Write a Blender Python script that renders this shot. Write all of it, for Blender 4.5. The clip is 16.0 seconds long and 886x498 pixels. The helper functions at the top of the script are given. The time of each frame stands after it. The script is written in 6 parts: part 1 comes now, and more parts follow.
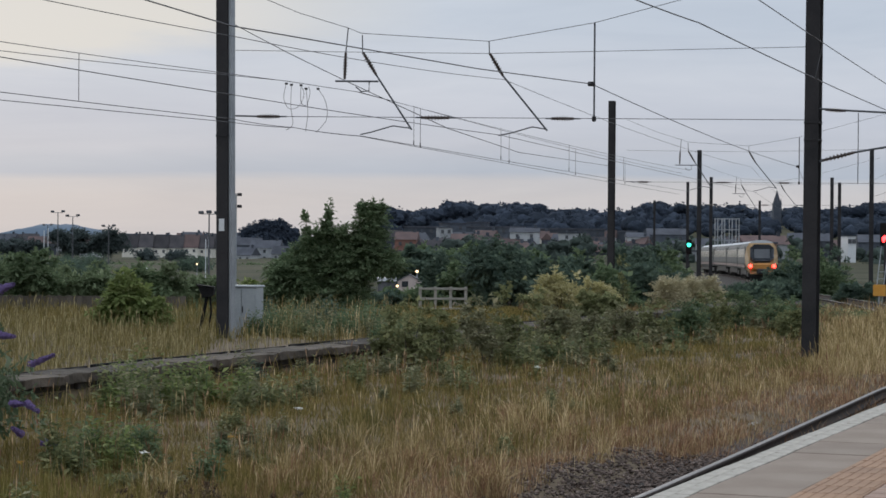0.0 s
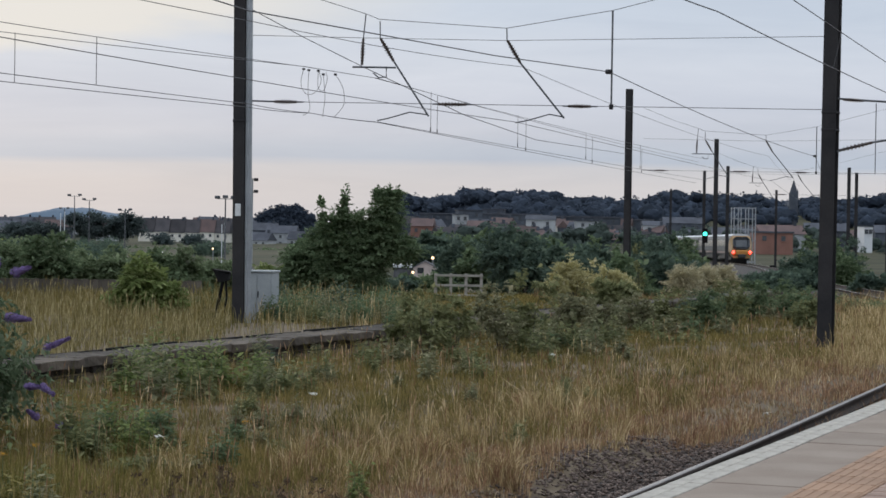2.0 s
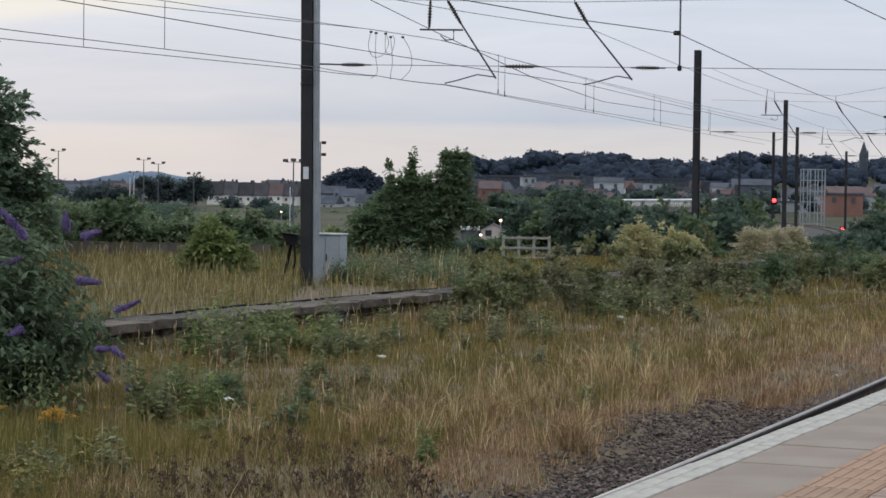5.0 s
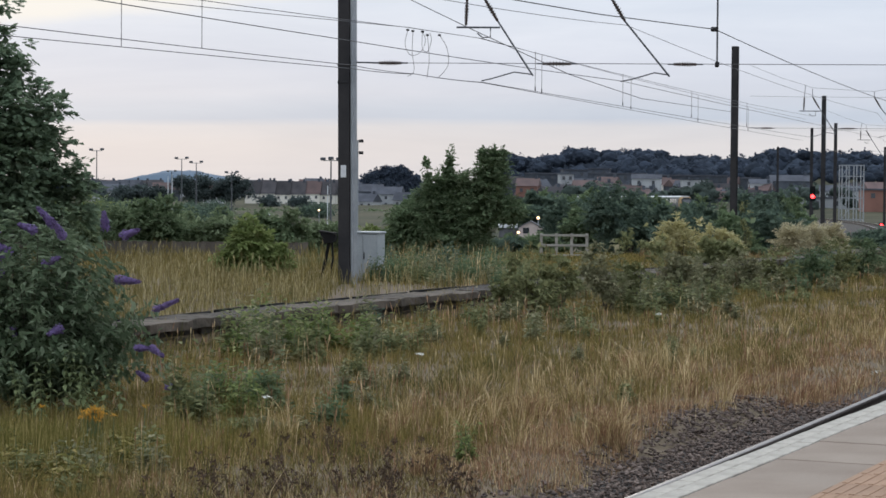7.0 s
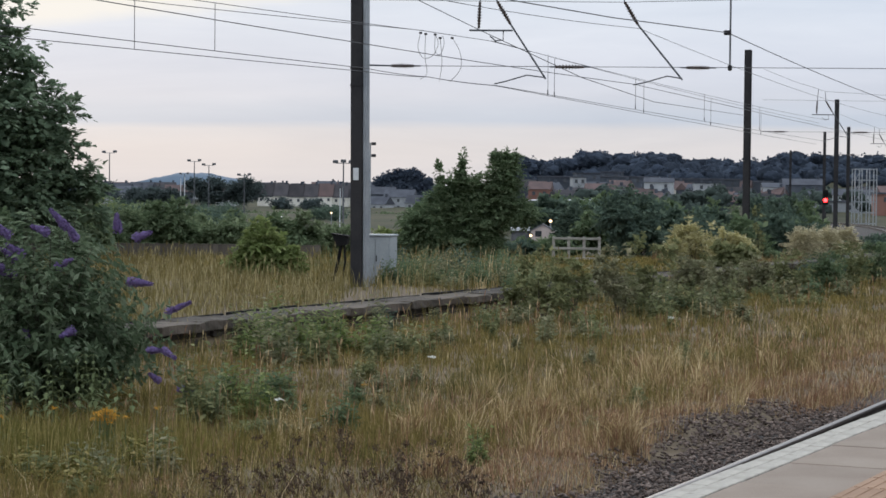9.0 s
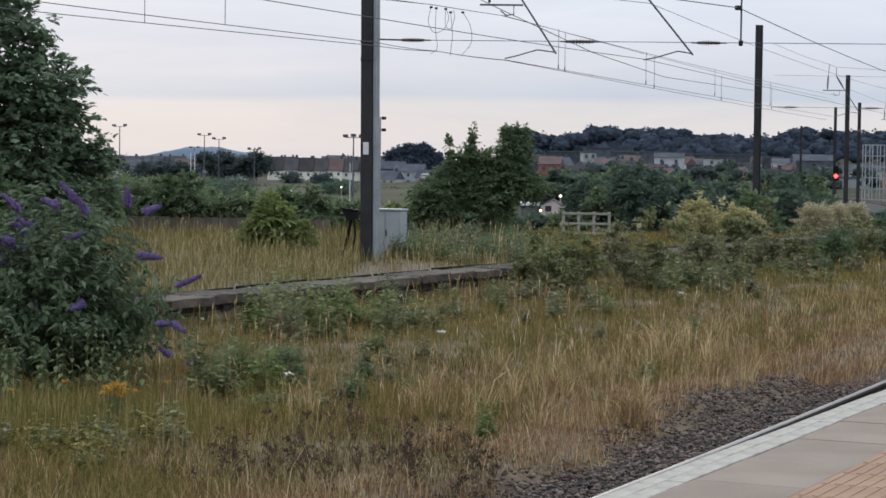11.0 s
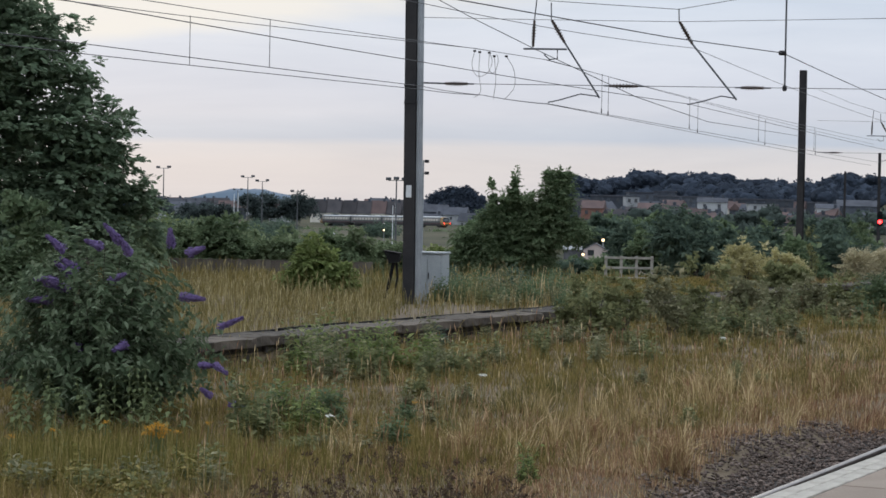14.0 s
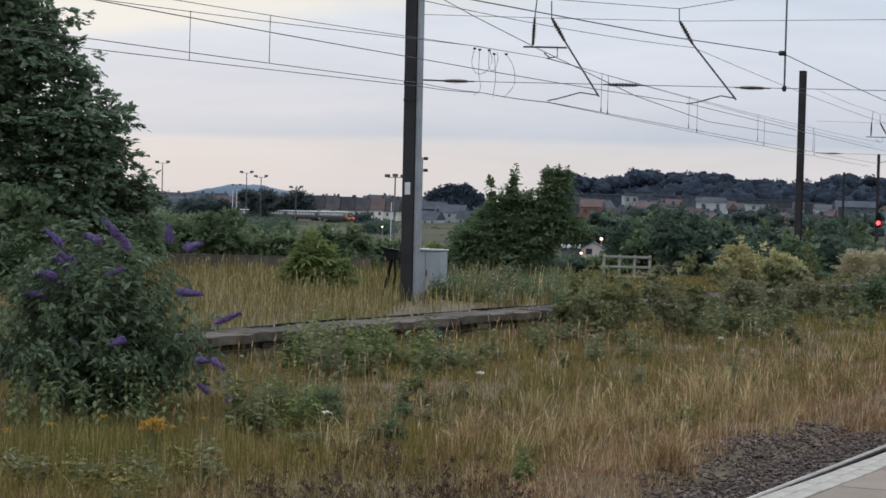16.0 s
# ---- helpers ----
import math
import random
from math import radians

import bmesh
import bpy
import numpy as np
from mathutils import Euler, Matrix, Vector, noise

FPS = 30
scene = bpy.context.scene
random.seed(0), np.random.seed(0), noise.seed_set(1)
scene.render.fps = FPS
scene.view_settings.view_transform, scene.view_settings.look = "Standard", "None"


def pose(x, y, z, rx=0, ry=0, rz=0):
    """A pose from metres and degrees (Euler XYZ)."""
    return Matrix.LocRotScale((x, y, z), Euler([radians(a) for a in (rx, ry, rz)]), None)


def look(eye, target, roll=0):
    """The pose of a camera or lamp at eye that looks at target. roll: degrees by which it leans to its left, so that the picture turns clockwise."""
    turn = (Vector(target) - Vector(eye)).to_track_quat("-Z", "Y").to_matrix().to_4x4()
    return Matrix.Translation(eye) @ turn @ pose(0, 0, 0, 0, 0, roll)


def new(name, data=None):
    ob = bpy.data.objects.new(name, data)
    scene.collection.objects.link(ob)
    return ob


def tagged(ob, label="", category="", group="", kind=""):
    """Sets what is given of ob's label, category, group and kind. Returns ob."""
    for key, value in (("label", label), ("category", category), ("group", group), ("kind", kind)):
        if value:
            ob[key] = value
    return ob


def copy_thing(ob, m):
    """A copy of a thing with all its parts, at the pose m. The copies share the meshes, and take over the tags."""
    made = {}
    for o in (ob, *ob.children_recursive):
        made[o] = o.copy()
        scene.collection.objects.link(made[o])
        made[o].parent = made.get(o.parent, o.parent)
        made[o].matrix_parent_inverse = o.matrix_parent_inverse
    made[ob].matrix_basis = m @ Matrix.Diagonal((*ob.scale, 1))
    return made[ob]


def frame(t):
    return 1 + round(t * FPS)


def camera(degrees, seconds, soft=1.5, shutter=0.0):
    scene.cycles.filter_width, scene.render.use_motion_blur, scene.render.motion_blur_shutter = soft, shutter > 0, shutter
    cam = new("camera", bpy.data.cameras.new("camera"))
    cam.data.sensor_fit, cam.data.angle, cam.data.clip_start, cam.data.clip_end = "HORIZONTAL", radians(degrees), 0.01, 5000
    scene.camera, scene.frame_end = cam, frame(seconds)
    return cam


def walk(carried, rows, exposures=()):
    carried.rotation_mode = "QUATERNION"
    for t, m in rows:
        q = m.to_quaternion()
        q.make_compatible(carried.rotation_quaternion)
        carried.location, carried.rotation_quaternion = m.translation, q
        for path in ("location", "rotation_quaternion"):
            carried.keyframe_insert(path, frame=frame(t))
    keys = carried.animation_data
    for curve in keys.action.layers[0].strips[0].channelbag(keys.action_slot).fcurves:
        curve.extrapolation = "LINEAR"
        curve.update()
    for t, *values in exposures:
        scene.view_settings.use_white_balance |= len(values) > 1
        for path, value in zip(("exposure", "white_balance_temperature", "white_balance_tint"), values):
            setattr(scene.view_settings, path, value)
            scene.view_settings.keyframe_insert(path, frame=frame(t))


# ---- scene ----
cam = camera(23.61, 16, 1.6)
EYE = 1.5
ROWS = [
    (0.0, -0.237, -0.424, 0.034), (0.5, -0.545, -0.439, -0.029), (1.0, -0.673, -0.628, 0.033), (1.5, -0.749, -0.751, 0.010),
    (2.0, -0.601, -0.915, 0.466), (2.5, -0.888, -0.665, 1.283), (3.0, -1.043, -0.710, 1.674), (3.5, -1.051, -0.937, 1.923),
    (6.0, -1.948, -0.615, 2.592), (6.5, -1.716, -0.732, 2.952), (7.0, -1.709, -0.465, 3.307), (7.5, -1.590, -0.233, 3.167),
    (8.0, -1.584, -0.222, 3.451), (10.5, -2.110, -0.926, 3.660), (11.0, -2.322, -0.766, 3.913), (11.5, -2.066, -0.687, 4.203),
    (12.0, -1.865, -0.589, 4.522), (12.5, -1.593, -0.458, 4.318), (13.0, -1.526, -0.675, 4.343), (13.5, -1.189, -0.736, 4.521),
    (14.0, -1.171, -1.106, 5.066), (14.5, -1.115, -1.970, 5.214), (15.0, -1.428, -2.137, 5.539), (15.5, -1.255, -1.749, 5.205),
    (16.0, -1.242, -1.608, 5.028),
]
walk(cam, [(t, pose(0, 0, EYE, 90 + pitch, roll, yaw)) for t, pitch, roll, yaw in ROWS],
     [(0, -0.09), (1.0, -0.1), (1.5, 0.03), (3.5, 0.05), (6, 0.21), (7, 0.25), (8, 0.22), (11, 0.28), (13, 0.23), (14, 0.18), (16, 0.16)])

# ---- world and light: a bright overcast evening sky, the sun behind cloud ahead ----
SUN_AZ, SUN_EL = radians(-15), radians(11)
SUN_DIR = Vector((math.sin(SUN_AZ) * math.cos(SUN_EL), math.cos(SUN_AZ) * math.cos(SUN_EL), math.sin(SUN_EL)))


def make_world():
    w = bpy.data.worlds.new("overcast_evening")
    scene.world = w
    w.use_nodes = True
    nt = w.node_tree
    N, L = nt.nodes, nt.links
    N.clear()
    out, bg = N.new("ShaderNodeOutputWorld"), N.new("ShaderNodeBackground")
    tc = N.new("ShaderNodeTexCoord")
    sep = N.new("ShaderNodeSeparateXYZ")
    L.new(tc.outputs["Generated"], sep.inputs[0])

    def ramp(src, stops):
        r = N.new("ShaderNodeValToRGB")
        e = r.color_ramp.elements
        while len(e) < len(stops):
            e.new(1.0)
        for el, (p, c) in zip(e, stops):
            el.position, el.color = p, (*c, 1)
        L.new(src, r.inputs[0])
        return r.outputs[0]

    def mix(fac, a, b):
        m = N.new("ShaderNodeMix")
        m.data_type = "RGBA"
        L.new(fac, m.inputs[0])
        L.new(a, m.inputs[6])
        L.new(b, m.inputs[7])
        return m.outputs[2]

    def cloud(scale, detail, rough, seed):
        mp = N.new("ShaderNodeMapping")
        mp.inputs["Scale"].default_value = scale
        mp.inputs["Location"].default_value = (seed, seed * 0.7, 0)
        L.new(tc.outputs["Generated"], mp.inputs[0])
        n = N.new("ShaderNodeTexNoise")
        n.inputs["Scale"].default_value, n.inputs["Detail"].default_value, n.inputs["Roughness"].default_value = 1.0, detail, rough
        n.inputs["Distortion"].default_value = 0.4
        L.new(mp.outputs[0], n.inputs[0])
        return n.outputs[0]

    def math_node(op, a, b=None, c=None):
        m = N.new("ShaderNodeMath")
        m.operation = op
        for i, s in enumerate((a, b, c)):
            if s is None:
                continue
            if isinstance(s, (int, float)):
                m.inputs[i].default_value = s
            else:
                L.new(s, m.inputs[i])
        return m.outputs[0]

    # layered cloud: a pale pinkish strip low down, a blue-grey bank over it, thin high cloud above, brightest overhead
    height = math_node("MULTIPLY_ADD", cloud((3.0, 3.0, 20), 5, 0.55, 3.1), 0.010, -0.005)
    height = math_node("ADD", sep.outputs[2], height)
    col = ramp(height, [(0.0, (0.49, 0.51, 0.56)), (0.010, (0.55, 0.555, 0.59)), (0.019, (0.56, 0.56, 0.59)), (0.0277, (0.545, 0.56, 0.605)), (0.0292, (0.43, 0.495, 0.595)), (0.035, (0.465, 0.525, 0.62)), (0.043, (0.53, 0.57, 0.655)),
                        (0.058, (0.54, 0.585, 0.68)), (0.075, (0.585, 0.635, 0.725)), (0.100, (0.535, 0.605, 0.71)), (0.140, (0.585, 0.655, 0.755)), (0.45, (0.82, 0.91, 1.03)), (1.0, (1.12, 1.24, 1.39))])
    streak = ramp(cloud((7, 7, 55), 6, 0.6, 9.4), [(0.3, (0.93, 0.94, 0.955)), (0.7, (1.06, 1.05, 1.04))])
    mul = N.new("ShaderNodeMix")
    mul.data_type, mul.blend_type = "RGBA", "MULTIPLY"
    mul.inputs[0].default_value = 1.0
    L.new(col, mul.inputs[6])
    L.new(streak, mul.inputs[7])
    col = mul.outputs[2]
    # the gap in the cloud that the hidden sun lights
    edge = math_node("MULTIPLY_ADD", cloud((4, 4, 22), 5, 0.6, 1.3), 0.055, -0.0275)
    edge = math_node("ADD", sep.outputs[2], edge)
    edge = math_node("MULTIPLY_ADD", sep.outputs[0], -0.10, edge)
    gap = ramp(edge, [(0.097, (0, 0, 0)), (0.110, (1, 1, 1)), (0.19, (1, 1, 1)), (0.30, (0, 0, 0))])
    side = ramp(math_node("MULTIPLY", sep.outputs[0], -1.0), [(0.0, (0, 0, 0)), (0.12, (1, 1, 1)), (0.33, (1, 1, 1)), (0.45, (0, 0, 0))])
    ahead = math_node("GREATER_THAN", sep.outputs[1], 0.0)
    bright = N.new("ShaderNodeRGB")
    bright.outputs[0].default_value = (0.70, 0.695, 0.68, 1)
    fac = math_node("MULTIPLY", math_node("MULTIPLY", gap, side), ahead)
    col = mix(fac, col, bright.outputs[0])
    sky = N.new("ShaderNodeTexSky")
    sky.sky_type, sky.sun_disc, sky.sun_elevation, sky.sun_rotation = "NISHITA", False, SUN_EL, SUN_AZ
    bg2 = N.new("ShaderNodeBackground")
    L.new(sky.outputs[0], bg2.inputs[0])
    bg2.inputs[1].default_value = 0.002
    L.new(col, bg.inputs[0])
    bg.inputs[1].default_value = 1.0
    sh = N.new("ShaderNodeAddShader")
    L.new(bg.outputs[0], sh.inputs[0])
    L.new(bg2.outputs[0], sh.inputs[1])
    L.new(sh.outputs[0], out.inputs[0])


make_world()
sun = new("sun", bpy.data.lights.new("sun", "SUN"))
sun.data.energy, sun.data.angle, sun.data.color = 0.5, radians(30), (1, 0.93, 0.84)
sun.matrix_world = look(SUN_DIR * 50, (0, 0, 0))


# ---- materials ----
def material(name, c1, c2, scale=4.0, rough=0.8, metal=0.0, bump=0.0, fine=40.0, vary=0.25, c3=None, island=False, objects=False, leaf=0.0, glow=None, power=1.0, stretch=(1, 1, 1), deep=0.02):
    m = bpy.data.materials.new(name)
    m.use_nodes = True
    nt = m.node_tree
    N, L = nt.nodes, nt.links
    p = N["Principled BSDF"]
    tc, mp = N.new("ShaderNodeTexCoord"), N.new("ShaderNodeMapping")
    mp.inputs["Scale"].default_value = stretch
    L.new(tc.outputs["Object"], mp.inputs[0])

    def noise_node(s, d):
        n = N.new("ShaderNodeTexNoise")
        n.inputs["Scale"].default_value, n.inputs["Detail"].default_value = s, d
        L.new(mp.outputs[0], n.inputs[0])
        return n.outputs[0]

    def mixed(f, a, b, kind="MIX"):
        x = N.new("ShaderNodeMix")
        x.data_type, x.blend_type = "RGBA", kind
        for src, i in ((f, 0), (a, 6), (b, 7)):
            if isinstance(src, (tuple, float, int)):
                x.inputs[i].default_value = (*src, 1) if isinstance(src, tuple) else src
            else:
                L.new(src, x.inputs[i])
        return x.outputs[2]

    def span(src, lo, hi, a=0.0, b=1.0):
        r = N.new("ShaderNodeMapRange")
        r.inputs[1].default_value, r.inputs[2].default_value, r.inputs[3].default_value, r.inputs[4].default_value = lo, hi, a, b
        L.new(src, r.inputs[0])
        return r.outputs[0]

    col = mixed(span(noise_node(scale, 4), 0.35, 0.65), c1, c2)
    if island or objects:
        if island:
            rnd = N.new("ShaderNodeNewGeometry").outputs["Random Per Island"]
        else:
            rnd = N.new("ShaderNodeObjectInfo").outputs["Random"]
        if c3:
            col = mixed(span(rnd, 0.55, 1.0), col, c3)
        hsv = N.new("ShaderNodeHueSaturation")
        L.new(col, hsv.inputs["Color"])
        L.new(span(rnd, 0.0, 1.0, 1 - vary, 1 + vary), hsv.inputs["Value"])
        col = hsv.outputs[0]
    fn = noise_node(fine, 3)
    g = span(fn, 0.3, 0.7, 1 - vary * 0.6, 1.0)
    cm = N.new("ShaderNodeCombineColor")
    for i in range(3):
        L.new(g, cm.inputs[i])
    col = mixed(1.0, col, cm.outputs[0], "MULTIPLY")
    L.new(col, p.inputs["Base Color"])
    p.inputs["Roughness"].default_value, p.inputs["Metallic"].default_value = rough, metal
    if bump:
        b = N.new("ShaderNodeBump")
        b.inputs["Strength"].default_value, b.inputs["Distance"].default_value = bump, deep
        L.new(fn, b.inputs["Height"])
        L.new(b.outputs[0], p.inputs["Normal"])
    if glow:
        p.inputs["Emission Color"].default_value = (*glow, 1)
        p.inputs["Emission Strength"].default_value = power
    if leaf:
        tr, ms = N.new("ShaderNodeBsdfTranslucent"), N.new("ShaderNodeMixShader")
        L.new(col, tr.inputs[0])
        ms.inputs[0].default_value = leaf
        L.new(p.outputs[0], ms.inputs[1])
        L.new(tr.outputs[0], ms.inputs[2])
        L.new(ms.outputs[0], N["Material Output"].inputs[0])
        p.inputs["Specular IOR Level"].default_value = 0.12
    return m


M_EARTH = material("dry_earth", (0.12, 0.085, 0.05), (0.175, 0.13, 0.082), 0.9, 0.95, bump=0.6, fine=12, vary=0.4)
M_FIELD = material("far_field", (0.03, 0.036, 0.019), (0.085, 0.078, 0.046), 0.03, 0.95, fine=0.6, leaf=0.02)
M_STEEL = material("weathered_steel", (0.033, 0.032, 0.034), (0.05, 0.047, 0.048), 1.5, 0.8, 0.0, 0.2, 25, leaf=0.01)
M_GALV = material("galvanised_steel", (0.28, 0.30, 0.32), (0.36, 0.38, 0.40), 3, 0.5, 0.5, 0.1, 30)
M_ARM = material("dull_galvanised_arm", (0.085, 0.09, 0.10), (0.13, 0.135, 0.145), 4, 0.6, 0.3, 0.1)
# Wire colour paled to grey: haze is mixed in.
M_WIRE = material("copper_wire", (0.085, 0.088, 0.095), (0.12, 0.115, 0.12), 3, 0.6, 0.4)
M_INSUL = material("brown_insulator", (0.045, 0.03, 0.025), (0.07, 0.045, 0.038), 8, 0.4)
M_RAIL = material("rail_steel", (0.17, 0.145, 0.13), (0.25, 0.22, 0.20), 6, 0.4, 0.4, 0.1)
# Rust colour with the shade on the rail's side mixed in.
M_RUSTSHADE = material("shaded_rusty_rail_side", (0.035, 0.024, 0.019), (0.06, 0.042, 0.033), 6, 0.9, bump=0.3)
M_CONC = material("old_concrete", (0.052, 0.041, 0.031), (0.108, 0.086, 0.066), 3.5, 0.95, bump=0.9, fine=16, objects=True, vary=0.45)
M_BRICKD = material("dark_wall_brick", (0.030, 0.025, 0.021), (0.06, 0.048, 0.041), 5, 0.9, bump=0.4, objects=True, vary=0.4)
M_SLAB = material("grey_paving_slab", (0.215, 0.163, 0.125), (0.27, 0.213, 0.168), 1.6, 0.85, bump=0.25, fine=60, objects=True, vary=0.1)
M_WHITE = material("worn_white_paint", (0.33, 0.298, 0.25), (0.45, 0.41, 0.352), 4, 0.7, bump=0.15, fine=30, vary=0.3)
M_TACT = material("buff_tactile_tile", (0.29, 0.168, 0.098), (0.345, 0.208, 0.128), 2.5, 0.8, bump=0.2, objects=True, vary=0.12)
M_PAVER = material("pink_block_paver", (0.29, 0.19, 0.145), (0.36, 0.245, 0.19), 3, 0.85, bump=0.3, objects=True, vary=0.16)
M_STONE = material("ballast_stone", (0.12, 0.086, 0.071), (0.2, 0.15, 0.125), 3, 0.95, island=True, vary=0.55)
# Sleeper colour lowered to hold the platform's shade.
M_SLEEPER = material("concrete_sleeper", (0.09, 0.08, 0.072), (0.13, 0.115, 0.10), 4, 0.9, bump=0.3)
M_GREEN = material("olive_grass", (0.118, 0.114, 0.033), (0.248, 0.19, 0.06), 0.42, 0.8, island=True, c3=(0.31, 0.232, 0.092), vary=0.36, leaf=0.25)
M_STRAW = material("straw_grass", (0.335, 0.24, 0.104), (0.475, 0.36, 0.17), 0.5, 0.8, island=True, c3=(0.68, 0.53, 0.32), vary=0.4, leaf=0.25)
M_RUSSET = material("russet_grass", (0.265, 0.135, 0.078), (0.39, 0.22, 0.13), 0.5, 0.8, island=True, c3=(0.50, 0.345, 0.21), vary=0.45, leaf=0.2)
M_LOW = material("low_grass", (0.155, 0.104, 0.047), (0.26, 0.18, 0.088), 0.45, 0.8, island=True, c3=(0.31, 0.212, 0.12), vary=0.4, leaf=0.2)
M_LOWG = material("low_green_grass", (0.115, 0.1, 0.038), (0.195, 0.152, 0.062), 0.45, 0.8, island=True, c3=(0.22, 0.175, 0.085), vary=0.38, leaf=0.2)
M_BANK = material("bank_grass", (0.185, 0.155, 0.058), (0.28, 0.222, 0.095), 0.5, 0.8, island=True, c3=(0.42, 0.355, 0.20), vary=0.4, leaf=0.25)
M_RAGLEAF = material("ragwort_leaf", (0.16, 0.148, 0.038), (0.235, 0.205, 0.058), 1.2, 0.7, island=True, c3=(0.33, 0.26, 0.11), vary=0.4, leaf=0.25)
# Track bed colour is dark because the platform's shade is painted in.
M_BED = material("ballast_bed", (0.042, 0.036, 0.033), (0.075, 0.063, 0.057), 12, 0.95, bump=1.0, fine=30, vary=0.6)
M_DOCK = material("dead_dock", (0.06, 0.036, 0.02), (0.1, 0.06, 0.034), 3, 0.9, island=True, vary=0.4)
M_LEAF = material("sycamore_leaf", (0.13, 0.185, 0.12), (0.185, 0.25, 0.155), 2.2, 0.85, island=True, c3=(0.25, 0.31, 0.21), vary=0.17, leaf=0.5)
M_LEAFD = material("dark_leaf", (0.078, 0.116, 0.092), (0.115, 0.16, 0.118), 1.8, 0.85, island=True, c3=(0.15, 0.196, 0.14), vary=0.17, leaf=0.45)
M_LEAFG = material("fresh_leaf", (0.16, 0.21, 0.07), (0.23, 0.285, 0.1), 3.0, 0.8, island=True, c3=(0.32, 0.345, 0.15), vary=0.17, leaf=0.45)
M_LEAFM = material("mid_leaf", (0.11, 0.158, 0.082), (0.155, 0.208, 0.11), 2.2, 0.85, island=True, c3=(0.21, 0.255, 0.15), vary=0.17, leaf=0.45)
M_BUDD = material("buddleia_leaf", (0.09, 0.13, 0.072), (0.135, 0.178, 0.1), 3.0, 0.85, island=True, c3=(0.23, 0.275, 0.18), vary=0.17, leaf=0.42)
M_HERB = material("herb_leaf", (0.195, 0.2, 0.112), (0.255, 0.25, 0.148), 2.5, 0.85, island=True, c3=(0.36, 0.33, 0.21), vary=0.17, leaf=0.42)
M_WEED = material("weed_leaf", (0.162, 0.18, 0.082), (0.218, 0.23, 0.112), 2.5, 0.85, island=True, c3=(0.305, 0.3, 0.155), vary=0.17, leaf=0.42)
M_NETTLE = material("nettle_leaf", (0.15, 0.185, 0.085), (0.21, 0.24, 0.125), 3.0, 0.8, island=True, vary=0.25, leaf=0.25)
M_HEDGE = material("hedge_leaf", (0.14, 0.185, 0.10), (0.195, 0.245, 0.135), 2.0, 0.85, island=True, c3=(0.25, 0.295, 0.175), vary=0.17, leaf=0.45)
# Leaf colour lifted and greyed, with the haze painted in.
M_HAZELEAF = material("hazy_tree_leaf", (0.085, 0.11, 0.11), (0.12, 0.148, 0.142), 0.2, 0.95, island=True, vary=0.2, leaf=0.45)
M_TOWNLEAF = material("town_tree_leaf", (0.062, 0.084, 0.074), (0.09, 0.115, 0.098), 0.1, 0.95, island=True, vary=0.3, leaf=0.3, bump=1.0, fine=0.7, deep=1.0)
M_REED = material("bleached_reed", (0.5, 0.44, 0.27), (0.62, 0.56, 0.38), 0.8, 0.85, island=True, c3=(0.60, 0.55, 0.40), vary=0.25, leaf=0.3)
M_FARPANE = material("far_window_pane", (0.06, 0.065, 0.075), (0.09, 0.095, 0.105), 2, 0.2)
M_PALE = material("pale_shrub_leaf", (0.43, 0.395, 0.175), (0.56, 0.51, 0.26), 2.5, 0.8, island=True, c3=(0.64, 0.585, 0.39), vary=0.17, leaf=0.4)
# Distance haze is put into this leaf colour, bluer and paler.
M_FARLEAF = material("hazy_far_woodland", (0.056, 0.073, 0.105), (0.076, 0.096, 0.13), 0.06, 0.95, island=True, vary=0.3, leaf=0.35, bump=1.0, fine=0.5, deep=1.6)
M_BARK = material("bark", (0.06, 0.05, 0.04), (0.10, 0.085, 0.065), 5, 0.9, bump=0.6, fine=20)
M_PURPLE = material("purple_floret", (0.17, 0.12, 0.275), (0.25, 0.185, 0.38), 6, 0.8, island=True, c3=(0.14, 0.09, 0.19), vary=0.35, leaf=0.2)
M_YELLOW = material("ragwort_floret", (0.40, 0.19, 0.016), (0.47, 0.245, 0.03), 6, 0.7, island=True, vary=0.3, leaf=0.2)
M_PETAL = material("white_floret", (0.66, 0.66, 0.60), (0.74, 0.74, 0.68), 6, 0.7, island=True, vary=0.15, leaf=0.2)
M_CAB = material("grey_cabinet_paint", (0.29, 0.315, 0.33), (0.355, 0.38, 0.395), 2.5, 0.55, bump=0.08, vary=0.25)
M_BLACK = material("black_iron", (0.010, 0.010, 0.011), (0.018, 0.017, 0.017), 4, 0.85, leaf=0.01)
M_PLATE = material("white_plate", (0.62, 0.63, 0.64), (0.70, 0.71, 0.72), 8, 0.5)
M_TIMBER = material("weathered_timber", (0.27, 0.255, 0.22), (0.36, 0.34, 0.30), 3, 0.85, bump=0.4, fine=30, stretch=(1, 1, 6))
M_OLDWOOD = material("dark_fence_board", (0.10, 0.085, 0.07), (0.15, 0.13, 0.11), 3, 0.9, bump=0.4, objects=True, vary=0.25)
# Pinkish light on the hut is put into this wall colour.
M_SHED = material("pink_lit_render", (0.52, 0.42, 0.39), (0.6, 0.5, 0.46), 3, 0.85)
M_FELT = material("grey_roof_felt", (0.10, 0.10, 0.11), (0.15, 0.15, 0.16), 3, 0.9)
M_HARL = material("cream_harling", (0.74, 0.7, 0.62), (0.8, 0.76, 0.68), 0.4, 0.9, objects=True, vary=0.12)
# Grey and white town walls have bluish haze mixed into their colour.
M_WALLG = material("grey_wall", (0.068, 0.078, 0.098), (0.1, 0.112, 0.132), 0.4, 0.9, objects=True, vary=0.25, leaf=0.01)
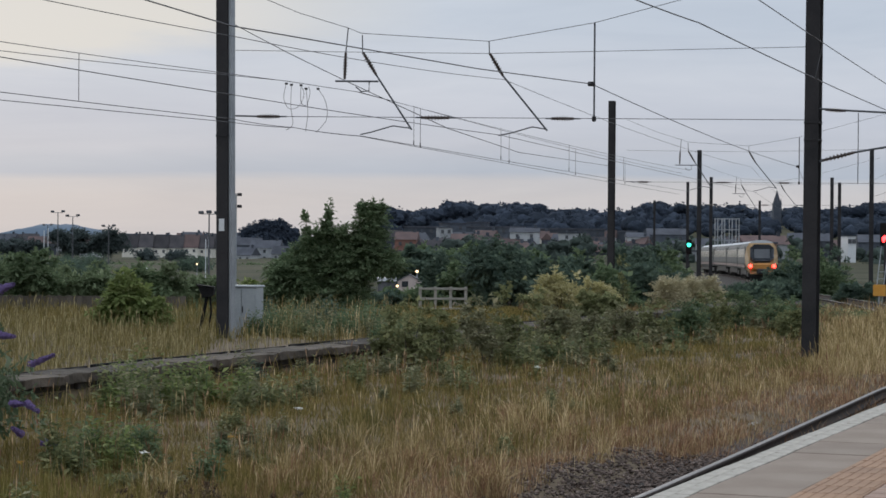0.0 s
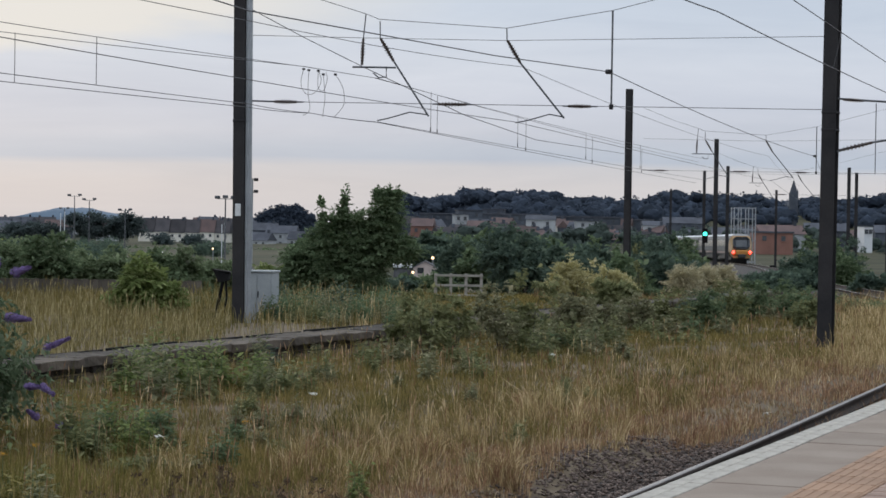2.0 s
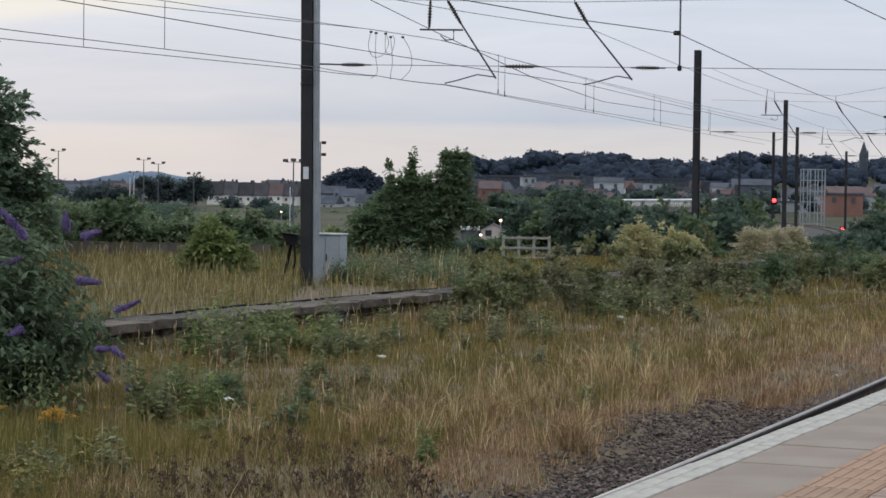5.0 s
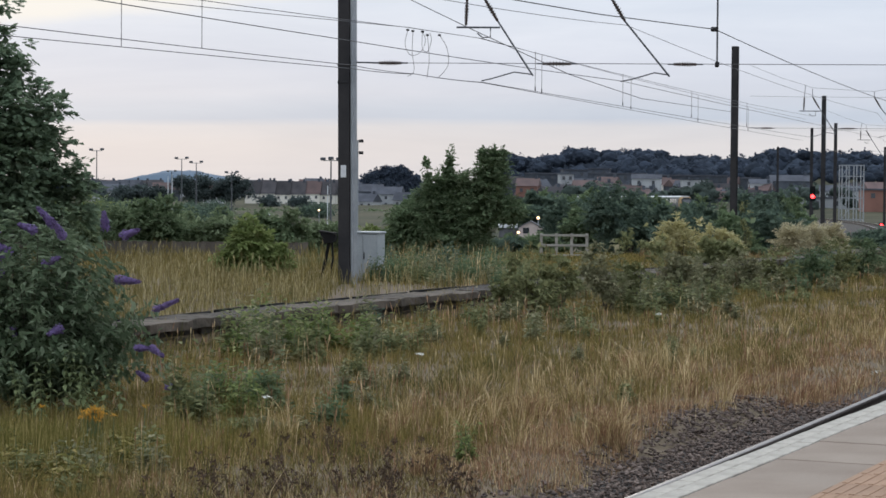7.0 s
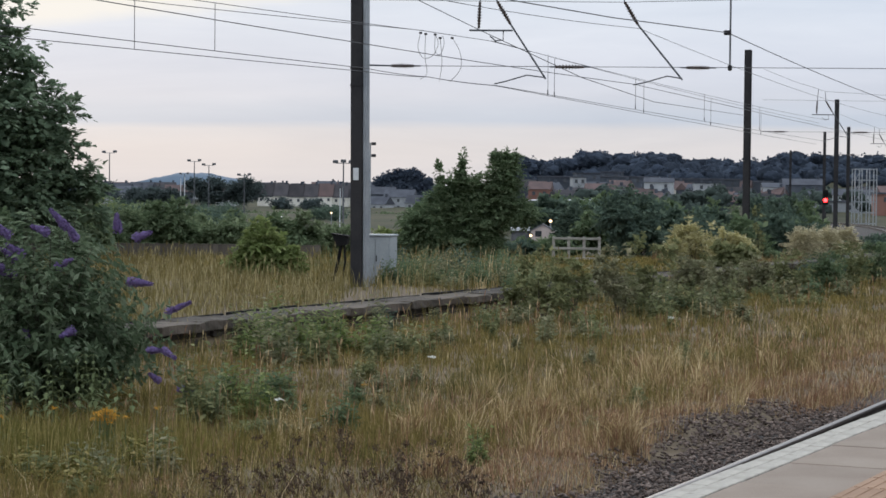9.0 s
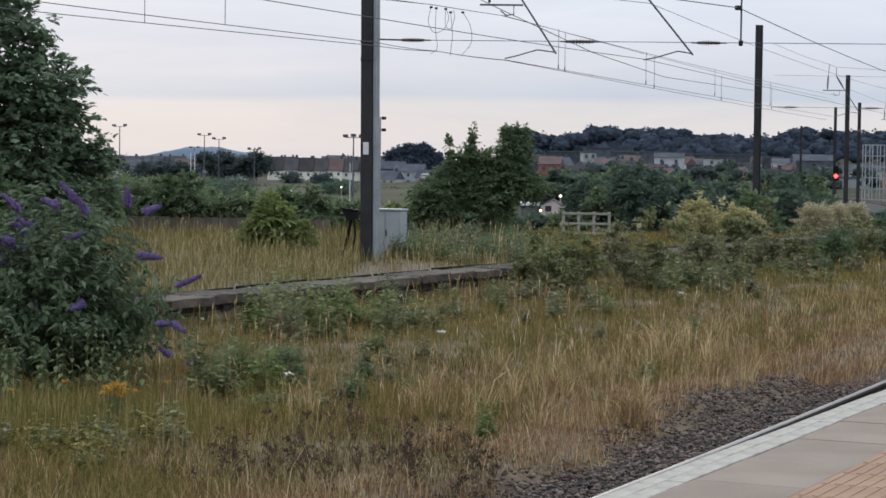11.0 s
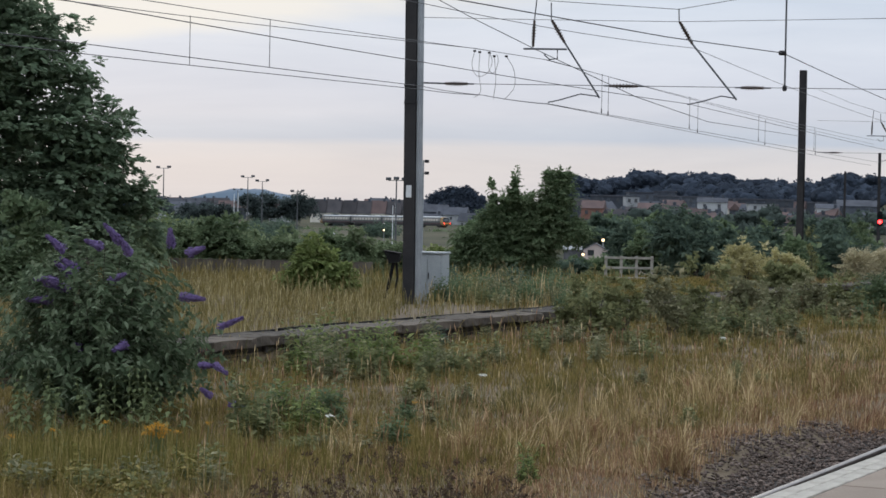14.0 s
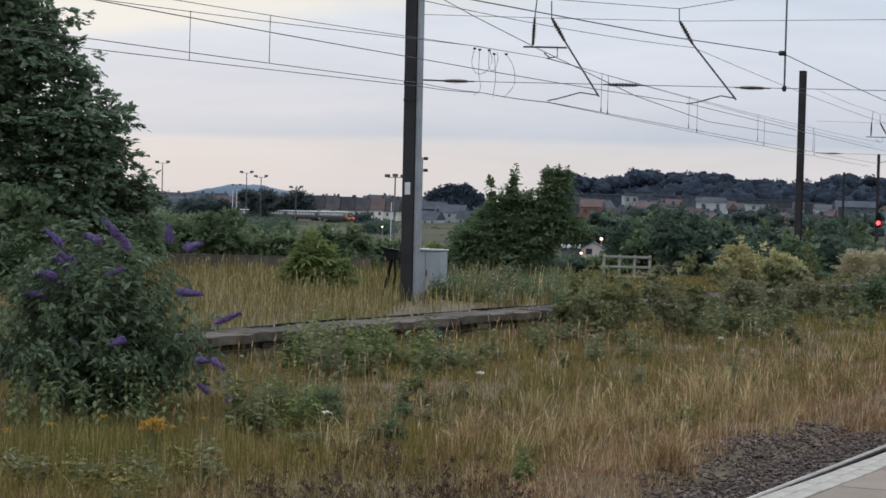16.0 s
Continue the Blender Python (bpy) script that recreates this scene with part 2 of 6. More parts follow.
M_WALLW = material("white_wall", (0.32, 0.335, 0.35), (0.42, 0.435, 0.45), 0.4, 0.9, objects=True, vary=0.2)
M_WALLR = material("red_brick_wall", (0.22, 0.11, 0.085), (0.27, 0.135, 0.105), 0.4, 0.9, objects=True, vary=0.15)
# Pantile red dulled by haze mixed into the colour.
M_ROOFR = material("red_pantile_roof", (0.11, 0.082, 0.08), (0.15, 0.105, 0.1), 0.3, 0.9, objects=True, vary=0.2, leaf=0.01)
M_ROOFB = material("brown_slate_roof", (0.05, 0.048, 0.053), (0.08, 0.074, 0.078), 0.3, 0.9, objects=True, vary=0.25, leaf=0.01)
M_ROOFS = material("slate_roof", (0.07, 0.075, 0.09), (0.1, 0.106, 0.125), 0.3, 0.85, objects=True, vary=0.2, leaf=0.01)
M_PANE = material("dark_window_pane", (0.03, 0.035, 0.04), (0.05, 0.055, 0.06), 2, 0.12)
# The hill's blue is air haze painted into its base colour.
M_HILL = material("distant_hill", (0.095, 0.14, 0.19), (0.125, 0.17, 0.225), 0.004, 1.0, fine=0.02)
# Silver paint darkened: shade on the train's side is in the colour.
M_TRAIN = material("shaded_silver_train_paint", (0.075, 0.082, 0.084), (0.1, 0.108, 0.11), 0.6, 0.75)
M_TROOF = material("pale_train_roof", (0.52, 0.54, 0.56), (0.6, 0.62, 0.64), 0.8, 0.7)
M_TDARK = material("train_underframe", (0.03, 0.03, 0.032), (0.05, 0.048, 0.046), 2, 0.8)
M_TNOSE = material("ochre_nose", (0.27, 0.165, 0.06), (0.33, 0.20, 0.08), 2, 0.5)
M_TORANGE = material("orange_nose_panel", (0.46, 0.185, 0.03), (0.52, 0.23, 0.045), 2, 0.5)
M_TRED = material("dark_red_band", (0.07, 0.022, 0.03), (0.09, 0.03, 0.038), 2, 0.5)
# Weak glow stands in for sky reflected in the coach windows.
M_TGLASS = material("sky_glow_train_window", (0.16, 0.17, 0.19), (0.22, 0.23, 0.25), 1, 0.08, glow=(0.9, 0.85, 0.75), power=0.22)
M_SCREEN = material("cab_windscreen", (0.05, 0.056, 0.066), (0.07, 0.076, 0.086), 1, 0.1)
M_LRED = material("red_lamp", (0.5, 0.02, 0.02), (0.5, 0.02, 0.02), 1, 0.3, glow=(1.0, 0.028, 0.03), power=9)
M_LTAIL = material("tail_lamp", (0.5, 0.02, 0.02), (0.5, 0.02, 0.02), 1, 0.3, glow=(1.0, 0.045, 0.03), power=9)
M_LGREEN = material("green_lamp", (0.02, 0.4, 0.3), (0.02, 0.4, 0.3), 1, 0.3, glow=(0.05, 0.95, 0.62), power=4)
M_LWARM = material("warm_lamp", (0.6, 0.5, 0.4), (0.6, 0.5, 0.4), 1, 0.3, glow=(1.0, 0.68, 0.38), power=2.4)
M_ORANGE = material("orange_sign", (0.60, 0.27, 0.03), (0.66, 0.32, 0.05), 3, 0.6)
M_CARW = material("white_car_paint", (0.66, 0.68, 0.70), (0.72, 0.74, 0.76), 2, 0.3)


# ---- builders ----
def mesh_np(name, verts, faces):
    """A mesh from an array of points and an array of equal-sided faces."""
    verts, faces = np.asarray(verts, np.float32), np.asarray(faces, np.int32)
    me = bpy.data.meshes.new(name)
    k = faces.shape[1]
    me.vertices.add(len(verts))
    me.vertices.foreach_set("co", verts.ravel())
    me.loops.add(faces.size)
    me.loops.foreach_set("vertex_index", faces.ravel())
    me.polygons.add(len(faces))
    me.polygons.foreach_set("loop_start", np.arange(0, faces.size, k, dtype=np.int32))
    me.update(calc_edges=True)
    return me


def as_mesh(name, src, smooth=False):
    if isinstance(src, bmesh.types.BMesh):
        me = bpy.data.meshes.new(name)
        bmesh.ops.recalc_face_normals(src, faces=src.faces)
        src.to_mesh(me)
        src.free()
    else:
        me = src
    if smooth:
        for p in me.polygons:
            p.use_smooth = True
    return me


def part(name, src, mat, parent=None, label="", m=None, smooth=False):
    ob = new(name, as_mesh(name, src, smooth))
    if not ob.data.materials:
        ob.data.materials.append(mat)
    ob.parent = parent
    if m is not None:
        ob.matrix_basis = m
    return tagged(ob, label)


def thing(name, m, label, category, group="", kind=""):
    ob = new(name)
    ob.empty_display_size = 0.2
    ob.matrix_basis = m
    return tagged(ob, label, category, group, kind)


def box(bm, c, size, bevel=0.0, rot=None):
    m = Matrix.Translation(c) @ (rot or Matrix()) @ Matrix.Diagonal((*size, 1))
    vs = bmesh.ops.create_cube(bm, size=1.0, matrix=m)["verts"]
    if bevel:
        es = list({e for v in vs for e in v.link_edges})
        bmesh.ops.bevel(bm, geom=es, offset=bevel, segments=1, affect="EDGES")
    return bm


def boxed(c, size, bevel=0.0, rot=None):
    return box(bmesh.new(), c, size, bevel, rot)


def tube(bm, p, q, r0, r1=None, seg=8):
    p, q = Vector(p), Vector(q)
    d = q - p
    m = Matrix.Translation((p + q) / 2) @ d.to_track_quat("Z", "Y").to_matrix().to_4x4()
    bmesh.ops.create_cone(bm, cap_ends=True, segments=seg, radius1=r0, radius2=r0 if r1 is None else r1, depth=d.length, matrix=m)
    return bm


def tubes(pts, r, seg=6):
    """One swept tube along the points."""
    pts = [Vector(p) for p in pts]
    vs, fs = [], []
    for i, p in enumerate(pts):
        d = (pts[min(i + 1, len(pts) - 1)] - pts[max(i - 1, 0)]).normalized()
        a = d.cross(Vector((0, 0, 1)) if abs(d.z) < 0.9 else Vector((1, 0, 0))).normalized()
        b = d.cross(a)
        rr = r[i] if isinstance(r, (list, tuple)) else r
        vs += [p + (a * math.cos(k * 2 * math.pi / seg) + b * math.sin(k * 2 * math.pi / seg)) * rr for k in range(seg)]
    for i in range(len(pts) - 1):
        for k in range(seg):
            fs.append((i * seg + k, i * seg + (k + 1) % seg, (i + 1) * seg + (k + 1) % seg, (i + 1) * seg + k))
    return mesh_np("tube", [tuple(v) for v in vs], fs)


def prism(outline, y0, y1, axis="y"):
    """A closed outline of (x, z) pushed from y0 to y1."""
    bm = bmesh.new()
    a = [bm.verts.new((x, y0, z)) for x, z in outline]
    b = [bm.verts.new((x, y1, z)) for x, z in outline]
    bm.faces.new(a)
    bm.faces.new(b[::-1])
    for i in range(len(a)):
        j = (i + 1) % len(a)
        bm.faces.new((a[i], b[i], b[j], a[j]))
    return bm


# ---- plan: n runs across the lines (to the right), s along them ----
THETA = radians(21.5)
CT, ST = math.cos(THETA), math.sin(THETA)
N_EDGE, N_KERB = -3.44, -16.98


def ns(n, s, z=0.0):
    return Vector((n * CT + s * ST, -n * ST + s * CT, z))


def smooth01(a, b, v):
    k = np.clip((v - a) / (b - a), 0, 1)
    return k * k * (3 - 2 * k)


def ripple(x, y, seed=0.0):
    return (np.sin(x * 1.3 + seed) * np.sin(y * 1.1 + seed * 2.3) + np.sin(x * 0.47 + y * 0.61 + seed * 1.7) + 0.6 * np.sin(x * 2.9 - y * 2.3 + seed)) / 2.6


def ground_z(x, y):
    x, y = np.asarray(x, float), np.asarray(y, float)
    n = x * CT - y * ST
    base = np.interp(y, [-200, 62, 80, 100, 170, 227, 300, 680, 900, 1500, 4500], [-0.97, -0.97, -1.15, -1.55, -2.65, -3.1, -3.6, -6.4, -6.8, -3, 0])
    hill = np.interp(y, [450, 640, 820, 1000, 1300, 4500], [0, 3.5, 8.5, 15.5, 22, 22]) * smooth01(-0.05, 0.03, x / np.maximum(np.abs(y), 1))
    step = 0.34 * smooth01(N_KERB + 0.02, N_KERB - 0.25, n) * smooth01(85, 60, y)
    cess = -0.2 * smooth01(-7.2, -6.4, n) * smooth01(60, 45, y)
    return base + hill + step + cess + 0.03 * ripple(x, y, 1.0) * (np.abs(n + 1) > 6.5)


def gz(x, y):
    return float(ground_z(x, y))


def build_ground():
    ng = np.unique(np.concatenate([np.linspace(-60, 30, 91), np.linspace(-8.0, -5.5, 26), [N_KERB - 0.3, N_KERB - 0.15, N_KERB, N_KERB + 0.05], -60 - np.geomspace(2, 3400, 40), 30 + np.geomspace(2, 3400, 40)]))
    sg = np.unique(np.concatenate([np.linspace(-30, 120, 121), 120 + np.geomspace(3, 4300, 60), -30 - np.geomspace(3, 900, 15)]))
    n, s = np.meshgrid(ng, sg)
    x, y = n * CT + s * ST, -n * ST + s * CT
    v = np.stack([x, y, ground_z(x, y)], -1).reshape(-1, 3)
    w = len(ng)
    i = (np.arange(len(sg) - 1)[:, None] * w + np.arange(w - 1)).ravel()
    me = mesh_np("ground", v, np.stack([i, i + 1, i + 1 + w, i + w], 1))
    me.materials.append(M_EARTH)
    me.materials.append(M_FIELD)
    cy = v[:, 1][i]
    me.polygons.foreach_set("material_index", (cy > 110).astype(np.int32))
    tagged(part("ground", me, M_EARTH, smooth=True), "dry weedy earth falling away to distant fields", "ground", kind="structure")


build_ground()


# ---- platform ----
def build_platform():
    core = bmesh.new()
    box(core, (0, 0, 0), (8.0, 60, 0.9))
    p = part("platform", core, M_BRICKD, m=Matrix.Translation(ns(N_EDGE + 4.05, 12, -0.49)) @ pose(0, 0, 0, 0, 0, -21.5))
    tagged(p, "station platform with grey slabs, white edge line and buff tactile strip", "platform", kind="structure")
    inv = p.matrix_basis.inverted()

    def lay(name, me, n, s, z, mat):
        ob = new(name, me)
        ob.parent = p
        ob.matrix_basis = inv @ Matrix.Translation(ns(n, s, z)) @ pose(0, 0, 0, 0, 0, -21.5)
        if not me.materials:
            me.materials.append(mat)
        return ob

    slab = as_mesh("slab", boxed((0, 0, 0), (0.553, 0.888, 0.07), 0.004))
    edge = as_mesh("edge_stone", boxed((0, 0, 0), (0.098, 0.447, 0.09), 0.004))
    for i in range(-22, 42):
        s = 2 + i * 0.9
        for r in range(4):
            lay("edge_stone", edge, N_EDGE + 0.05 + 0.1 * (r % 2), s + 0.45 * (r // 2) + 0.12 * (r % 2), -0.044 + 0.002 * math.sin(i * 2.1 + r), M_WHITE)
        lay("slab", slab, N_EDGE + 0.205 + 0.28, s, -0.036 + 0.003 * math.sin(i * 1.7), M_SLAB)
    tile = bmesh.new()
    box(tile, (0, 0, -0.02), (0.395, 0.395, 0.05), 0.004)
    for a in range(6):
        box(tile, (-0.165 + a * 0.066, 0, 0.0055), (0.030, 0.37, 0.005))
    tile = as_mesh("tactile_tile", tile)
    for i in range(-50, 92):
        lay("tactile_tile", tile, N_EDGE + 0.765 + 0.2, 4 + i * 0.4, 0.0, M_TACT)
    brick = as_mesh("paver", boxed((0, 0, -0.03), (0.196, 0.096, 0.07), 0.004))
    for r in range(6):
        for i in range(48):
            lay("paver", brick, N_EDGE + 1.17 + 0.1 + r * 0.2, 9.0 + i * 0.1 + (0.05 if r % 2 else 0), 0.002 * math.sin(i * 3 + r), M_PAVER)
    rest = boxed((0, 0, 0), (6.7, 59, 0.06))
    lay("paving", as_mesh("paving", rest), N_EDGE + 1.18 + 3.35, 12, -0.034, M_PAVER)


# ---- the line beside the platform ----
TRACK = [(-8.04, -7.58), (-1.13, 10.12), (1.73, 17.59), (4.58, 25.39), (8.25, 35.76), (11.2, 44), (15.8, 68), (18.8, 100), (21.2, 140), (26.05, 174.7)]


def train_path():
    """Points a metre apart along the line: the platform's line, then a long left-hand curve."""
    pts = []
    ctl = [Vector((*p, 0)) for p in TRACK]
    for i in range(len(ctl) - 1):
        p0, p1, p2, p3 = ctl[max(i - 1, 0)], ctl[i], ctl[i + 1], ctl[min(i + 2, len(ctl) - 1)]
        for k in range(24):
            t = k / 24
            pts.append(0.5 * ((2 * p1) + (p2 - p0) * t + (2 * p0 - 5 * p1 + 4 * p2 - p3) * t * t + (3 * p1 - p0 - 3 * p2 + p3) * t ** 3))
    p, h = ctl[-1].copy(), radians(8.06)
    for i in range(900):
        pts.append(p.copy())
        p += Vector((math.sin(h), math.cos(h), 0))
        h -= (1 / 877 if i < 140 else 1 / 740) if h > radians(-62) else 0
    out, acc = [pts[0]], 0.0
    for a, b in zip(pts, pts[1:]):
        if (b - out[-1]).length >= 1.0:
            out.append(out[-1] + (b - out[-1]).normalized())
    for q in out:
        q.z = float(np.interp(q.y, [-50, 60, 100, 170, 227, 300, 680, 1000], [-0.92, -0.92, -1.15, -1.7, -2.05, -2.6, -5.5, -8]))
    return out


PATH = train_path()
ORIGIN = min(range(len(PATH)), key=lambda i: abs(PATH[i].y - 174.7))


def on_path(d):
    """The place d metres past the start of the long curve."""
    f = ORIGIN + d
    i = max(0, min(len(PATH) - 2, int(math.floor(f))))
    return PATH[i].lerp(PATH[i + 1], f - i)


def build_track():
    prof = [(-0.035, 0), (0.035, 0), (0.035, -0.035), (0.010, -0.05), (0.010, -0.125), (0.07, -0.14), (0.07, -0.155), (-0.07, -0.155), (-0.07, -0.14), (-0.010, -0.125), (-0.010, -0.05), (-0.035, -0.035)]
    base = [p for p in PATH[::3] if p.y < 420]
    tr = thing("railway_track", Matrix(), "running line on ballast beside the platform, rails with rusty sides and painted shade", "railway track", kind="structure")
    for side in (-1, 1):
        vs, fs = [], []
        for i, p in enumerate(base):
            d = (base[min(i + 1, len(base) - 1)] - base[max(i - 1, 0)]).normalized()
            r = Vector((d.y, -d.x, 0)).normalized()
            for a, z in prof:
                q = p + r * (side * 0.752 + a)
                vs.append((q.x, q.y, p.z + z))
        k = len(prof)
        for i in range(len(base) - 1):
            for j in range(k):
                fs.append((i * k + j, i * k + (j + 1) % k, (i + 1) * k + (j + 1) % k, (i + 1) * k + j))
        me = mesh_np("rail", vs, fs)
        me.materials.append(M_RAIL)
        me.materials.append(M_RUSTSHADE)
        me.polygons.foreach_set("material_index", (np.arange(len(fs)) % k > 0).astype(np.int32))
        part("rail", me, M_RAIL, tr)
    sl = as_mesh("sleeper", boxed((0, 0, -0.305), (2.5, 0.26, 0.2), 0.02))
    for i in range(0, 190):
        a, b = on_path(-170 + i * 0.65), on_path(-169.6 + i * 0.65)
        d = b - a
        part("sleeper", sl, M_SLEEPER, tr, m=Matrix.Translation(a) @ pose(0, 0, 0, 0, 0, math.degrees(math.atan2(-d.x, d.y))))
    # the bed
    vs, fs = [], []
    cross = [(-2.6, -0.35), (-1.7, -0.19), (1.7, -0.19), (2.6, -0.35)]
    for i, p in enumerate(base):
        d = (base[min(i + 1, len(base) - 1)] - base[max(i - 1, 0)]).normalized()
        r = Vector((d.y, -d.x, 0)).normalized()
        k = float(np.clip((p.y - 60) / 60, 0, 1))
        vs += [tuple(p + r * (a * (1 + 0.9 * k) if abs(a) > 2 else a) + Vector((0, 0, z if abs(a) < 2 else z - 0.15 - 1.5 * k))) for a, z in cross]
    for i in range(len(base) - 1):
        fs += [(i * 4 + j, i * 4 + j + 1, i * 4 + 5 + j, i * 4 + 4 + j) for j in range(3)]
    part("ballast_bed", mesh_np("bed", vs, fs), M_BED, tr, "stone ballast bed")


def stone_rim(s):
    """How far out from the rail the loose stones lie."""
    return np.interp(s, [15, 17.3, 19, 22.3, 24.5, 26], [-7.0, -6.9, -7.1, -7.6, -7.1, -6.2]) + 0.12 * np.sin(s * 2.3)


def scatter_stones():
    rng = np.random.default_rng(5)
    n = 26000
    nn = rng.uniform(-7.9, -5.74, n)
    s = rng.uniform(9, 30, n)
    rim = stone_rim(s)
    keep = nn > rim
    keep &= rng.random(n) < np.clip((nn - rim) / 0.9 + 0.12, 0, 0.85)
    nn, s = nn[keep], s[keep]
    n = len(nn)
    x, y = nn * CT + s * ST, -nn * ST + s * CT
    z = np.maximum(ground_z(x, y), np.interp(nn, [-7.7, -6.9, -5.5], [-1.3, -1.11, -1.11])) + rng.uniform(0.0, 0.05, n)
    base = np.array([(1, 0, 0), (-1, 0, 0), (0, 1, 0), (0, -1, 0), (0, 0, 1), (0, 0, -1)], float)
    f = np.array([(0, 2, 4), (2, 1, 4), (1, 3, 4), (3, 0, 4), (2, 0, 5), (1, 2, 5), (3, 1, 5), (0, 3, 5)])
    a = rng.uniform(0, 6.28, n)
    sc = rng.uniform(0.012, 0.034, (n, 1, 3)) * (1.2, 1, 0.55)
    v = base[None] * sc * rng.uniform(0.7, 1.2, (n, 6, 1)) + rng.normal(0, 0.006, (n, 6, 3))
    c, sn = np.cos(a)[:, None], np.sin(a)[:, None]
    vx, vy = v[..., 0] * c - v[..., 1] * sn, v[..., 0] * sn + v[..., 1] * c
    v = np.stack([vx + x[:, None], vy + y[:, None], v[..., 2] + z[:, None]], -1).reshape(-1, 3)
    ff = (f[None] + 6 * np.arange(n)[:, None, None]).reshape(-1, 3)
    tagged(part("ballast", mesh_np("ballast", v, ff), M_STONE), "loose grey-brown ballast stones beside the rail", "ballast", kind="stuff")


# ---- the disused low platform edge ----
def build_kerb():
    k = thing("old_platform_edge", Matrix(), "low disused platform edge, concrete coping on dark brick", "platform edge", kind="structure")
    rng = random.Random(6)
    copings = []
    for _ in range(6):
        bm = boxed((0, 0, 0), (0.86, 1.19, 0.14), 0.014)
        bmesh.ops.subdivide_edges(bm, edges=[e for e in bm.edges if e.calc_length() > 0.3], cuts=5, use_grid_fill=True)
        for v in bm.verts:
            v.co += Vector((rng.gauss(0, 0.012), 0, rng.gauss(0, 0.006)))
        copings.append(as_mesh("coping", bm))
    faces = []
    for _ in range(7):
        w = rng.uniform(0.26, 0.5)
        bm = boxed((0, 0, 0), (0.3, w, rng.uniform(0.09, 0.125)), 0.014)
        for v in bm.verts:
            v.co += Vector((rng.gauss(0, 0.012), rng.gauss(0, 0.012), rng.gauss(0, 0.007)))
        faces.append((w, as_mesh("face_block", bm)))
    for i in range(50):
        s = 15 + i * 1.2
        jit = 0.015 * math.sin(i * 2.7)
        part("coping", copings[i % 6], M_CONC, k, m=Matrix.Translation(ns(N_KERB - 0.385 + 1.6 * jit, s, -0.646 + 0.008 * math.sin(i * 1.9))) @ pose(0, 0, 0, 0, 0, -21.5 + 0.3 * math.sin(i * 3)))
    strip = as_mesh("edging", boxed((0, 0, 0), (0.05, 2.3, 0.05), 0.008))
    for i in range(19):
        part("edging", strip, M_BLACK, k, "thin dark strip along the back of the coping", m=Matrix.Translation(ns(N_KERB - 0.85, 16.2 + 2.45 * i, -0.578 + 0.01 * math.sin(i * 2.3))) @ pose(0, 0, 0, 0.25 * math.sin(i * 1.3), 0, -21.5 + 0.3 * math.sin(i)))
    for r in range(3):
        s, i = 20.0 + 0.17 * r, 0
        while s < 58:
            w, me = faces[rng.randrange(7)]
            part("face_block", me, M_BRICKD, k, m=Matrix.Translation(ns(N_KERB - 0.19 - rng.uniform(0, 0.07), s + w / 2, -0.765 - r * 0.122)) @ pose(0, 0, 0, 0, 0, -21.5 + rng.uniform(-2, 2)))
            s += w + 0.012
    part("core", boxed((0, 0, 0), (0.26, 60, 0.5)), M_BED, k, "dark rubble behind the facing stones", m=Matrix.Translation(ns(N_KERB - 0.24, 44, -0.9)) @ pose(0, 0, 0, 0, 0, -21.5))


# ---- plants ----
def unit(v):
    return v / np.maximum(np.linalg.norm(v, axis=-1, keepdims=True), 1e-9)


def leaf_quads(p, t, nrm, length, width, cup=0.0):
    """Diamond leaves at p along t."""
    b = unit(np.cross(t, nrm))
    L, W = length[:, None], width[:, None]
    mid = p + t * L * 0.45
    tip = p + t * L - nrm * L * cup
    v = np.stack([p, mid + b * W / 2, tip, mid - b * W / 2], 1).reshape(-1, 3)
    return v, np.arange(len(v)).reshape(-1, 4)


def leaf_cloud(blobs, n, size, seed, per=22, spread=1.6, flat=0.5, narrow=0.55, fill=0.45, twig=0.0):
    """Leaves in clusters on the blobs; with twig, each cluster lies along a flat drooping twig of that length."""
    rng = np.random.default_rng(seed)
    blobs = np.array(blobs, float)
    w = (blobs[:, 3] * blobs[:, 4] * blobs[:, 5]) ** (2 / 3)
    m = max(1, n // per)
    idx = rng.choice(len(blobs), m, p=w / w.sum())
    d = unit(rng.normal(size=(m, 3)))
    lump = 1 + 0.16 * np.sin(d[:, 0] * 5 + idx) * np.sin(d[:, 1] * 6 + 2 * idx) + 0.10 * np.sin(d[:, 2] * 9 + idx)
    r = (fill + (1 - fill) * rng.random(m) ** 0.5) * lump
    c = blobs[idx, :3] + d * r[:, None] * blobs[idx, 3:]
    k = np.repeat(np.arange(m), per)
    q = c[k] + rng.normal(size=(len(k), 3)) * size * spread * (1, 1, 0.7)
    nrm = unit(d[k] * 0.5 + np.array((0, 0, flat)) + rng.normal(size=(len(k), 3)) * 0.55)
    t = unit(np.cross(nrm, rng.normal(size=(len(k), 3))) + d[k] * 0.4 - np.array((0, 0, 0.25)))
    if twig:
        u = unit(d * (1, 1, 0.45) + rng.normal(size=(m, 3)) * (0.5, 0.5, 0.25))
        s = rng.random(len(k))
        q = c[k] + u[k] * (twig * s)[:, None] + rng.normal(size=(len(k), 3)) * size * np.array((0.75, 0.75, 0.4))
        q[:, 2] -= 0.3 * twig * s * s
        nrm = unit(np.array((0, -0.15, 0.8)) + rng.normal(size=(len(k), 3)) * 0.5)
        t = unit(u[k] + rng.normal(size=(len(k), 3)) * 0.7)
        nrm = unit(nrm - t * (nrm * t).sum(1, keepdims=True))
    L = size * rng.uniform(0.6, 1.25, len(k))
    v, f = leaf_quads(q, t, nrm, L, L * narrow, 0.15)
    return mesh_np("leaves", v, f)


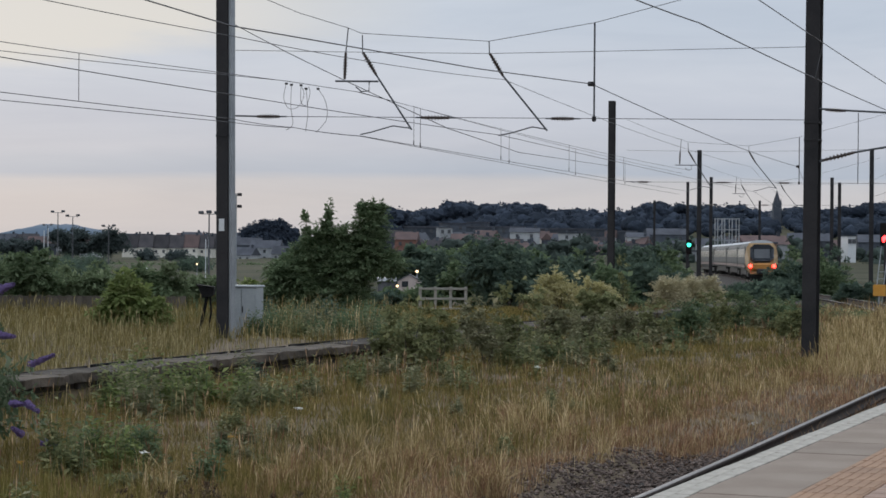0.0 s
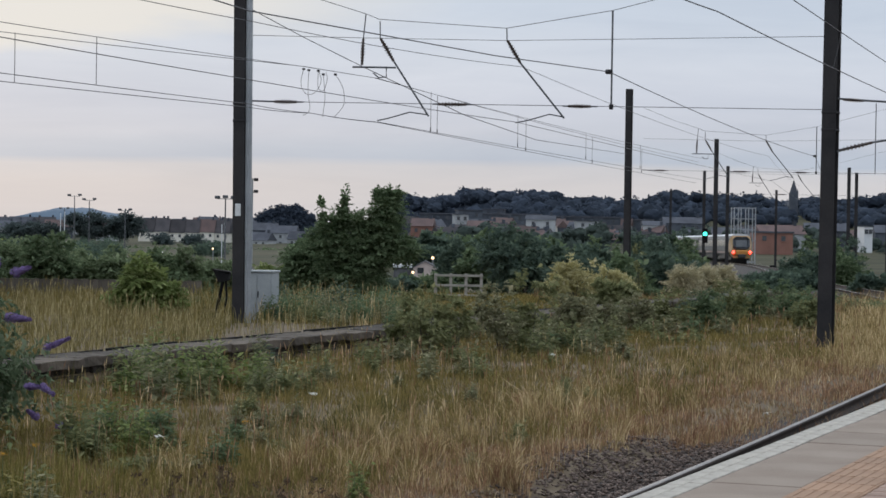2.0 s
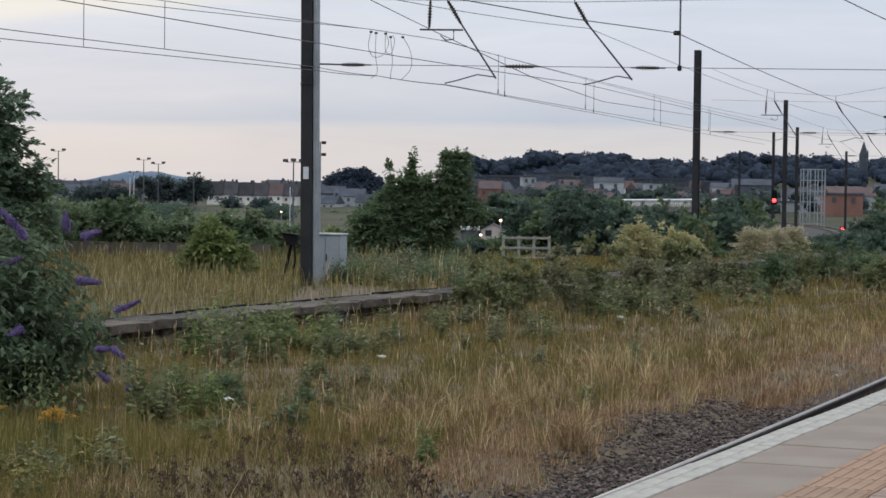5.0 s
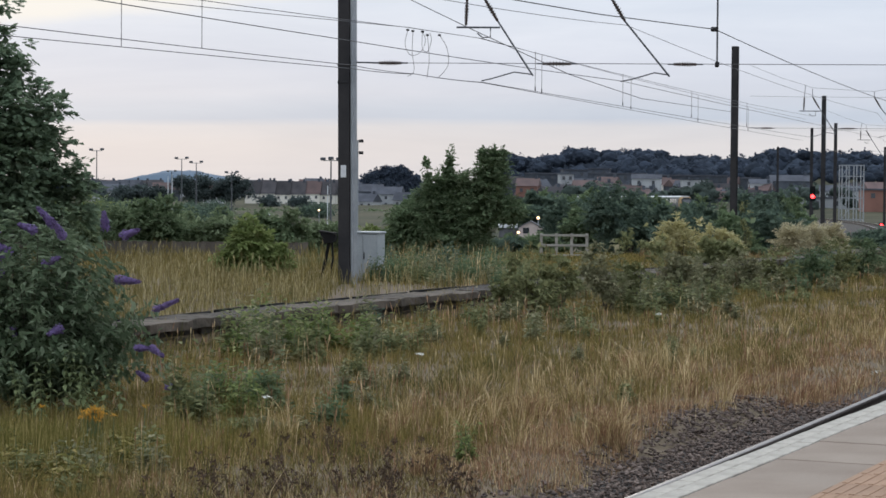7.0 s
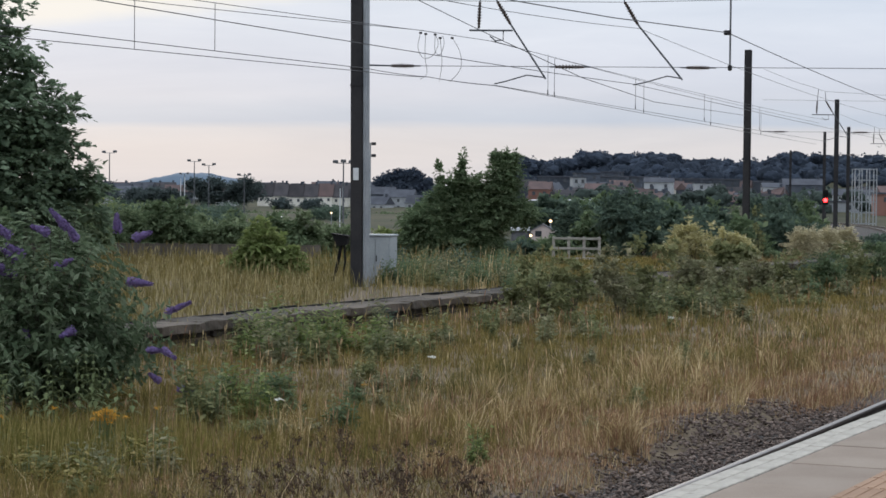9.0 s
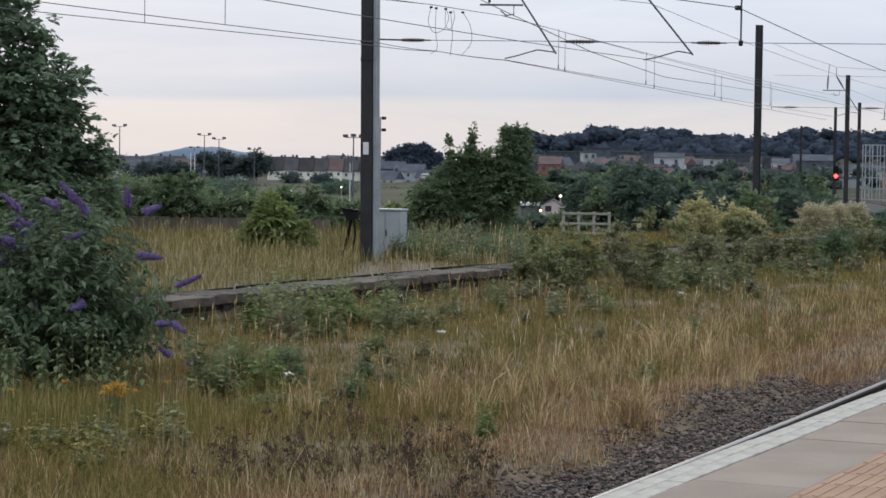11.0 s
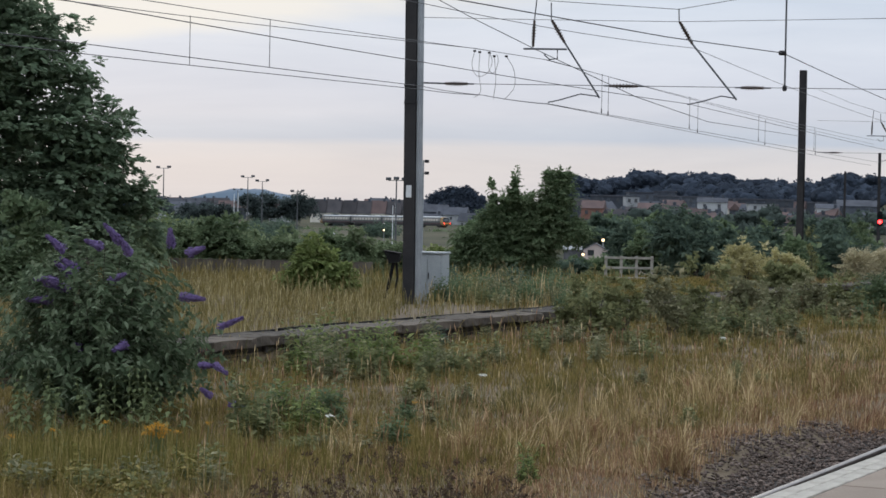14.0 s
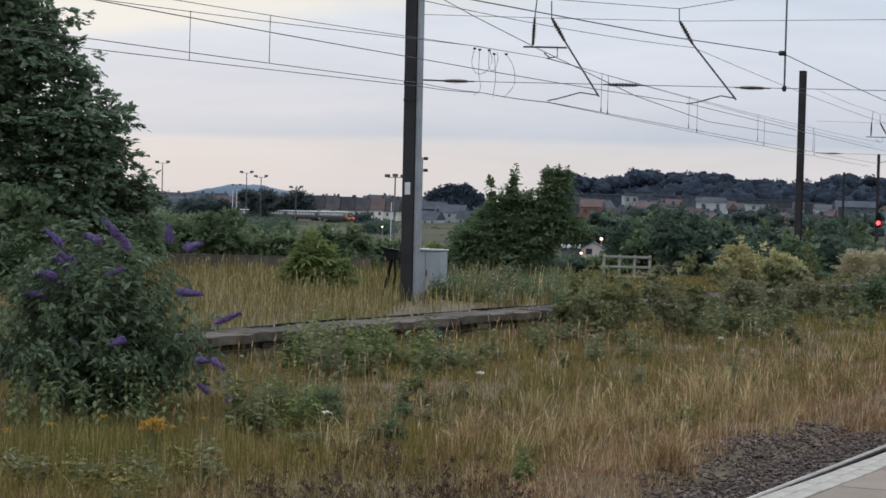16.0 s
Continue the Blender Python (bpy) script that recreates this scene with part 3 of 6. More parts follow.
def sprays(blobs, n, reach, leaf, seed, per=24, droop=0.35, narrow=0.5, core=0.25, up=0.25):
    """Flat drooping leafy sprays standing out from the blobs, n in all, over a loose dark core of single leaves."""
    rng = np.random.default_rng(seed)
    blobs = np.array(blobs, float)
    wt = (blobs[:, 3] * blobs[:, 4] * blobs[:, 5]) ** (2 / 3)
    idx = rng.choice(len(blobs), n, p=wt / wt.sum())
    d = rng.normal(size=(n, 3)) + (0, 0, up)
    d = unit(d)
    lump = 1 + 0.14 * np.sin(d[:, 0] * 5 + idx) * np.sin(d[:, 1] * 6 + 2 * idx) + 0.10 * np.sin(d[:, 2] * 8 + idx)
    c = blobs[idx, :3] + d * (lump * rng.uniform(0.4, 1.0, n))[:, None] * blobs[idx, 3:]
    big = np.minimum(1.0, blobs[idx, 3:].min(1) / reach * 1.3)
    size = reach * rng.uniform(0.55, 1.2, n) * np.maximum(big, 0.35)
    u = unit(d * (1, 1, 0.55) + rng.normal(0, 0.3, (n, 3)) + (0, 0, 0.12))
    side = unit(np.cross(u, np.array((0.02, 0.03, 1.0))))
    nrm = np.cross(side, u)
    k = np.repeat(np.arange(n), per)
    m = len(k)
    t = rng.random(m) ** 0.8
    lat = rng.uniform(-1, 1, m) * 0.5 * (1.05 - 0.75 * t)
    z = size[k]
    q = c[k] + u[k] * (z * t)[:, None] + side[k] * (z * lat)[:, None] + rng.normal(0, 0.05, (m, 3)) * z[:, None]
    q[:, 2] -= droop * z * (t * t + 1.6 * lat * lat)
    way = unit(u[k] + side[k] * (np.sign(lat) * 0.8)[:, None] + rng.normal(0, 0.35, (m, 3)) - (0, 0, 0.2))
    nn = unit(nrm[k] + d[k] * 0.35 + rng.normal(0, 0.28, (m, 3)))
    nn = unit(nn - way * (nn * way).sum(1, keepdims=True))
    size_l = leaf * rng.uniform(0.6, 1.25, m) * np.clip(big[k] + 0.3, 0.6, 1)
    v1, f1 = leaf_quads(q, way, nn, size_l, size_l * narrow, 0.2)
    j = int(n * per * core)
    idx = rng.choice(len(blobs), j, p=wt / wt.sum())
    d = unit(rng.normal(size=(j, 3)))
    q = blobs[idx, :3] + d * (rng.random(j) ** 0.4 * 0.72)[:, None] * blobs[idx, 3:]
    way = unit(rng.normal(size=(j, 3)))
    nn = unit(np.cross(way, rng.normal(size=(j, 3))))
    v2, f2 = leaf_quads(q, way, nn, np.full(j, leaf * 1.5), np.full(j, leaf * 1.1))
    return mesh_np("leaves", np.concatenate([v1, v2]), np.concatenate([f1, f2 + len(v1)]))


def limbs(base, targets, r0, seed=0):
    rng = np.random.default_rng(seed)
    base = np.array(base, float)
    vs, fs = [], []
    for tg in targets[:9]:
        tg = np.array(tg, float)
        pts = []
        for i in range(4):
            k = i / 3
            p = base + (tg - base) * k
            p[2] = base[2] + (tg[2] - base[2]) * k ** 0.8
            p[:2] += rng.normal(0, 0.04, 2) * (0 if i in (0,) else 1)
            pts.append(p)
        me_r = [r0 * (1 - 0.8 * i / 3) for i in range(4)]
        o = len(vs)
        for i, p in enumerate(pts):
            for a in range(5):
                vs.append((p[0] + me_r[i] * math.cos(a * math.pi * 0.4), p[1] + me_r[i] * math.sin(a * math.pi * 0.4), p[2]))
        for i in range(3):
            for a in range(5):
                fs.append((o + i * 5 + a, o + i * 5 + (a + 1) % 5, o + i * 5 + 5 + (a + 1) % 5, o + i * 5 + 5 + a))
    return mesh_np("limbs", vs, fs)


def plant(name, x, y, blobs, n, size, mat, label, category, seed, trunk=0.05, bark=None, z=None, **kw):
    """A woody plant: blobs are given relative to its foot."""
    z = gz(x, y) if z is None else z
    th = thing(name, Matrix.Translation((x, y, z - 0.03)), label, category)
    part("crown", sprays(blobs, n, size, seed=seed, **kw) if "leaf" in kw else leaf_cloud(blobs, n, size, seed, **kw), mat, th, "leafy crown")
    tagged(part("trunk", limbs((0, 0, 0), [b[:3] for b in blobs], trunk, seed), bark or M_BARK, th, "branching woody stems"), kind="stuff")
    return th


def bushy(w, h, seed, k=14, depth=0.7, sprigs=6):
    """An uneven heap of leafy lumps, w to each side and h high, with sprigs on top."""
    rng = np.random.default_rng(seed)
    out = []
    for _ in range(k):
        a, r = rng.uniform(0, 6.283), w * math.sqrt(rng.random()) * 0.78
        rad = w * rng.uniform(0.2, 0.38)
        z = h * rng.uniform(0.18, 0.78) * (1 - 0.4 * (r / w) ** 2)
        out.append((r * math.cos(a), r * math.sin(a) * depth, max(z, rad * 0.5), rad, rad * 0.9, min(rad * 0.85, h * 0.3)))
    for _ in range(sprigs):
        x = rng.uniform(-0.75, 0.75) * w
        rad = rng.uniform(0.07, 0.14) * w
        out.append((x, rng.uniform(-0.3, 0.3) * w * depth, h * rng.uniform(0.78, 1.0) * (1 - 0.3 * (x / w) ** 2), rad, rad, rad * 1.6))
    return out


def herbs(name, x, y, w, h, mat, label, seed, leaf=0.07, dense=1.0, narrow=0.52, top=None):
    """Upright leafy stems growing close together from one patch."""
    rng = np.random.default_rng(seed)
    n, k = int((16 + 110 * w) * dense), 11
    a, r = rng.uniform(0, 6.283, n), np.sqrt(rng.random(n))
    foot = np.stack([np.cos(a) * r * w, np.sin(a) * r * w * 0.8, np.zeros(n)], 1)
    foot[:, 2] = ground_z(x + foot[:, 0], y + foot[:, 1]) - gz(x, y)
    hh = h * (0.3 + 0.7 * rng.random(n) ** 1.3) * (1 - 0.45 * r * r)
    b = rng.uniform(0, 6.283, n)
    lean = np.stack([np.cos(b), np.sin(b), np.zeros(n)], 1) * (hh * rng.uniform(0.02, 0.3, n))[:, None]
    tip = foot + lean + np.stack([np.zeros(n), np.zeros(n), hh], 1)
    e = np.array((0.0035, 0.001, 0))
    mid = foot + lean * 0.3 + (tip - foot - lean) * 0.55
    sv = np.stack([foot - e, foot + e, mid + e, mid - e, tip], 1).reshape(-1, 3)
    o = 5 * np.arange(n)[:, None]
    sf = np.concatenate([o + [[0, 1, 2]], o + [[0, 2, 3]], o + [[3, 2, 4]]], 0)
    i = np.repeat(np.arange(n), k)
    t = np.tile((np.arange(k) + 0.5) / k, n) * 0.88 + 0.12
    p = foot[i] + lean[i] * (t ** 1.7)[:, None] + np.array((0, 0, 1.0)) * (hh[i] * t)[:, None]
    az = np.tile(np.arange(k) * 2.4, n) + rng.uniform(0, 6.283, n)[i] + rng.normal(0, 0.3, n * k)
    d = unit(np.stack([np.cos(az), np.sin(az), rng.uniform(-0.3, 0.9, n * k)], 1))
    nr = unit(np.array((0, 0, 1.0)) + rng.normal(0, 0.35, (n * k, 3)))
    nr = unit(nr - d * (nr * d).sum(1, keepdims=True))
    L = leaf * 1.25 * (1.15 - 0.6 * t) * rng.uniform(0.6, 1.3, n * k)
    v, f = leaf_quads(p, d, nr, L, L * narrow, 0.3)
    th = thing(name, Matrix.Translation((x, y, gz(x, y) - 0.01)), label, "weeds")
    tagged(part("foliage", mesh_np("foliage", v, f), mat, th, "leaves on upright stems"), kind="stuff")
    tagged(part("stem", mesh_np("stems", sv, sf), top or M_LEAFM, th, "thin upright stems"), kind="stuff")
    return th


# grass: blades as tapered three-sided slips
def blades(x, y, h, w, lean, seed):
    rng = np.random.default_rng(seed)
    n = len(x)
    a = rng.uniform(0, 6.283, n)
    z = ground_z(x, y)
    d = np.stack([np.cos(a), np.sin(a)], 1)
    fa = rng.uniform(-0.9, 0.9, n)
    side = np.stack([np.cos(fa), np.sin(fa)], 1) * (w / 2)[:, None]
    ln = (lean * rng.random(n) * h)[:, None]
    base = np.stack([x, y], 1)
    v = np.zeros((n, 5, 3))
    v[:, 0, :2], v[:, 1, :2] = base - side, base + side
    m = base + d * ln * 0.3
    v[:, 2, :2], v[:, 3, :2] = m + side * 0.75, m - side * 0.75
    v[:, 4, :2] = base + d * ln
    v[:, 0, 2] = v[:, 1, 2] = z - 0.02
    v[:, 2, 2] = v[:, 3, 2] = z + h * 0.55
    v[:, 4, 2] = z + h * (1 - 0.12 * lean)
    o = 5 * np.arange(n)[:, None]
    q = np.concatenate([o + [[0, 1, 2]], o + [[0, 2, 3]], o + [[3, 2, 4]]], 0)
    return mesh_np("blades", v.reshape(-1, 3), q)


def seeded(x, y, h, w, seed):
    """Thin upright stems, each with a narrow plume at the top."""
    rng = np.random.default_rng(seed)
    n = len(x)
    z = ground_z(x, y)
    far = w * np.clip(y / 26, 0.8, 2.0)
    a, fa = rng.uniform(0, 6.283, n), rng.uniform(-0.9, 0.9, n)
    d = np.stack([np.cos(a), np.sin(a), np.zeros(n)], 1) * (h * rng.uniform(0.02, 0.22, n))[:, None]
    e = np.stack([np.cos(fa), np.sin(fa), np.zeros(n)], 1) * far[:, None] * 0.5
    base = np.stack([x, y, z - 0.02], 1)
    rise = np.stack([np.zeros(n), np.zeros(n), h], 1)

    def at(k):
        return base + d * k * k + rise * k

    v = np.stack([at(0) - e, at(0) + e, at(0.72) + e * 0.7, at(0.72) - e * 0.7, at(0.84) + e * 2.8, at(0.84) - e * 2.8, at(1.0)], 1).reshape(-1, 3)
    o = 7 * np.arange(n)[:, None]
    f = np.concatenate([o + [t] for t in ([0, 1, 2], [0, 2, 3], [3, 2, 4], [3, 4, 5], [5, 4, 6])], 0)
    return mesh_np("seeded", v, f)


def wedge(n, y0, y1, a0, a1, rng):
    y = np.exp(rng.uniform(math.log(y0), math.log(y1), n))
    return y * rng.uniform(a0, a1, n), y


def tufted(x, y, rng, r=0.12, per=12):
    """Pull points into tufts."""
    m = len(x) // per
    k = np.repeat(np.arange(m), per)
    g = rng.normal(0, r, (m * per, 2)) * np.clip(y[k] / 30, 0.6, 1.6)[:, None]
    return x[k] + g[:, 0], y[k] + g[:, 1], np.clip(rng.normal(0.92, 0.3, m), 0.4, 1.6)[k]


def build_grass():
    rng = np.random.default_rng(11)

    def zone(name, n, keep, h, w, lean, mat, label, seed, y0=13.0, y1=75.0, a0=-0.36, a1=0.26, per=12, r=0.12):
        x, y = wedge(n, y0, y1, a0, a1, rng)
        x, y, grown = tufted(x, y, rng, r, per)
        nn, s = x * CT - y * ST, x * ST + y * CT
        k = rng.random(len(x)) < keep(nn, s, x, y)
        x, y, grown = x[k], y[k], grown[k]
        far = np.clip(y / 28, 0.8, 2.2)
        hh = h[0] + (h[1] - h[0]) * rng.random(len(x)) ** 1.5
        hh *= grown * (0.85 + 0.35 * ripple(x * 1.7, y * 1.4, seed))
        tagged(part(name, blades(x, y, np.maximum(hh, 0.05), w * far * rng.uniform(0.6, 1.3, len(x)), lean, seed), mat), label, "grass", kind="stuff")

    def lower(nn):
        return (nn > N_KERB + 0.1) & (nn < -6.3)

    def bare(x, y):
        """How far the ground lies open there."""
        return np.clip(1.3 * ripple(x * 0.9, y * 0.55, 4.0) - 0.35, 0, 0.85)

    def ballast_free(nn, s):
        return nn < stone_rim(s) + 0.3 + 0.15 * np.sin(s * 3.1)

    def edge_low(nn):
        return np.where(nn < N_KERB + 2.2, 0.8, 1.0)

    def worn(x, y):
        """Thin, trampled spots."""
        a = np.exp(-((x + 2.0) / 1.5) ** 2 - ((y - 17.2) / 1.7) ** 2)
        b = np.exp(-((x + 2.9) / 0.9) ** 2 - ((y - 25.0) / 1.4) ** 2)
        return 1 - 0.92 * np.clip(a * 1.4 + b * 1.2, 0, 1)

    def clear(x, y):
        """Low growth before the mast's foot."""
        return 1 - 0.55 * np.exp(-((x / y + 0.1035) / 0.007) ** 4) * (y < 45.5)

    def patch(x, y, k):
        return ripple(x * 0.8 + k, y * 0.5, 2.0 + k)

    ok = lambda nn, s: lower(nn) & ballast_free(nn, s)
    zone("olive_grass", 300000, lambda nn, s, x, y: (ok(nn, s) & (nn < -7.8)) * worn(x, y) * (1 - bare(x, y)) * edge_low(nn) * np.clip(0.95 + 0.45 * patch(x, y, 0) - 0.05 * (nn + 10.5), 0, 1), (0.07, 0.29), 0.007, 0.75, M_GREEN, "tall olive-green wild grass going to seed", 21, per=26, r=0.10)
    zone("straw_grass", 200000, lambda nn, s, x, y: ok(nn, s) * worn(x, y) * (1 - bare(x, y)) * edge_low(nn) * np.clip(0.16 - 0.55 * patch(x, y, 0) + 0.12 * (nn + 9.8), 0.02, 0.8), (0.10, 0.38), 0.005, 0.8, M_STRAW, "dry straw-coloured grass stalks", 22, per=22, r=0.09)
    zone("russet_grass", 230000, lambda nn, s, x, y: ((nn > N_KERB + 0.1) & (nn < np.where(s > 23.5, -6.05, -6.5)) & (ballast_free(nn, s) | (s > 23.5))) * np.clip(1.0 - np.abs(nn + 7.6) * np.where((nn > -7.6) & (s > 25), 0.02, 0.25), 0.05, 1) * worn(x, y), (0.04, 0.21), 0.007, 1.0, M_RUSSET, "dead reddish-brown grass near the rail", 23)
    zone("ballast_tufts", 60000, lambda nn, s, x, y: ((nn > -7.9) & (nn < -5.95) & (s < 26)) * np.clip(0.1 + 0.9 * patch(x * 3, y * 2, 8) + 0.45 * np.clip((-6.5 - nn), 0, 1), 0, 0.85), (0.03, 0.15), 0.006, 1.2, M_RUSSET, "thin dead grass growing through the ballast", 38, 13, 30, -0.05, 0.26, per=9, r=0.06)
    zone("low_green_grass", 90000, lambda nn, s, x, y: (ok(nn, s) & (nn < -9.0 + 1.2 * np.sin(s * 0.9))) * (0.35 + 0.65 * worn(x, y)), (0.05, 0.2), 0.009, 1.1, M_LOWG, "short green grass and moss", 37)
    zone("low_grass", 150000, lambda nn, s, x, y: (ok(nn, s) & (nn > -10.3 + 1.2 * np.sin(s * 0.9))) * (0.35 + 0.65 * worn(x, y)) * np.clip(0.75 + 0.5 * patch(x * 2, y * 2, 1), 0.3, 1), (0.04, 0.15), 0.009, 1.1, M_LOW, "short trampled grass", 24)
    zone("bank_grass", 150000, lambda nn, s, x, y: ((nn < N_KERB - 0.88) & (y > 22) & ((y < 51) | (x < -1.6))) * np.clip(0.85 + 0.8 * patch(x * 1.5, y, 3), 0.25, 1) * np.where(x > -4.6, 0.14, 1.0) * clear(x, y), (0.10, 0.44), 0.008, 0.45, M_BANK, "yellow dry grass on the old platform", 25, 24, 60)
    zone("bank_green_grass", 110000, lambda nn, s, x, y: ((nn < N_KERB - 0.88) & ((y < 51) | (x < -1.6))) * np.clip(0.2 + 0.07 * (s - 40) + 0.45 * (x > -4.6), 0.14, 1.0) * np.where(x > -4.3, 0.35, 1.0) * clear(x, y), (0.10, 0.48), 0.009, 0.6, M_GREEN, "green rough grass on the old platform", 26, 24, 62)
    zone("bank_low_grass", 34000, lambda nn, s, x, y: (nn < N_KERB - 0.88) & (x > -1.8) & (y > 50), (0.06, 0.19), 0.012, 0.9, M_GREEN, "short green grass around the timber fence", 34, 50, 88, -0.04, 0.10)
    zone("kerb_grass", 34000, lambda nn, s, x, y: ((nn > N_KERB + 0.06) & (nn < N_KERB + 1.3)) * np.clip(0.55 + 1.2 * patch(x * 1.6, y, 6), 0.12, 1), (0.18, 0.55), 0.008, 0.7, M_GREEN, "rank grass at the foot of the old platform edge", 35, 24, 62, -0.36, 0.1)
    zone("coping_weeds", 24000, lambda nn, s, x, y: ((nn > N_KERB - 0.88) & (nn <= N_KERB + 0.06)) * np.clip(0.2 + 1.3 * patch(x * 2.6, y * 1.7, 7), 0.08, 1), (0.05, 0.2), 0.009, 1.2, M_BANK, "dry grass creeping over the coping", 36, 24, 62, -0.36, 0.1, r=0.06)
    zone("bank_straw", 3200, lambda nn, s, x, y: ((nn < N_KERB - 0.88) & (x > -4.5) & (x < -0.6)) * np.clip(0.2 + 1.2 * patch(x * 2, y, 5), 0, 1), (0.3, 0.75), 0.007, 0.5, M_STRAW, "tall bleached stalks on the old platform", 33, 44, 58, -0.11, 0.0, per=9, r=0.1)
    zone("tall_straw", 24000, lambda nn, s, x, y: (nn < -6.6) & (x > (0.182 + 0.012 * np.sin(y)) * y), (0.2, 0.5), 0.008, 0.7, M_STRAW, "tall straw-coloured grass by the mast", 31, 40, 80, 0.16, 0.30)
    zone("far_grass", 50000, lambda nn, s, x, y: (nn < -7.0) & (x > 0.035 * y), (0.2, 0.5), 0.012, 0.6, M_LOW, "dry lineside grass", 27, 62, 260)
    zone("ragwort_growth", 60000, lambda nn, s, x, y: np.exp(-((x + 4.7) / 1.4) ** 2 - ((y - 19.2) / 1.1) ** 2) > rng.random(len(x)) * 0.9, (0.18, 0.44), 0.010, 0.25, M_RAGLEAF, "yellow-green leafy growth below the buddleia", 28, 14, 24, -0.40, -0.08)
    zone("worn_grass", 60000, lambda nn, s, x, y: ok(nn, s) * np.clip(1.05 - worn(x, y), 0, 1), (0.02, 0.09), 0.008, 1.2, M_BANK, "short dry worn grass on bare earth", 39, 14, 30, -0.22, 0.05, per=8, r=0.08)
    zone("rail_side_grass", 60000, lambda nn, s, x, y: ((nn > -6.9) & (nn < -5.72) & (s > 24.5)) * np.clip(0.7 + 0.8 * patch(x * 2, y, 9), 0.15, 1), (0.1, 0.3), 0.008, 0.9, M_RUSSET, "dead red-brown growth against the rail", 40, 22, 72, 0.08, 0.24, per=10, r=0.08)
    # fine stems with seed heads
    for nm, m, mat, lab, y0, y1, a0, a1, on, hh, seed in (
        ("seeding_grass", 2000, M_STRAW, "tall pale grass stems with seed heads", 17, 62, -0.2, 0.24, lambda nn, s, x, y: (nn < -6.9) & (nn > N_KERB + 0.2), (0.25, 0.5), 51),
        ("brown_seeding_grass", 2000, M_RUSSET, "brown grass stems with seed heads", 17, 62, -0.22, 0.2, lambda nn, s, x, y: (nn < -7.2) & (nn > N_KERB + 0.1), (0.3, 0.6), 52),
        ("bank_seeding_grass", 1700, M_BANK, "tall dry stems with seed heads on the old platform", 36, 60, -0.26, 0.02, lambda nn, s, x, y: nn < N_KERB - 0.88, (0.35, 0.7), 53)):
        x, y = wedge(m, y0, y1, a0, a1, rng)
        nn, s = x * CT - y * ST, x * ST + y * CT
        k = on(nn, s, x, y) & (rng.random(m) < worn(x, y) * clear(x, y) * np.clip(0.5 + 0.9 * patch(x * 1.8, y, seed), 0.05, 1))
        tagged(part(nm, seeded(x[k], y[k], rng.uniform(*hh, k.sum()), 0.0045, seed), mat), lab, "grass", kind="stuff")
    # arching tussocks of bleached stalks
    m = 210
    x, y = wedge(m, 17, 40, -0.2, 0.22, rng)
    nn, s = x * CT - y * ST, x * ST + y * CT
    k = (nn < -7.2) & (nn > -10.2) & (worn(x, y) > 0.5)
    x, y = x[k], y[k]
    per = 34
    x, y = np.repeat(x, per) + rng.normal(0, 0.035, len(x) * per), np.repeat(y, per) + rng.normal(0, 0.035, len(y) * per)
    tagged(part("straw_tussock", blades(x, y, rng.uniform(0.25, 0.62, len(x)), np.full(len(x), 0.0055), 1.3, 29), M_STRAW), "bleached arching grass tussocks", "grass", kind="stuff")


def brown_tussock(x, y, h, n, seed):
    """One dense dead tussock with arching stalks."""
    rng = np.random.default_rng(seed)
    gx, gy = x + rng.normal(0, 0.07, n), y + rng.normal(0, 0.07, n)
    th = thing("grass_tussock", Matrix.Translation((x, y, gz(x, y))), "dead red-brown grass tussock with arching stalks", "grass", "dead tussocks")
    back = Matrix.Translation((-x, -y, -gz(x, y)))
    for mat, lab, hh, lean in ((M_RUSSET, "red-brown heart", (0.5, 0.85), 0.5), (M_STRAW, "pale arching stalks", (0.7, 1.0), 1.3)):
        me = blades(gx, gy, h * rng.uniform(*hh, n), np.full(n, 0.007), lean, seed)
        me.transform(back)
        tagged(part("tuft", me, mat, th, lab), kind="stuff")


def flower_spike(pos, direction, length, radius, seed):
    """A tapering panicle of small florets."""
    rng = np.random.default_rng(seed)
    n = 520
    k = rng.random(n) ** 0.8
    d = unit(np.array(direction, float))
    a = rng.uniform(0, 6.283, n)
    e1 = unit(np.cross(d, (0.3, 0.9, 0.2)))
    e2 = np.cross(d, e1)
    rad = radius * (1 - 0.8 * k) * rng.uniform(0.5, 1.25, n) * (0.55 + 0.45 * np.minimum(1, k * 6))
    q = np.outer(k * length, d) + (e1[None] * np.cos(a)[:, None] + e2[None] * np.sin(a)[:, None]) * rad[:, None]
    out = unit(e1[None] * np.cos(a)[:, None] + e2[None] * np.sin(a)[:, None] + 0.3 * d)
    t = unit(np.cross(out, rng.normal(size=(n, 3))))
    v, f = leaf_quads(q, t, out, np.full(n, 0.026), np.full(n, 0.022))
    return mesh_np("spike", v + np.array(pos), f)


build_platform()
build_track()
scatter_stones()
build_kerb()


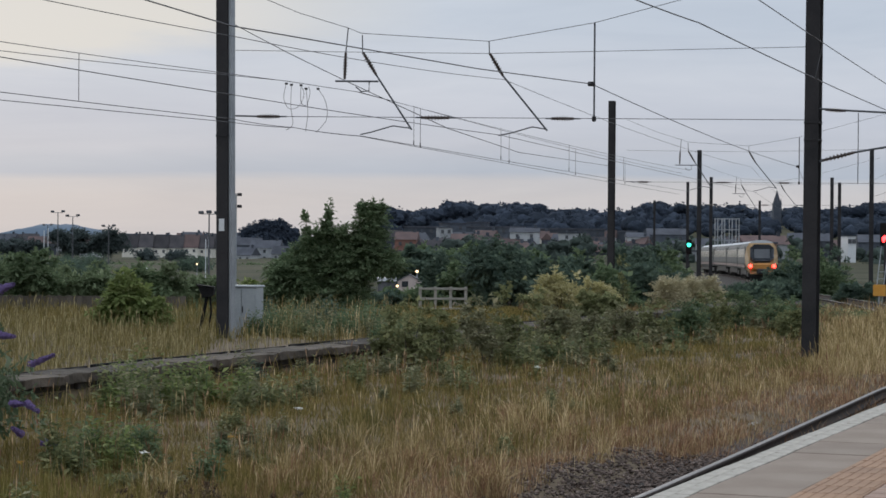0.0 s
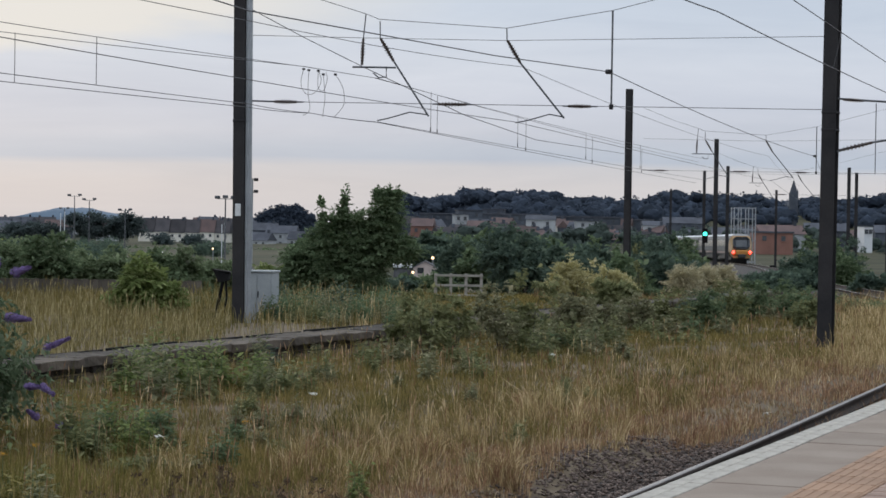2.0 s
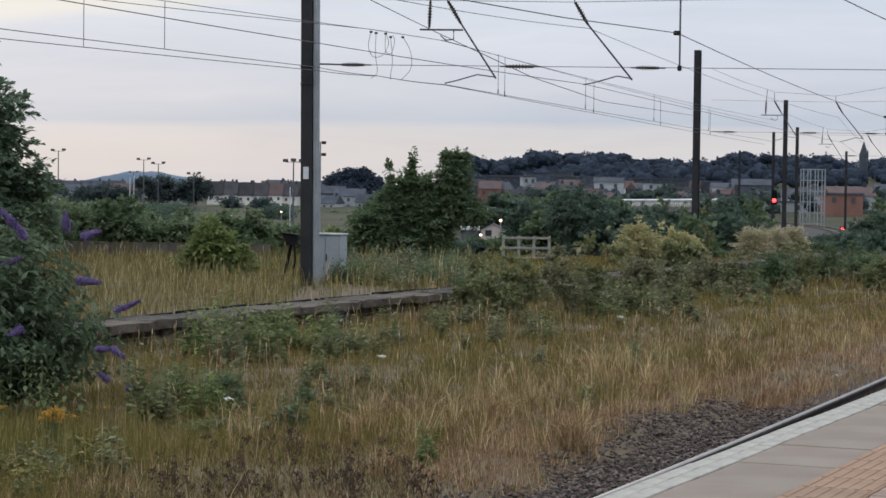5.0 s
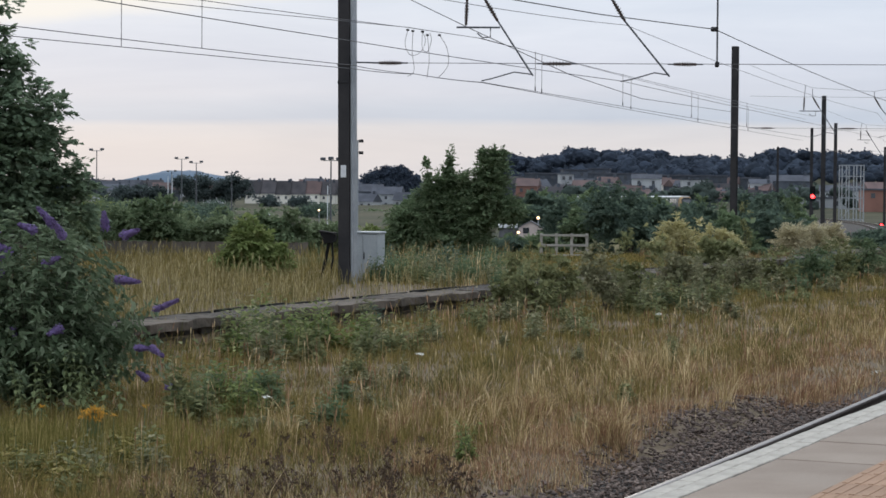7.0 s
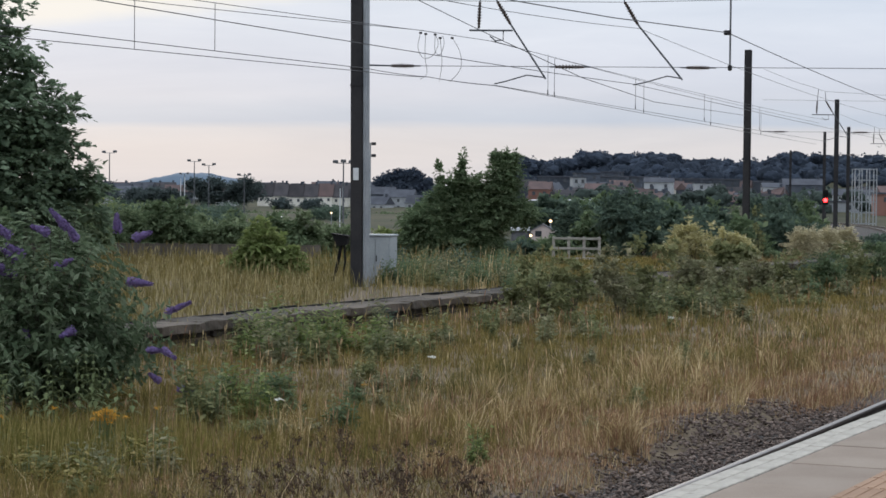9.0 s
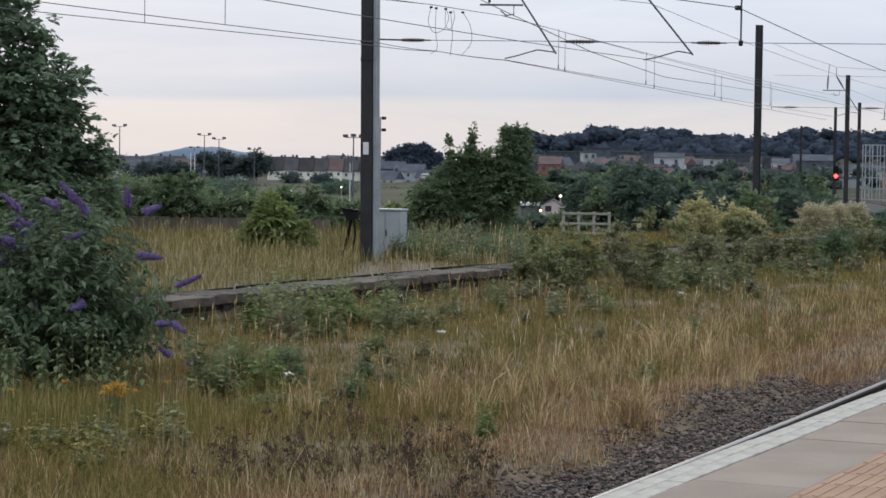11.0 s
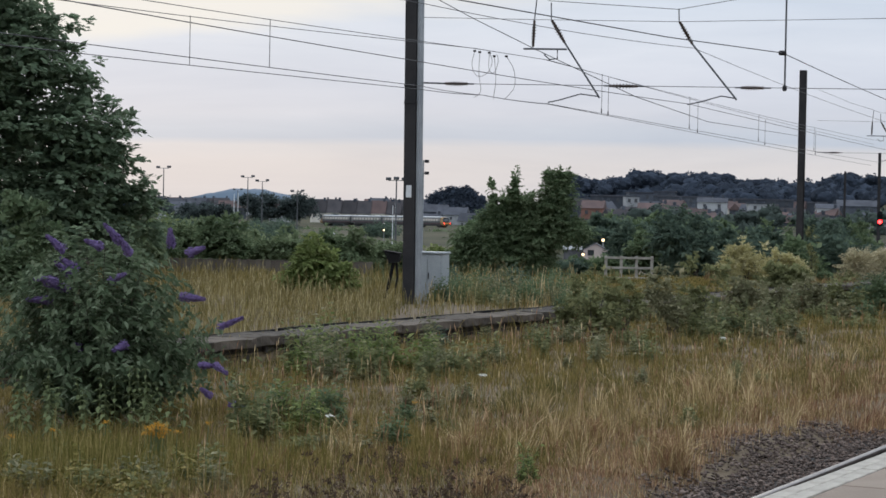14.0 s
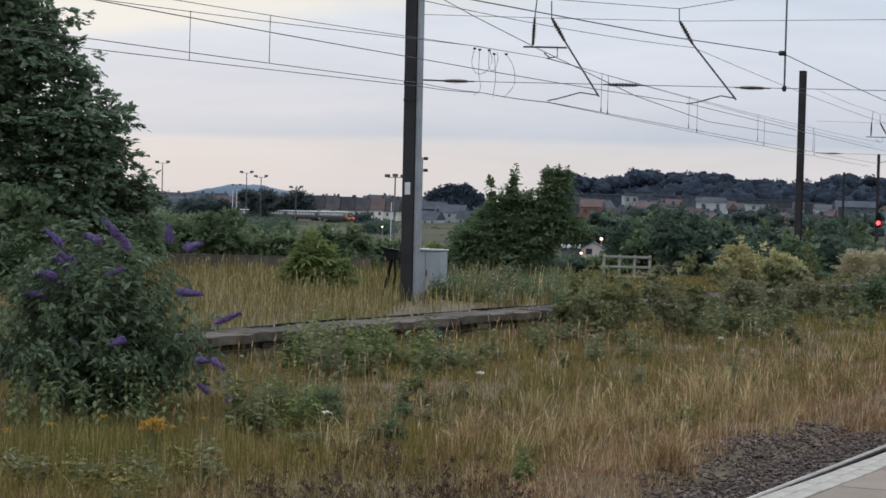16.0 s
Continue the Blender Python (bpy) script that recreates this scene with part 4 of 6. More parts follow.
# ---- overhead line ----
def mast(x, y, top, zb, turn=20.0, w=0.26, lit_strip=False, plate=False, lean=0.0):
    th = thing("overhead_line_mast", Matrix.Translation((x, y, zb)) @ pose(0, 0, 0, 0, lean, turn), "dark weathered steel H-section mast for the overhead wires", "mast", "overhead line masts")
    h, f, wb = top - zb, 0.022, 0.016
    a = w / 2
    o = [(-a, -a), (a, -a), (a, -a + f), (wb, -a + f), (wb, a - f), (a, a - f), (a, a), (-a, a), (-a, a - f), (-wb, a - f), (-wb, -a + f), (-a, -a + f)]
    bm = bmesh.new()
    lo, hi = [bm.verts.new((p, q, -0.4)) for p, q in o], [bm.verts.new((p, q, h)) for p, q in o]
    bm.faces.new(lo[::-1])
    bm.faces.new(hi)
    for i in range(len(o)):
        bm.faces.new((lo[i], lo[(i + 1) % 12], hi[(i + 1) % 12], hi[i]))
    part("column", bm, M_STEEL, th)
    part("base", boxed((0, 0, -0.1), (0.4, 0.4, 0.24), 0.04), M_CONC, th, "concrete foot")
    # Pale strip added in place of sky light on the flange side.
    if lit_strip:
        part("cable_duct", boxed((a + 0.045, -0.02, h / 2 - 0.02), (0.085, 0.16, h - 0.05), 0.01), M_GALV, th, "pale added strip standing in for the sky-lit flange side")
    for z in ((5.05, 4.68) if y < 60 else (5.2,)):
        part("bracket", boxed((0, 0, z - zb - 1.0), (w + 0.02, w + 0.02, 0.05), 0.006), M_STEEL, th)
    if plate:
        part("number_plate", boxed((0.0, -a - 0.012, 2.45), (0.13, 0.012, 0.26), 0.003), M_PLATE, th, "small white plate")
    return th


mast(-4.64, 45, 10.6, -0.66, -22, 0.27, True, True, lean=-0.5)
mast(7.78, 45, 10.6, -0.98, -25, 0.30, lean=0.35)
mast(7.40, 94, 7.73, gz(7.4, 94), -20, 0.27)
mast(17.30, 144, 7.75, gz(17.3, 144), -15, 0.27)
mast(24.55, 214, 7.58, gz(24.55, 214), -12, 0.27)
mast(26.15, 208, 7.89, gz(26.15, 208), -12, 0.30)
mast(29.0, 144, 7.9, gz(29, 144), -15, 0.28)
mast(34.35, 188, 7.31, gz(34.35, 188), -12, 0.30)
mast(36.7, 197, 7.13, gz(36.7, 197), -12, 0.30)
mast(39.85, 268, 6.8, gz(39.85, 268), -10, 0.30)
mast(30.9, 312, 7.6, gz(30.9, 312), -10, 0.30)


def insulator(p, q, r, parent, discs=9):
    p, q = Vector(p), Vector(q)
    bm = bmesh.new()
    tube(bm, p, q, r * 0.5, seg=8)
    for i in range(discs):
        a, b = p.lerp(q, (i + 0.25) / discs), p.lerp(q, (i + 0.75) / discs)
        swell = 0.62 + 0.45 * math.sin(math.pi * (i + 0.5) / discs)
        tube(bm, a, b, r * swell, r * 0.6 * swell, 8)
    part("insulator", bm, M_INSUL, parent, "ribbed brown insulator")


def rod(name, pts, r, parent, mat=M_ARM, label=""):
    part(name, tubes(pts, r), mat, parent, label, smooth=True)


def headspan():
    """Cross wires between two masts with hangers, registration arms and insulators; its origin is midway on the lower wire."""
    th = thing("headspan", Matrix.Translation((0, 45, 0)), "cross-span wires with insulators and registration arms between two masts", "overhead line", "headspans")
    rod("cross_wire", [(-4.5, 0, 4.10), (1.2, 0, 4.105), (7.65, 0, 4.11)], 0.008, th, M_WIRE)
    rod("cross_wire", [(-4.5, 0, 5.50), (-2.1, 0, 5.48), (0.91, 0, 5.47), (3.16, 0, 5.53), (7.65, 0, 5.66)], 0.0065, th, M_WIRE)
    rod("span_wire", [(-4.5, 0, 6.86), (-3.11, 0, 6.30), (-2.07, 0, 5.99), (-1.79, 0, 5.88), (0.91, 0, 5.73), (3.16, 0, 6.14), (7.65, 0, 7.37)], 0.0075, th, M_WIRE)
    for a, b in ((-3.99, -3.51), (-0.51, 0.09), (2.25, 2.73)):
        insulator((a, 0, 4.10), (b, 0, 4.10), 0.055, th)
        rod("clamp", [(a - 0.12, 0, 4.10), (b + 0.14, 0, 4.10)], 0.018, th)
    rod("tie_rod", [(-4.5, 0, 4.11), (-3.95, 0, 4.10)], 0.02, th)
    rod("hanger", [(-2.07, 0, 5.99), (-2.12, 0, 5.45)], 0.014, th)
    insulator((-2.12, 0, 5.46), (-2.14, 0, 4.90), 0.05, th)
    rod("bar", [(-2.34, 0, 4.86), (-1.42, 0, 4.86)], 0.022, th)
    rod("hook", [(-1.62, 0, 4.86), (-1.62, 0, 4.66), (-1.78, 0, 4.64), (-1.9, 0, 4.74)], 0.016, th)
    for dx, top in ((0.0, 5.84), (2.69, 5.74)):
        rod("hanger", [(-1.77 + dx, 0, top), (-1.76 + dx, 0, 5.47)], 0.014, th)
        insulator((-1.75 + dx, 0, 5.47), (-1.47 + dx, 0, 5.00), 0.055, th)
        rod("registration_arm", [(-1.47 + dx, 0, 5.00), (-0.71 + dx * 1.07, 0, 3.84)], 0.022, th)
        rod("steady_arm", [(-0.72 + dx * 1.07, 0, 3.87), (-1.11 + dx * 1.1, 0, 3.92), (-1.58 + dx * 1.1, 0, 3.78), (-1.80 + dx * 1.09, 0, 3.73)], 0.015, th)
    rod("drop_tube", [(3.16, 0, 6.14), (3.16, 0, 4.05)], 0.022, th)
    part("knuckle", boxed((3.1, 0, 4.84), (0.16, 0.08, 0.1), 0.02), M_STEEL, th)
    part("knuckle", boxed((3.16, 0, 4.10), (0.09, 0.08, 0.12), 0.02), M_STEEL, th)
    return th


HS = headspan()
copy_thing(HS, Matrix.Translation((12.55, 94, 0.05)))
copy_thing(HS, Matrix.Translation((21.9, 144, -0.05)))


def sagging(a, b, sag, n=10):
    a, b = Vector(a), Vector(b)
    return [a.lerp(b, i / n) - Vector((0, 0, 4 * sag * (i / n) * (1 - i / n))) for i in range(n + 1)]


def catenary(low, high, sag, label, drop=5.5, hung=(0, 1, 2, 3), extra=(), spots=()):
    """A contact wire and its carrying wire over the same supports, with droppers between."""
    th = thing("catenary", Matrix.Translation(low[0]), label, "overhead line", "catenary wires")
    o = Vector(low[0])
    for i in range(len(low) - 1):
        a, b = Vector(low[i]), Vector(low[i + 1])
        c, d = Vector(high[i]), Vector(high[i + 1])
        sg = sag * min(1.0, ((b - a).length / 22) ** 2)
        pa, pb = sagging(a, b, 0.02), sagging(c, d, sg)
        part("contact_wire", tubes([p - o for p in pa], 0.0068, 5), M_WIRE, th)
        part("carrying_wire", tubes([p - o for p in pb], 0.0062, 5), M_WIRE, th)
        k = max(2, int((b - a).length / drop))
        for j in range(1, k if i in hung else 1):
            t = j / k
            p, q = a.lerp(b, t), c.lerp(d, t) - Vector((0, 0, 4 * sg * t * (1 - t)))
            part("dropper", tubes([p - o, q - o], 0.005, 4), M_WIRE, th)
        for t in spots if i == len(low) - 2 else ():
            p, q = a.lerp(b, t), c.lerp(d, t) - Vector((0, 0, 4 * sg * t * (1 - t)))
            q.x, q.y = p.x, p.y
            part("dropper", tubes([p - o, q - o], 0.006, 4), M_WIRE, th)
            part("clip", tubes([p - o, p - o + Vector((0, 0, 0.1))], 0.014, 5), M_WIRE, th)
    for p, q in extra:
        part("dropper", tubes([Vector(p) - o, Vector(q) - o], 0.006, 4), M_WIRE, th)
    return th


catenary([(-12.0, 23.6, 3.7), (-4.03, 40.07, 3.7), (-2.98, 41.8, 3.7), (-1.78, 45, 3.7), (10.8, 94, 3.75)],
         [(-12.0, 23.6, 4.45), (-4.31, 39.6, 4.58), (-3.1, 41.6, 4.6), (-1.9, 45, 4.64), (10.7, 94, 4.7)], 0.10, "contact and carrying wires with droppers over the old line", drop=12, hung=(), spots=(0.084, 0.263, 0.455, 0.66), extra=(((-7.13, 33.7, 3.69), (-7.13, 33.7, 4.48)),))
catenary([(-10.2, 23.0, 3.7), (-3.92, 38.94, 3.7), (-2.98, 41.8, 3.7), (-1.80, 44.9, 3.69), (10.4, 94, 3.62)],
         [(-10.2, 23.0, 4.45), (-4.18, 38.4, 4.52), (-3.1, 41.5, 4.59), (-1.8, 44.9, 4.62), (10.5, 94, 4.55)], 0.08, "contact and carrying wires with droppers over the old line", drop=9, hung=(), spots=(0.1, 0.295, 0.498, 0.7), extra=(((-5.88, 34.0, 3.69), (-5.88, 34.0, 4.46)),))
catenary([(-7.5, 19.0, 3.7), (-3.46, 31.8, 3.7), (1.12, 44.1, 3.7), (13.75, 94, 3.75), (23.1, 144, 3.6)],
         [(-8.0, 19.0, 4.6), (-3.2, 32.6, 4.6), (1.24, 45, 4.92), (13.6, 94, 4.85), (23, 144, 4.65)], 0.18, "contact and carrying wires with droppers over the old line", drop=9, hung=(), spots=())
slung_C = [(-5.4, 20, 4.5), (-3.14, 31.1, 4.62), (0.6, 39.5, 4.70), (3.1, 45, 4.84)]
catenary([(0.9, 17, 3.7), (2.55, 21.3, 3.7), (7.27, 34.96, 3.7), (14.8, 62, 3.7), (20.2, 100, 3.7)],
         [(1.2, 17, 4.3), (2.75, 21.3, 4.2), (7.25, 34.9, 4.13), (14.8, 62, 4.5), (20.2, 100, 4.5)], 0.03, "contact and carrying wires over the platform line", drop=40)


def slung(name, pts, r, label):
    th = thing(name, Matrix.Translation(pts[0]), label, "overhead line")
    o = Vector(pts[0])
    part("wire", tubes([Vector(p) - o for p in pts], r, 5), M_WIRE, th)


slung("stay_wire", [(-4.5, 45, 6.05), (-3.4, 45.4, 5.5), (-2.1, 45.8, 4.9), (0.06, 47, 3.98), (2.1, 60, 4.0), (7.3, 94, 4.85)], 0.009, "slack stay wire running to the next mast")
slung("feeder_wire", slung_C + sagging((3.1, 45, 4.84), (15.65, 94, 4.88), 0.15)[1:] + sagging((15.65, 94, 4.88), (25, 144, 4.8), 0.15)[1:], 0.0105, "heavy feeder wire slung between the drop tubes")


def jumper_loops():
    th = thing("jumper_loops", Matrix.Translation((-3.15, 42.0, 4.58)), "thin looped jumper cables hanging between wires", "overhead line")
    for ctl in (((0, 0), (-0.05, -0.28), (0.05, -0.49), (0.24, -0.45), (0.35, -0.23), (0.3, -0.04)), ((0.1, -0.02), (0.09, -0.45), (0.13, -0.8), (0.0, -0.92)),
                ((0.29, -0.03), (0.29, -0.36), (0.4, -0.42), (0.47, -0.2), (0.44, -0.06)), ((0.39, -0.1), (0.43, -0.55), (0.40, -0.85), (0.39, -0.95)), ((0.63, -0.1), (0.78, -0.36), (0.8, -0.7), (0.6, -0.96))):
        c = [Vector((x, 0.02 * math.sin(9 * x), z)) for x, z in ctl]
        pts = []
        for k in range(len(c) - 1):
            p0, p1, p2, p3 = c[max(k - 1, 0)], c[k], c[k + 1], c[min(k + 2, len(c) - 1)]
            for q in range(6):
                t = q / 6
                pts.append(0.5 * ((2 * p1) + (p2 - p0) * t + (2 * p0 - 5 * p1 + 4 * p2 - p3) * t * t + (3 * p1 - p0 - 3 * p2 + p3) * t ** 3))
        part("jumper", tubes(pts + [c[-1]], 0.005, 4), M_WIRE, th)
        part("clip", boxed(c[0], (0.06, 0.04, 0.04), 0.008), M_STEEL, th)


jumper_loops()


def cantilever():
    th = thing("cantilever", Matrix.Translation((7.95, 45, 4.35)), "cantilever arms with brown insulators on the mast", "overhead line")
    insulator((0.12, 0, -0.02), (0.55, 0, -0.04), 0.05, th)
    rod("top_tube", [(0, 0, 0), (0.5, 0, -0.03), (3.4, 0, -0.16)], 0.024, th)
    insulator((0.05, 0, -1.1), (0.75, 0, -0.92), 0.055, th)
    rod("strut", [(0, 0, -1.12), (0.75, 0, -0.92), (3.4, 0, -0.45)], 0.026, th)
    rod("hanger", [(0.78, -0.2, -0.1), (0.78, -0.2, -1.6)], 0.010, th)


cantilever()


# ---- lineside things ----
def cabinet():
    th = thing("lineside_cabinet", Matrix.Translation((-4.42, 47.2, gz(-4.42, 47.2))) @ pose(0, 0, 0, 0, 0, -14), "pale grey two-door lineside cabinet on the old platform", "cabinet")
    part("body", boxed((0, 0, 0.52), (0.68, 0.5, 1.10), 0.012), M_CAB, th)
    part("roof", boxed((0, -0.01, 1.09), (0.74, 0.56, 0.05), 0.015), M_CAB, th, "overhanging sheet-metal top")
    for s in (-1, 1):
        d = part("door", boxed((s * 0.168, -0.258, 0.54), (0.325, 0.018, 1.0), 0.004), M_CAB, th)
        part("hinge", boxed((s * 0.315, -0.272, 0.86), (0.02, 0.014, 0.08)), M_GALV, d)
        part("hinge", boxed((s * 0.315, -0.272, 0.25), (0.02, 0.014, 0.08)), M_GALV, d)
    part("handle", boxed((0.03, -0.275, 0.58), (0.02, 0.02, 0.14), 0.004), M_BLACK, th)


def hopper():
    th = thing("iron_hopper", Matrix.Translation((-5.27, 47, gz(-5.27, 47))), "black iron trough on crossed legs beside the mast", "hopper")
    part("trough", prism([(-0.17, 1.08), (0.19, 1.02), (0.16, 0.86), (-0.06, 0.82)], -0.2, 0.2), M_BLACK, th)
    part("rim", boxed((0, 0, 1.075), (0.40, 0.44, 0.025), 0.005, Euler((0, radians(8), 0)).to_matrix().to_4x4()), M_BLACK, th)
    for a, b in (((0.02, -0.15, 0.85), (-0.14, -0.15, 0.0)), ((0.1, -0.15, 0.88), (0.13, -0.15, 0.5)), ((0.13, -0.15, 0.5), (0.05, -0.15, 0)), ((0.02, 0.15, 0.85), (-0.14, 0.15, 0.0))):
        part("leg", tube(bmesh.new(), a, b, 0.022), M_BLACK, th)


def rail_fence():
    x, y = -0.04, 66.0
    g = gz(x, y)
    th = thing("timber_fence", Matrix.Translation((x, y, g)) @ pose(0, 0, 0, 0, 0, 5), "weathered pale post-and-rail timber fence", "fence")
    top = 0.05 - g
    for i in range(4):
        part("post", boxed((-0.70 + i * 0.475, 0, top / 2 - 0.1), (0.085, 0.09, top + 0.2), 0.008), M_TIMBER, th)
    for j in range(3):
        part("rail", boxed((0.01, -0.06, top - 0.06 - j * 0.31), (1.5, 0.035, 0.07), 0.005), M_TIMBER, th)


def board_fence():
    th = thing("board_fence", Matrix.Translation((-11.2, 60, gz(-11.2, 60))) @ pose(0, 0, 0, 0, 0, 2), "low dark weathered board fence behind the grass", "fence")
    b = as_mesh("board", boxed((0, 0, 0.1), (0.135, 0.02, 0.72), 0.004))
    for i in range(64):
        part("board", b, M_OLDWOOD, th, m=Matrix.Translation((-5 + i * 0.14, 0.006 * math.sin(i * 7), 0.012 * math.sin(i * 3))))
    for z in (-0.05, 0.28):
        part("rail", boxed((-0.6, 0.04, z), (9.0, 0.05, 0.08)), M_OLDWOOD, th)


def shed():
    th = thing("garden_shed", Matrix.Translation((-2.75, 170, gz(-2.75, 170))), "small pale gabled hut with one dark window", "shed")
    part("wall", prism([(-0.95, -0.3), (0.95, -0.3), (0.95, 0.85), (0, 1.36), (-0.95, 0.85)], -1.2, 1.2), M_SHED, th)
    for s in (-1, 1):
        part("roof", prism([(0, 1.37), (s * 1.05, 0.80), (s * 1.05, 0.86), (0, 1.44)], -1.3, 1.3), M_FELT, th)
    part("window", boxed((-0.35, -1.22, 0.65), (0.5, 0.04, 0.45)), M_PANE, th)
    th2 = thing("lean_to", Matrix.Translation((-5.1, 171, gz(-5.1, 171))), "white flat-roofed lean-to beside the hut", "shed")
    part("wall", boxed((0.5, 0, 0.2), (1.4, 1.6, 1.25)), M_FELT, th2)
    part("roof", boxed((0.5, 0, 0.95), (1.5, 2.0, 0.28), 0.01), M_CARW, th2)


def lamp_post(x, y, z, r, mat, label, power_name="lamp"):
    g = gz(x, y)
    th = thing("lamp_post", Matrix.Translation((x, y, g)), label, "street lamp")
    part("post", tube(bmesh.new(), (0, 0, -0.3), (0, 0, z - g), 0.06, 0.045), M_GALV, th)
    bm = bmesh.new()
    bmesh.ops.create_icosphere(bm, subdivisions=2, radius=r, matrix=Matrix.Translation((0, -0.1, z - g)))
    part("lamp", bm, mat, th, "lit globe")
    part("hood", boxed((0, 0, z - g + r), (0.3, 0.3, 0.06), 0.01), M_STEEL, th)


def floodlight(x, y, ztop, label="tall floodlight pole with two lamp heads", heads=2):
    g = gz(x, y)
    th = thing("floodlight_pole", Matrix.Translation((x, y, g)), label, "floodlight", "floodlight poles")
    h = ztop - g
    part("pole", tube(bmesh.new(), (0, 0, -0.5), (0, 0, h), 0.10, 0.06), M_ARM, th)
    part("crossbar", boxed((0, 0, h - 0.05), (1.5, 0.07, 0.07)), M_GALV, th)
    for i in range(heads):
        part("lamp_head", boxed((-0.75 + 1.5 * i / max(1, heads - 1), -0.1, h + 0.1 + 0.06 * (i % 2)), (0.5, 0.3, 0.3), 0.05), M_ARM, th)


def tall_lamp():
    x, y = -17.7, 180
    g = gz(x, y)
    th = thing("floodlight_pole", Matrix.Translation((x, y, g)), "slim pole with two stacked floodlights on one side", "floodlight", "floodlight poles")
    h = 5.35 - g
    part("pole", tube(bmesh.new(), (0, 0, -0.5), (0, 0, h), 0.09, 0.06), M_GALV, th)
    for z in (h, h - 1.0):
        part("lamp_head", boxed((0.3, -0.1, z - 0.1), (0.38, 0.3, 0.26), 0.03), M_STEEL, th)


def signal_main():
    """The far signal: an added plate hides the unlit lens; it slides from the red lens to the green one as the train
    has passed.
    """
    g = gz(20.78, 180)
    th = thing("railway_signal", Matrix.Translation((20.78, 180, g)), "two-lens colour-light signal on a post by the line", "signal")
    part("post", tube(bmesh.new(), (0, 0, -0.3), (0, 0, 2.6), 0.08), M_STEEL, th)
    h = 1.2 - g
    part("backboard", boxed((0, 0.06, h - 0.1), (0.46, 0.1, 1.25), 0.03), M_BLACK, th)
    for dz, mat, nm, lab in ((0.05, M_LGREEN, "green_lens", "lit green lens"), (-0.35, M_LRED, "red_lens", "lit red lens")):
        bm = bmesh.new()
        bmesh.ops.create_uvsphere(bm, u_segments=16, v_segments=8, radius=0.17, matrix=Matrix.Translation((0, 0, h + dz)) @ Matrix.Diagonal((1, 0.35, 1, 1)))
        part(nm, bm, mat, th, lab)
        part("hood", boxed((0, -0.16, h + dz + 0.19), (0.4, 0.3, 0.02)), M_BLACK, th)
    # Both lenses always glow; this added plate blocks one of them.
    sh = part("shutter", boxed((0, 0, 0), (0.40, 0.03, 0.39), 0.01), M_BLACK, th, "added black sliding plate that hides the unlit lens")
    return sh, h


def signal_near():
    g = gz(22.9, 110)
    th = thing("railway_signal", Matrix.Translation((22.9, 110, g)), "lineside signal showing red, with a ladder", "signal")
    part("post", tube(bmesh.new(), (0, 0, -0.3), (0, 0, 3.4), 0.09), M_STEEL, th)
    h = 1.72 - g
    part("backboard", boxed((0, 0.08, h + 0.25), (0.55, 0.12, 1.2), 0.04), M_BLACK, th)
    bm = bmesh.new()
    # Lens made oversize, its extra width standing in for the lamp's halo.
    bmesh.ops.create_uvsphere(bm, u_segments=16, v_segments=8, radius=0.2, matrix=Matrix.Translation((0, 0, h)) @ Matrix.Diagonal((1, 0.4, 1, 1)))
    part("red_lens", bm, M_LRED, th, "lit red lens")
    for s in (-0.18, 0.18):
        part("ladder_rail", tube(bmesh.new(), (s - 0.5, -0.6, 0), (s, 0.1, h - 0.3), 0.025), M_GALV, th)
    for k in range(6):
        part("rung", tube(bmesh.new(), (-0.68 + 0.09 * k, -0.5 + 0.11 * k, 0.3 + 0.36 * k), (-0.30 + 0.09 * k, -0.5 + 0.11 * k, 0.3 + 0.36 * k), 0.015), M_GALV, th)
    bd = thing("orange_board", Matrix.Translation((18.9, 92, gz(18.9, 92))), "orange lineside board on a short post", "sign")
    part("board", boxed((0, 0, 0.85), (0.55, 0.04, 0.5), 0.01), M_ORANGE, bd)
    part("post", boxed((0, 0.05, 0.3), (0.07, 0.05, 1.0)), M_GALV, bd)


def ground_signal():
    """A low signal by the line; an added blind hides the always lit red lens and drops away once the train has passed.
    """
    g = gz(31.7, 215)
    th = thing("ground_signal", Matrix.Translation((31.7, 215, g)), "low ground signal showing a small red light", "signal")
    h = -2.12 - g
    part("box", boxed((0, 0.08, h * 0.5), (0.5, 0.3, h + 0.5), 0.03), M_BLACK, th)
    bm = bmesh.new()
    bmesh.ops.create_uvsphere(bm, u_segments=14, v_segments=8, radius=0.16, matrix=Matrix.Translation((0, -0.07, h)) @ Matrix.Diagonal((1, 0.4, 1, 1)))
    part("red_lens", bm, M_LRED, th, "lit red lens")
    part("hood", boxed((0, -0.2, h + 0.19), (0.4, 0.3, 0.02)), M_BLACK, th)
    # Added plate, there only to keep the lens dark at first.
    return part("blind", boxed((0, 0, 0), (0.38, 0.03, 0.36), 0.01), M_BLACK, th, "added black sliding plate over the lens"), h


def lattice_tower():
    """A pale scaffold tower beyond the line."""
    x, y = 44.0, 330
    g = gz(x, y)
    h, w = 5.25 - g, 1.65
    th = thing("scaffold_tower", Matrix.Translation((x, y, g)), "pale grey square scaffold tower", "tower")
    for sx in (-1, -0.35, 0.35, 1):
        for sy in (-1, 1):
            part("upright", boxed((sx * w, sy * w, h / 2), (0.16, 0.16, h)), M_GALV, th)
    for k in range(6):
        z = 0.6 + k * (h - 0.7) / 5
        for sy in (-1, 1):
            part("ledger", boxed((0, sy * w, z), (2 * w, 0.1, 0.13)), M_GALV, th)
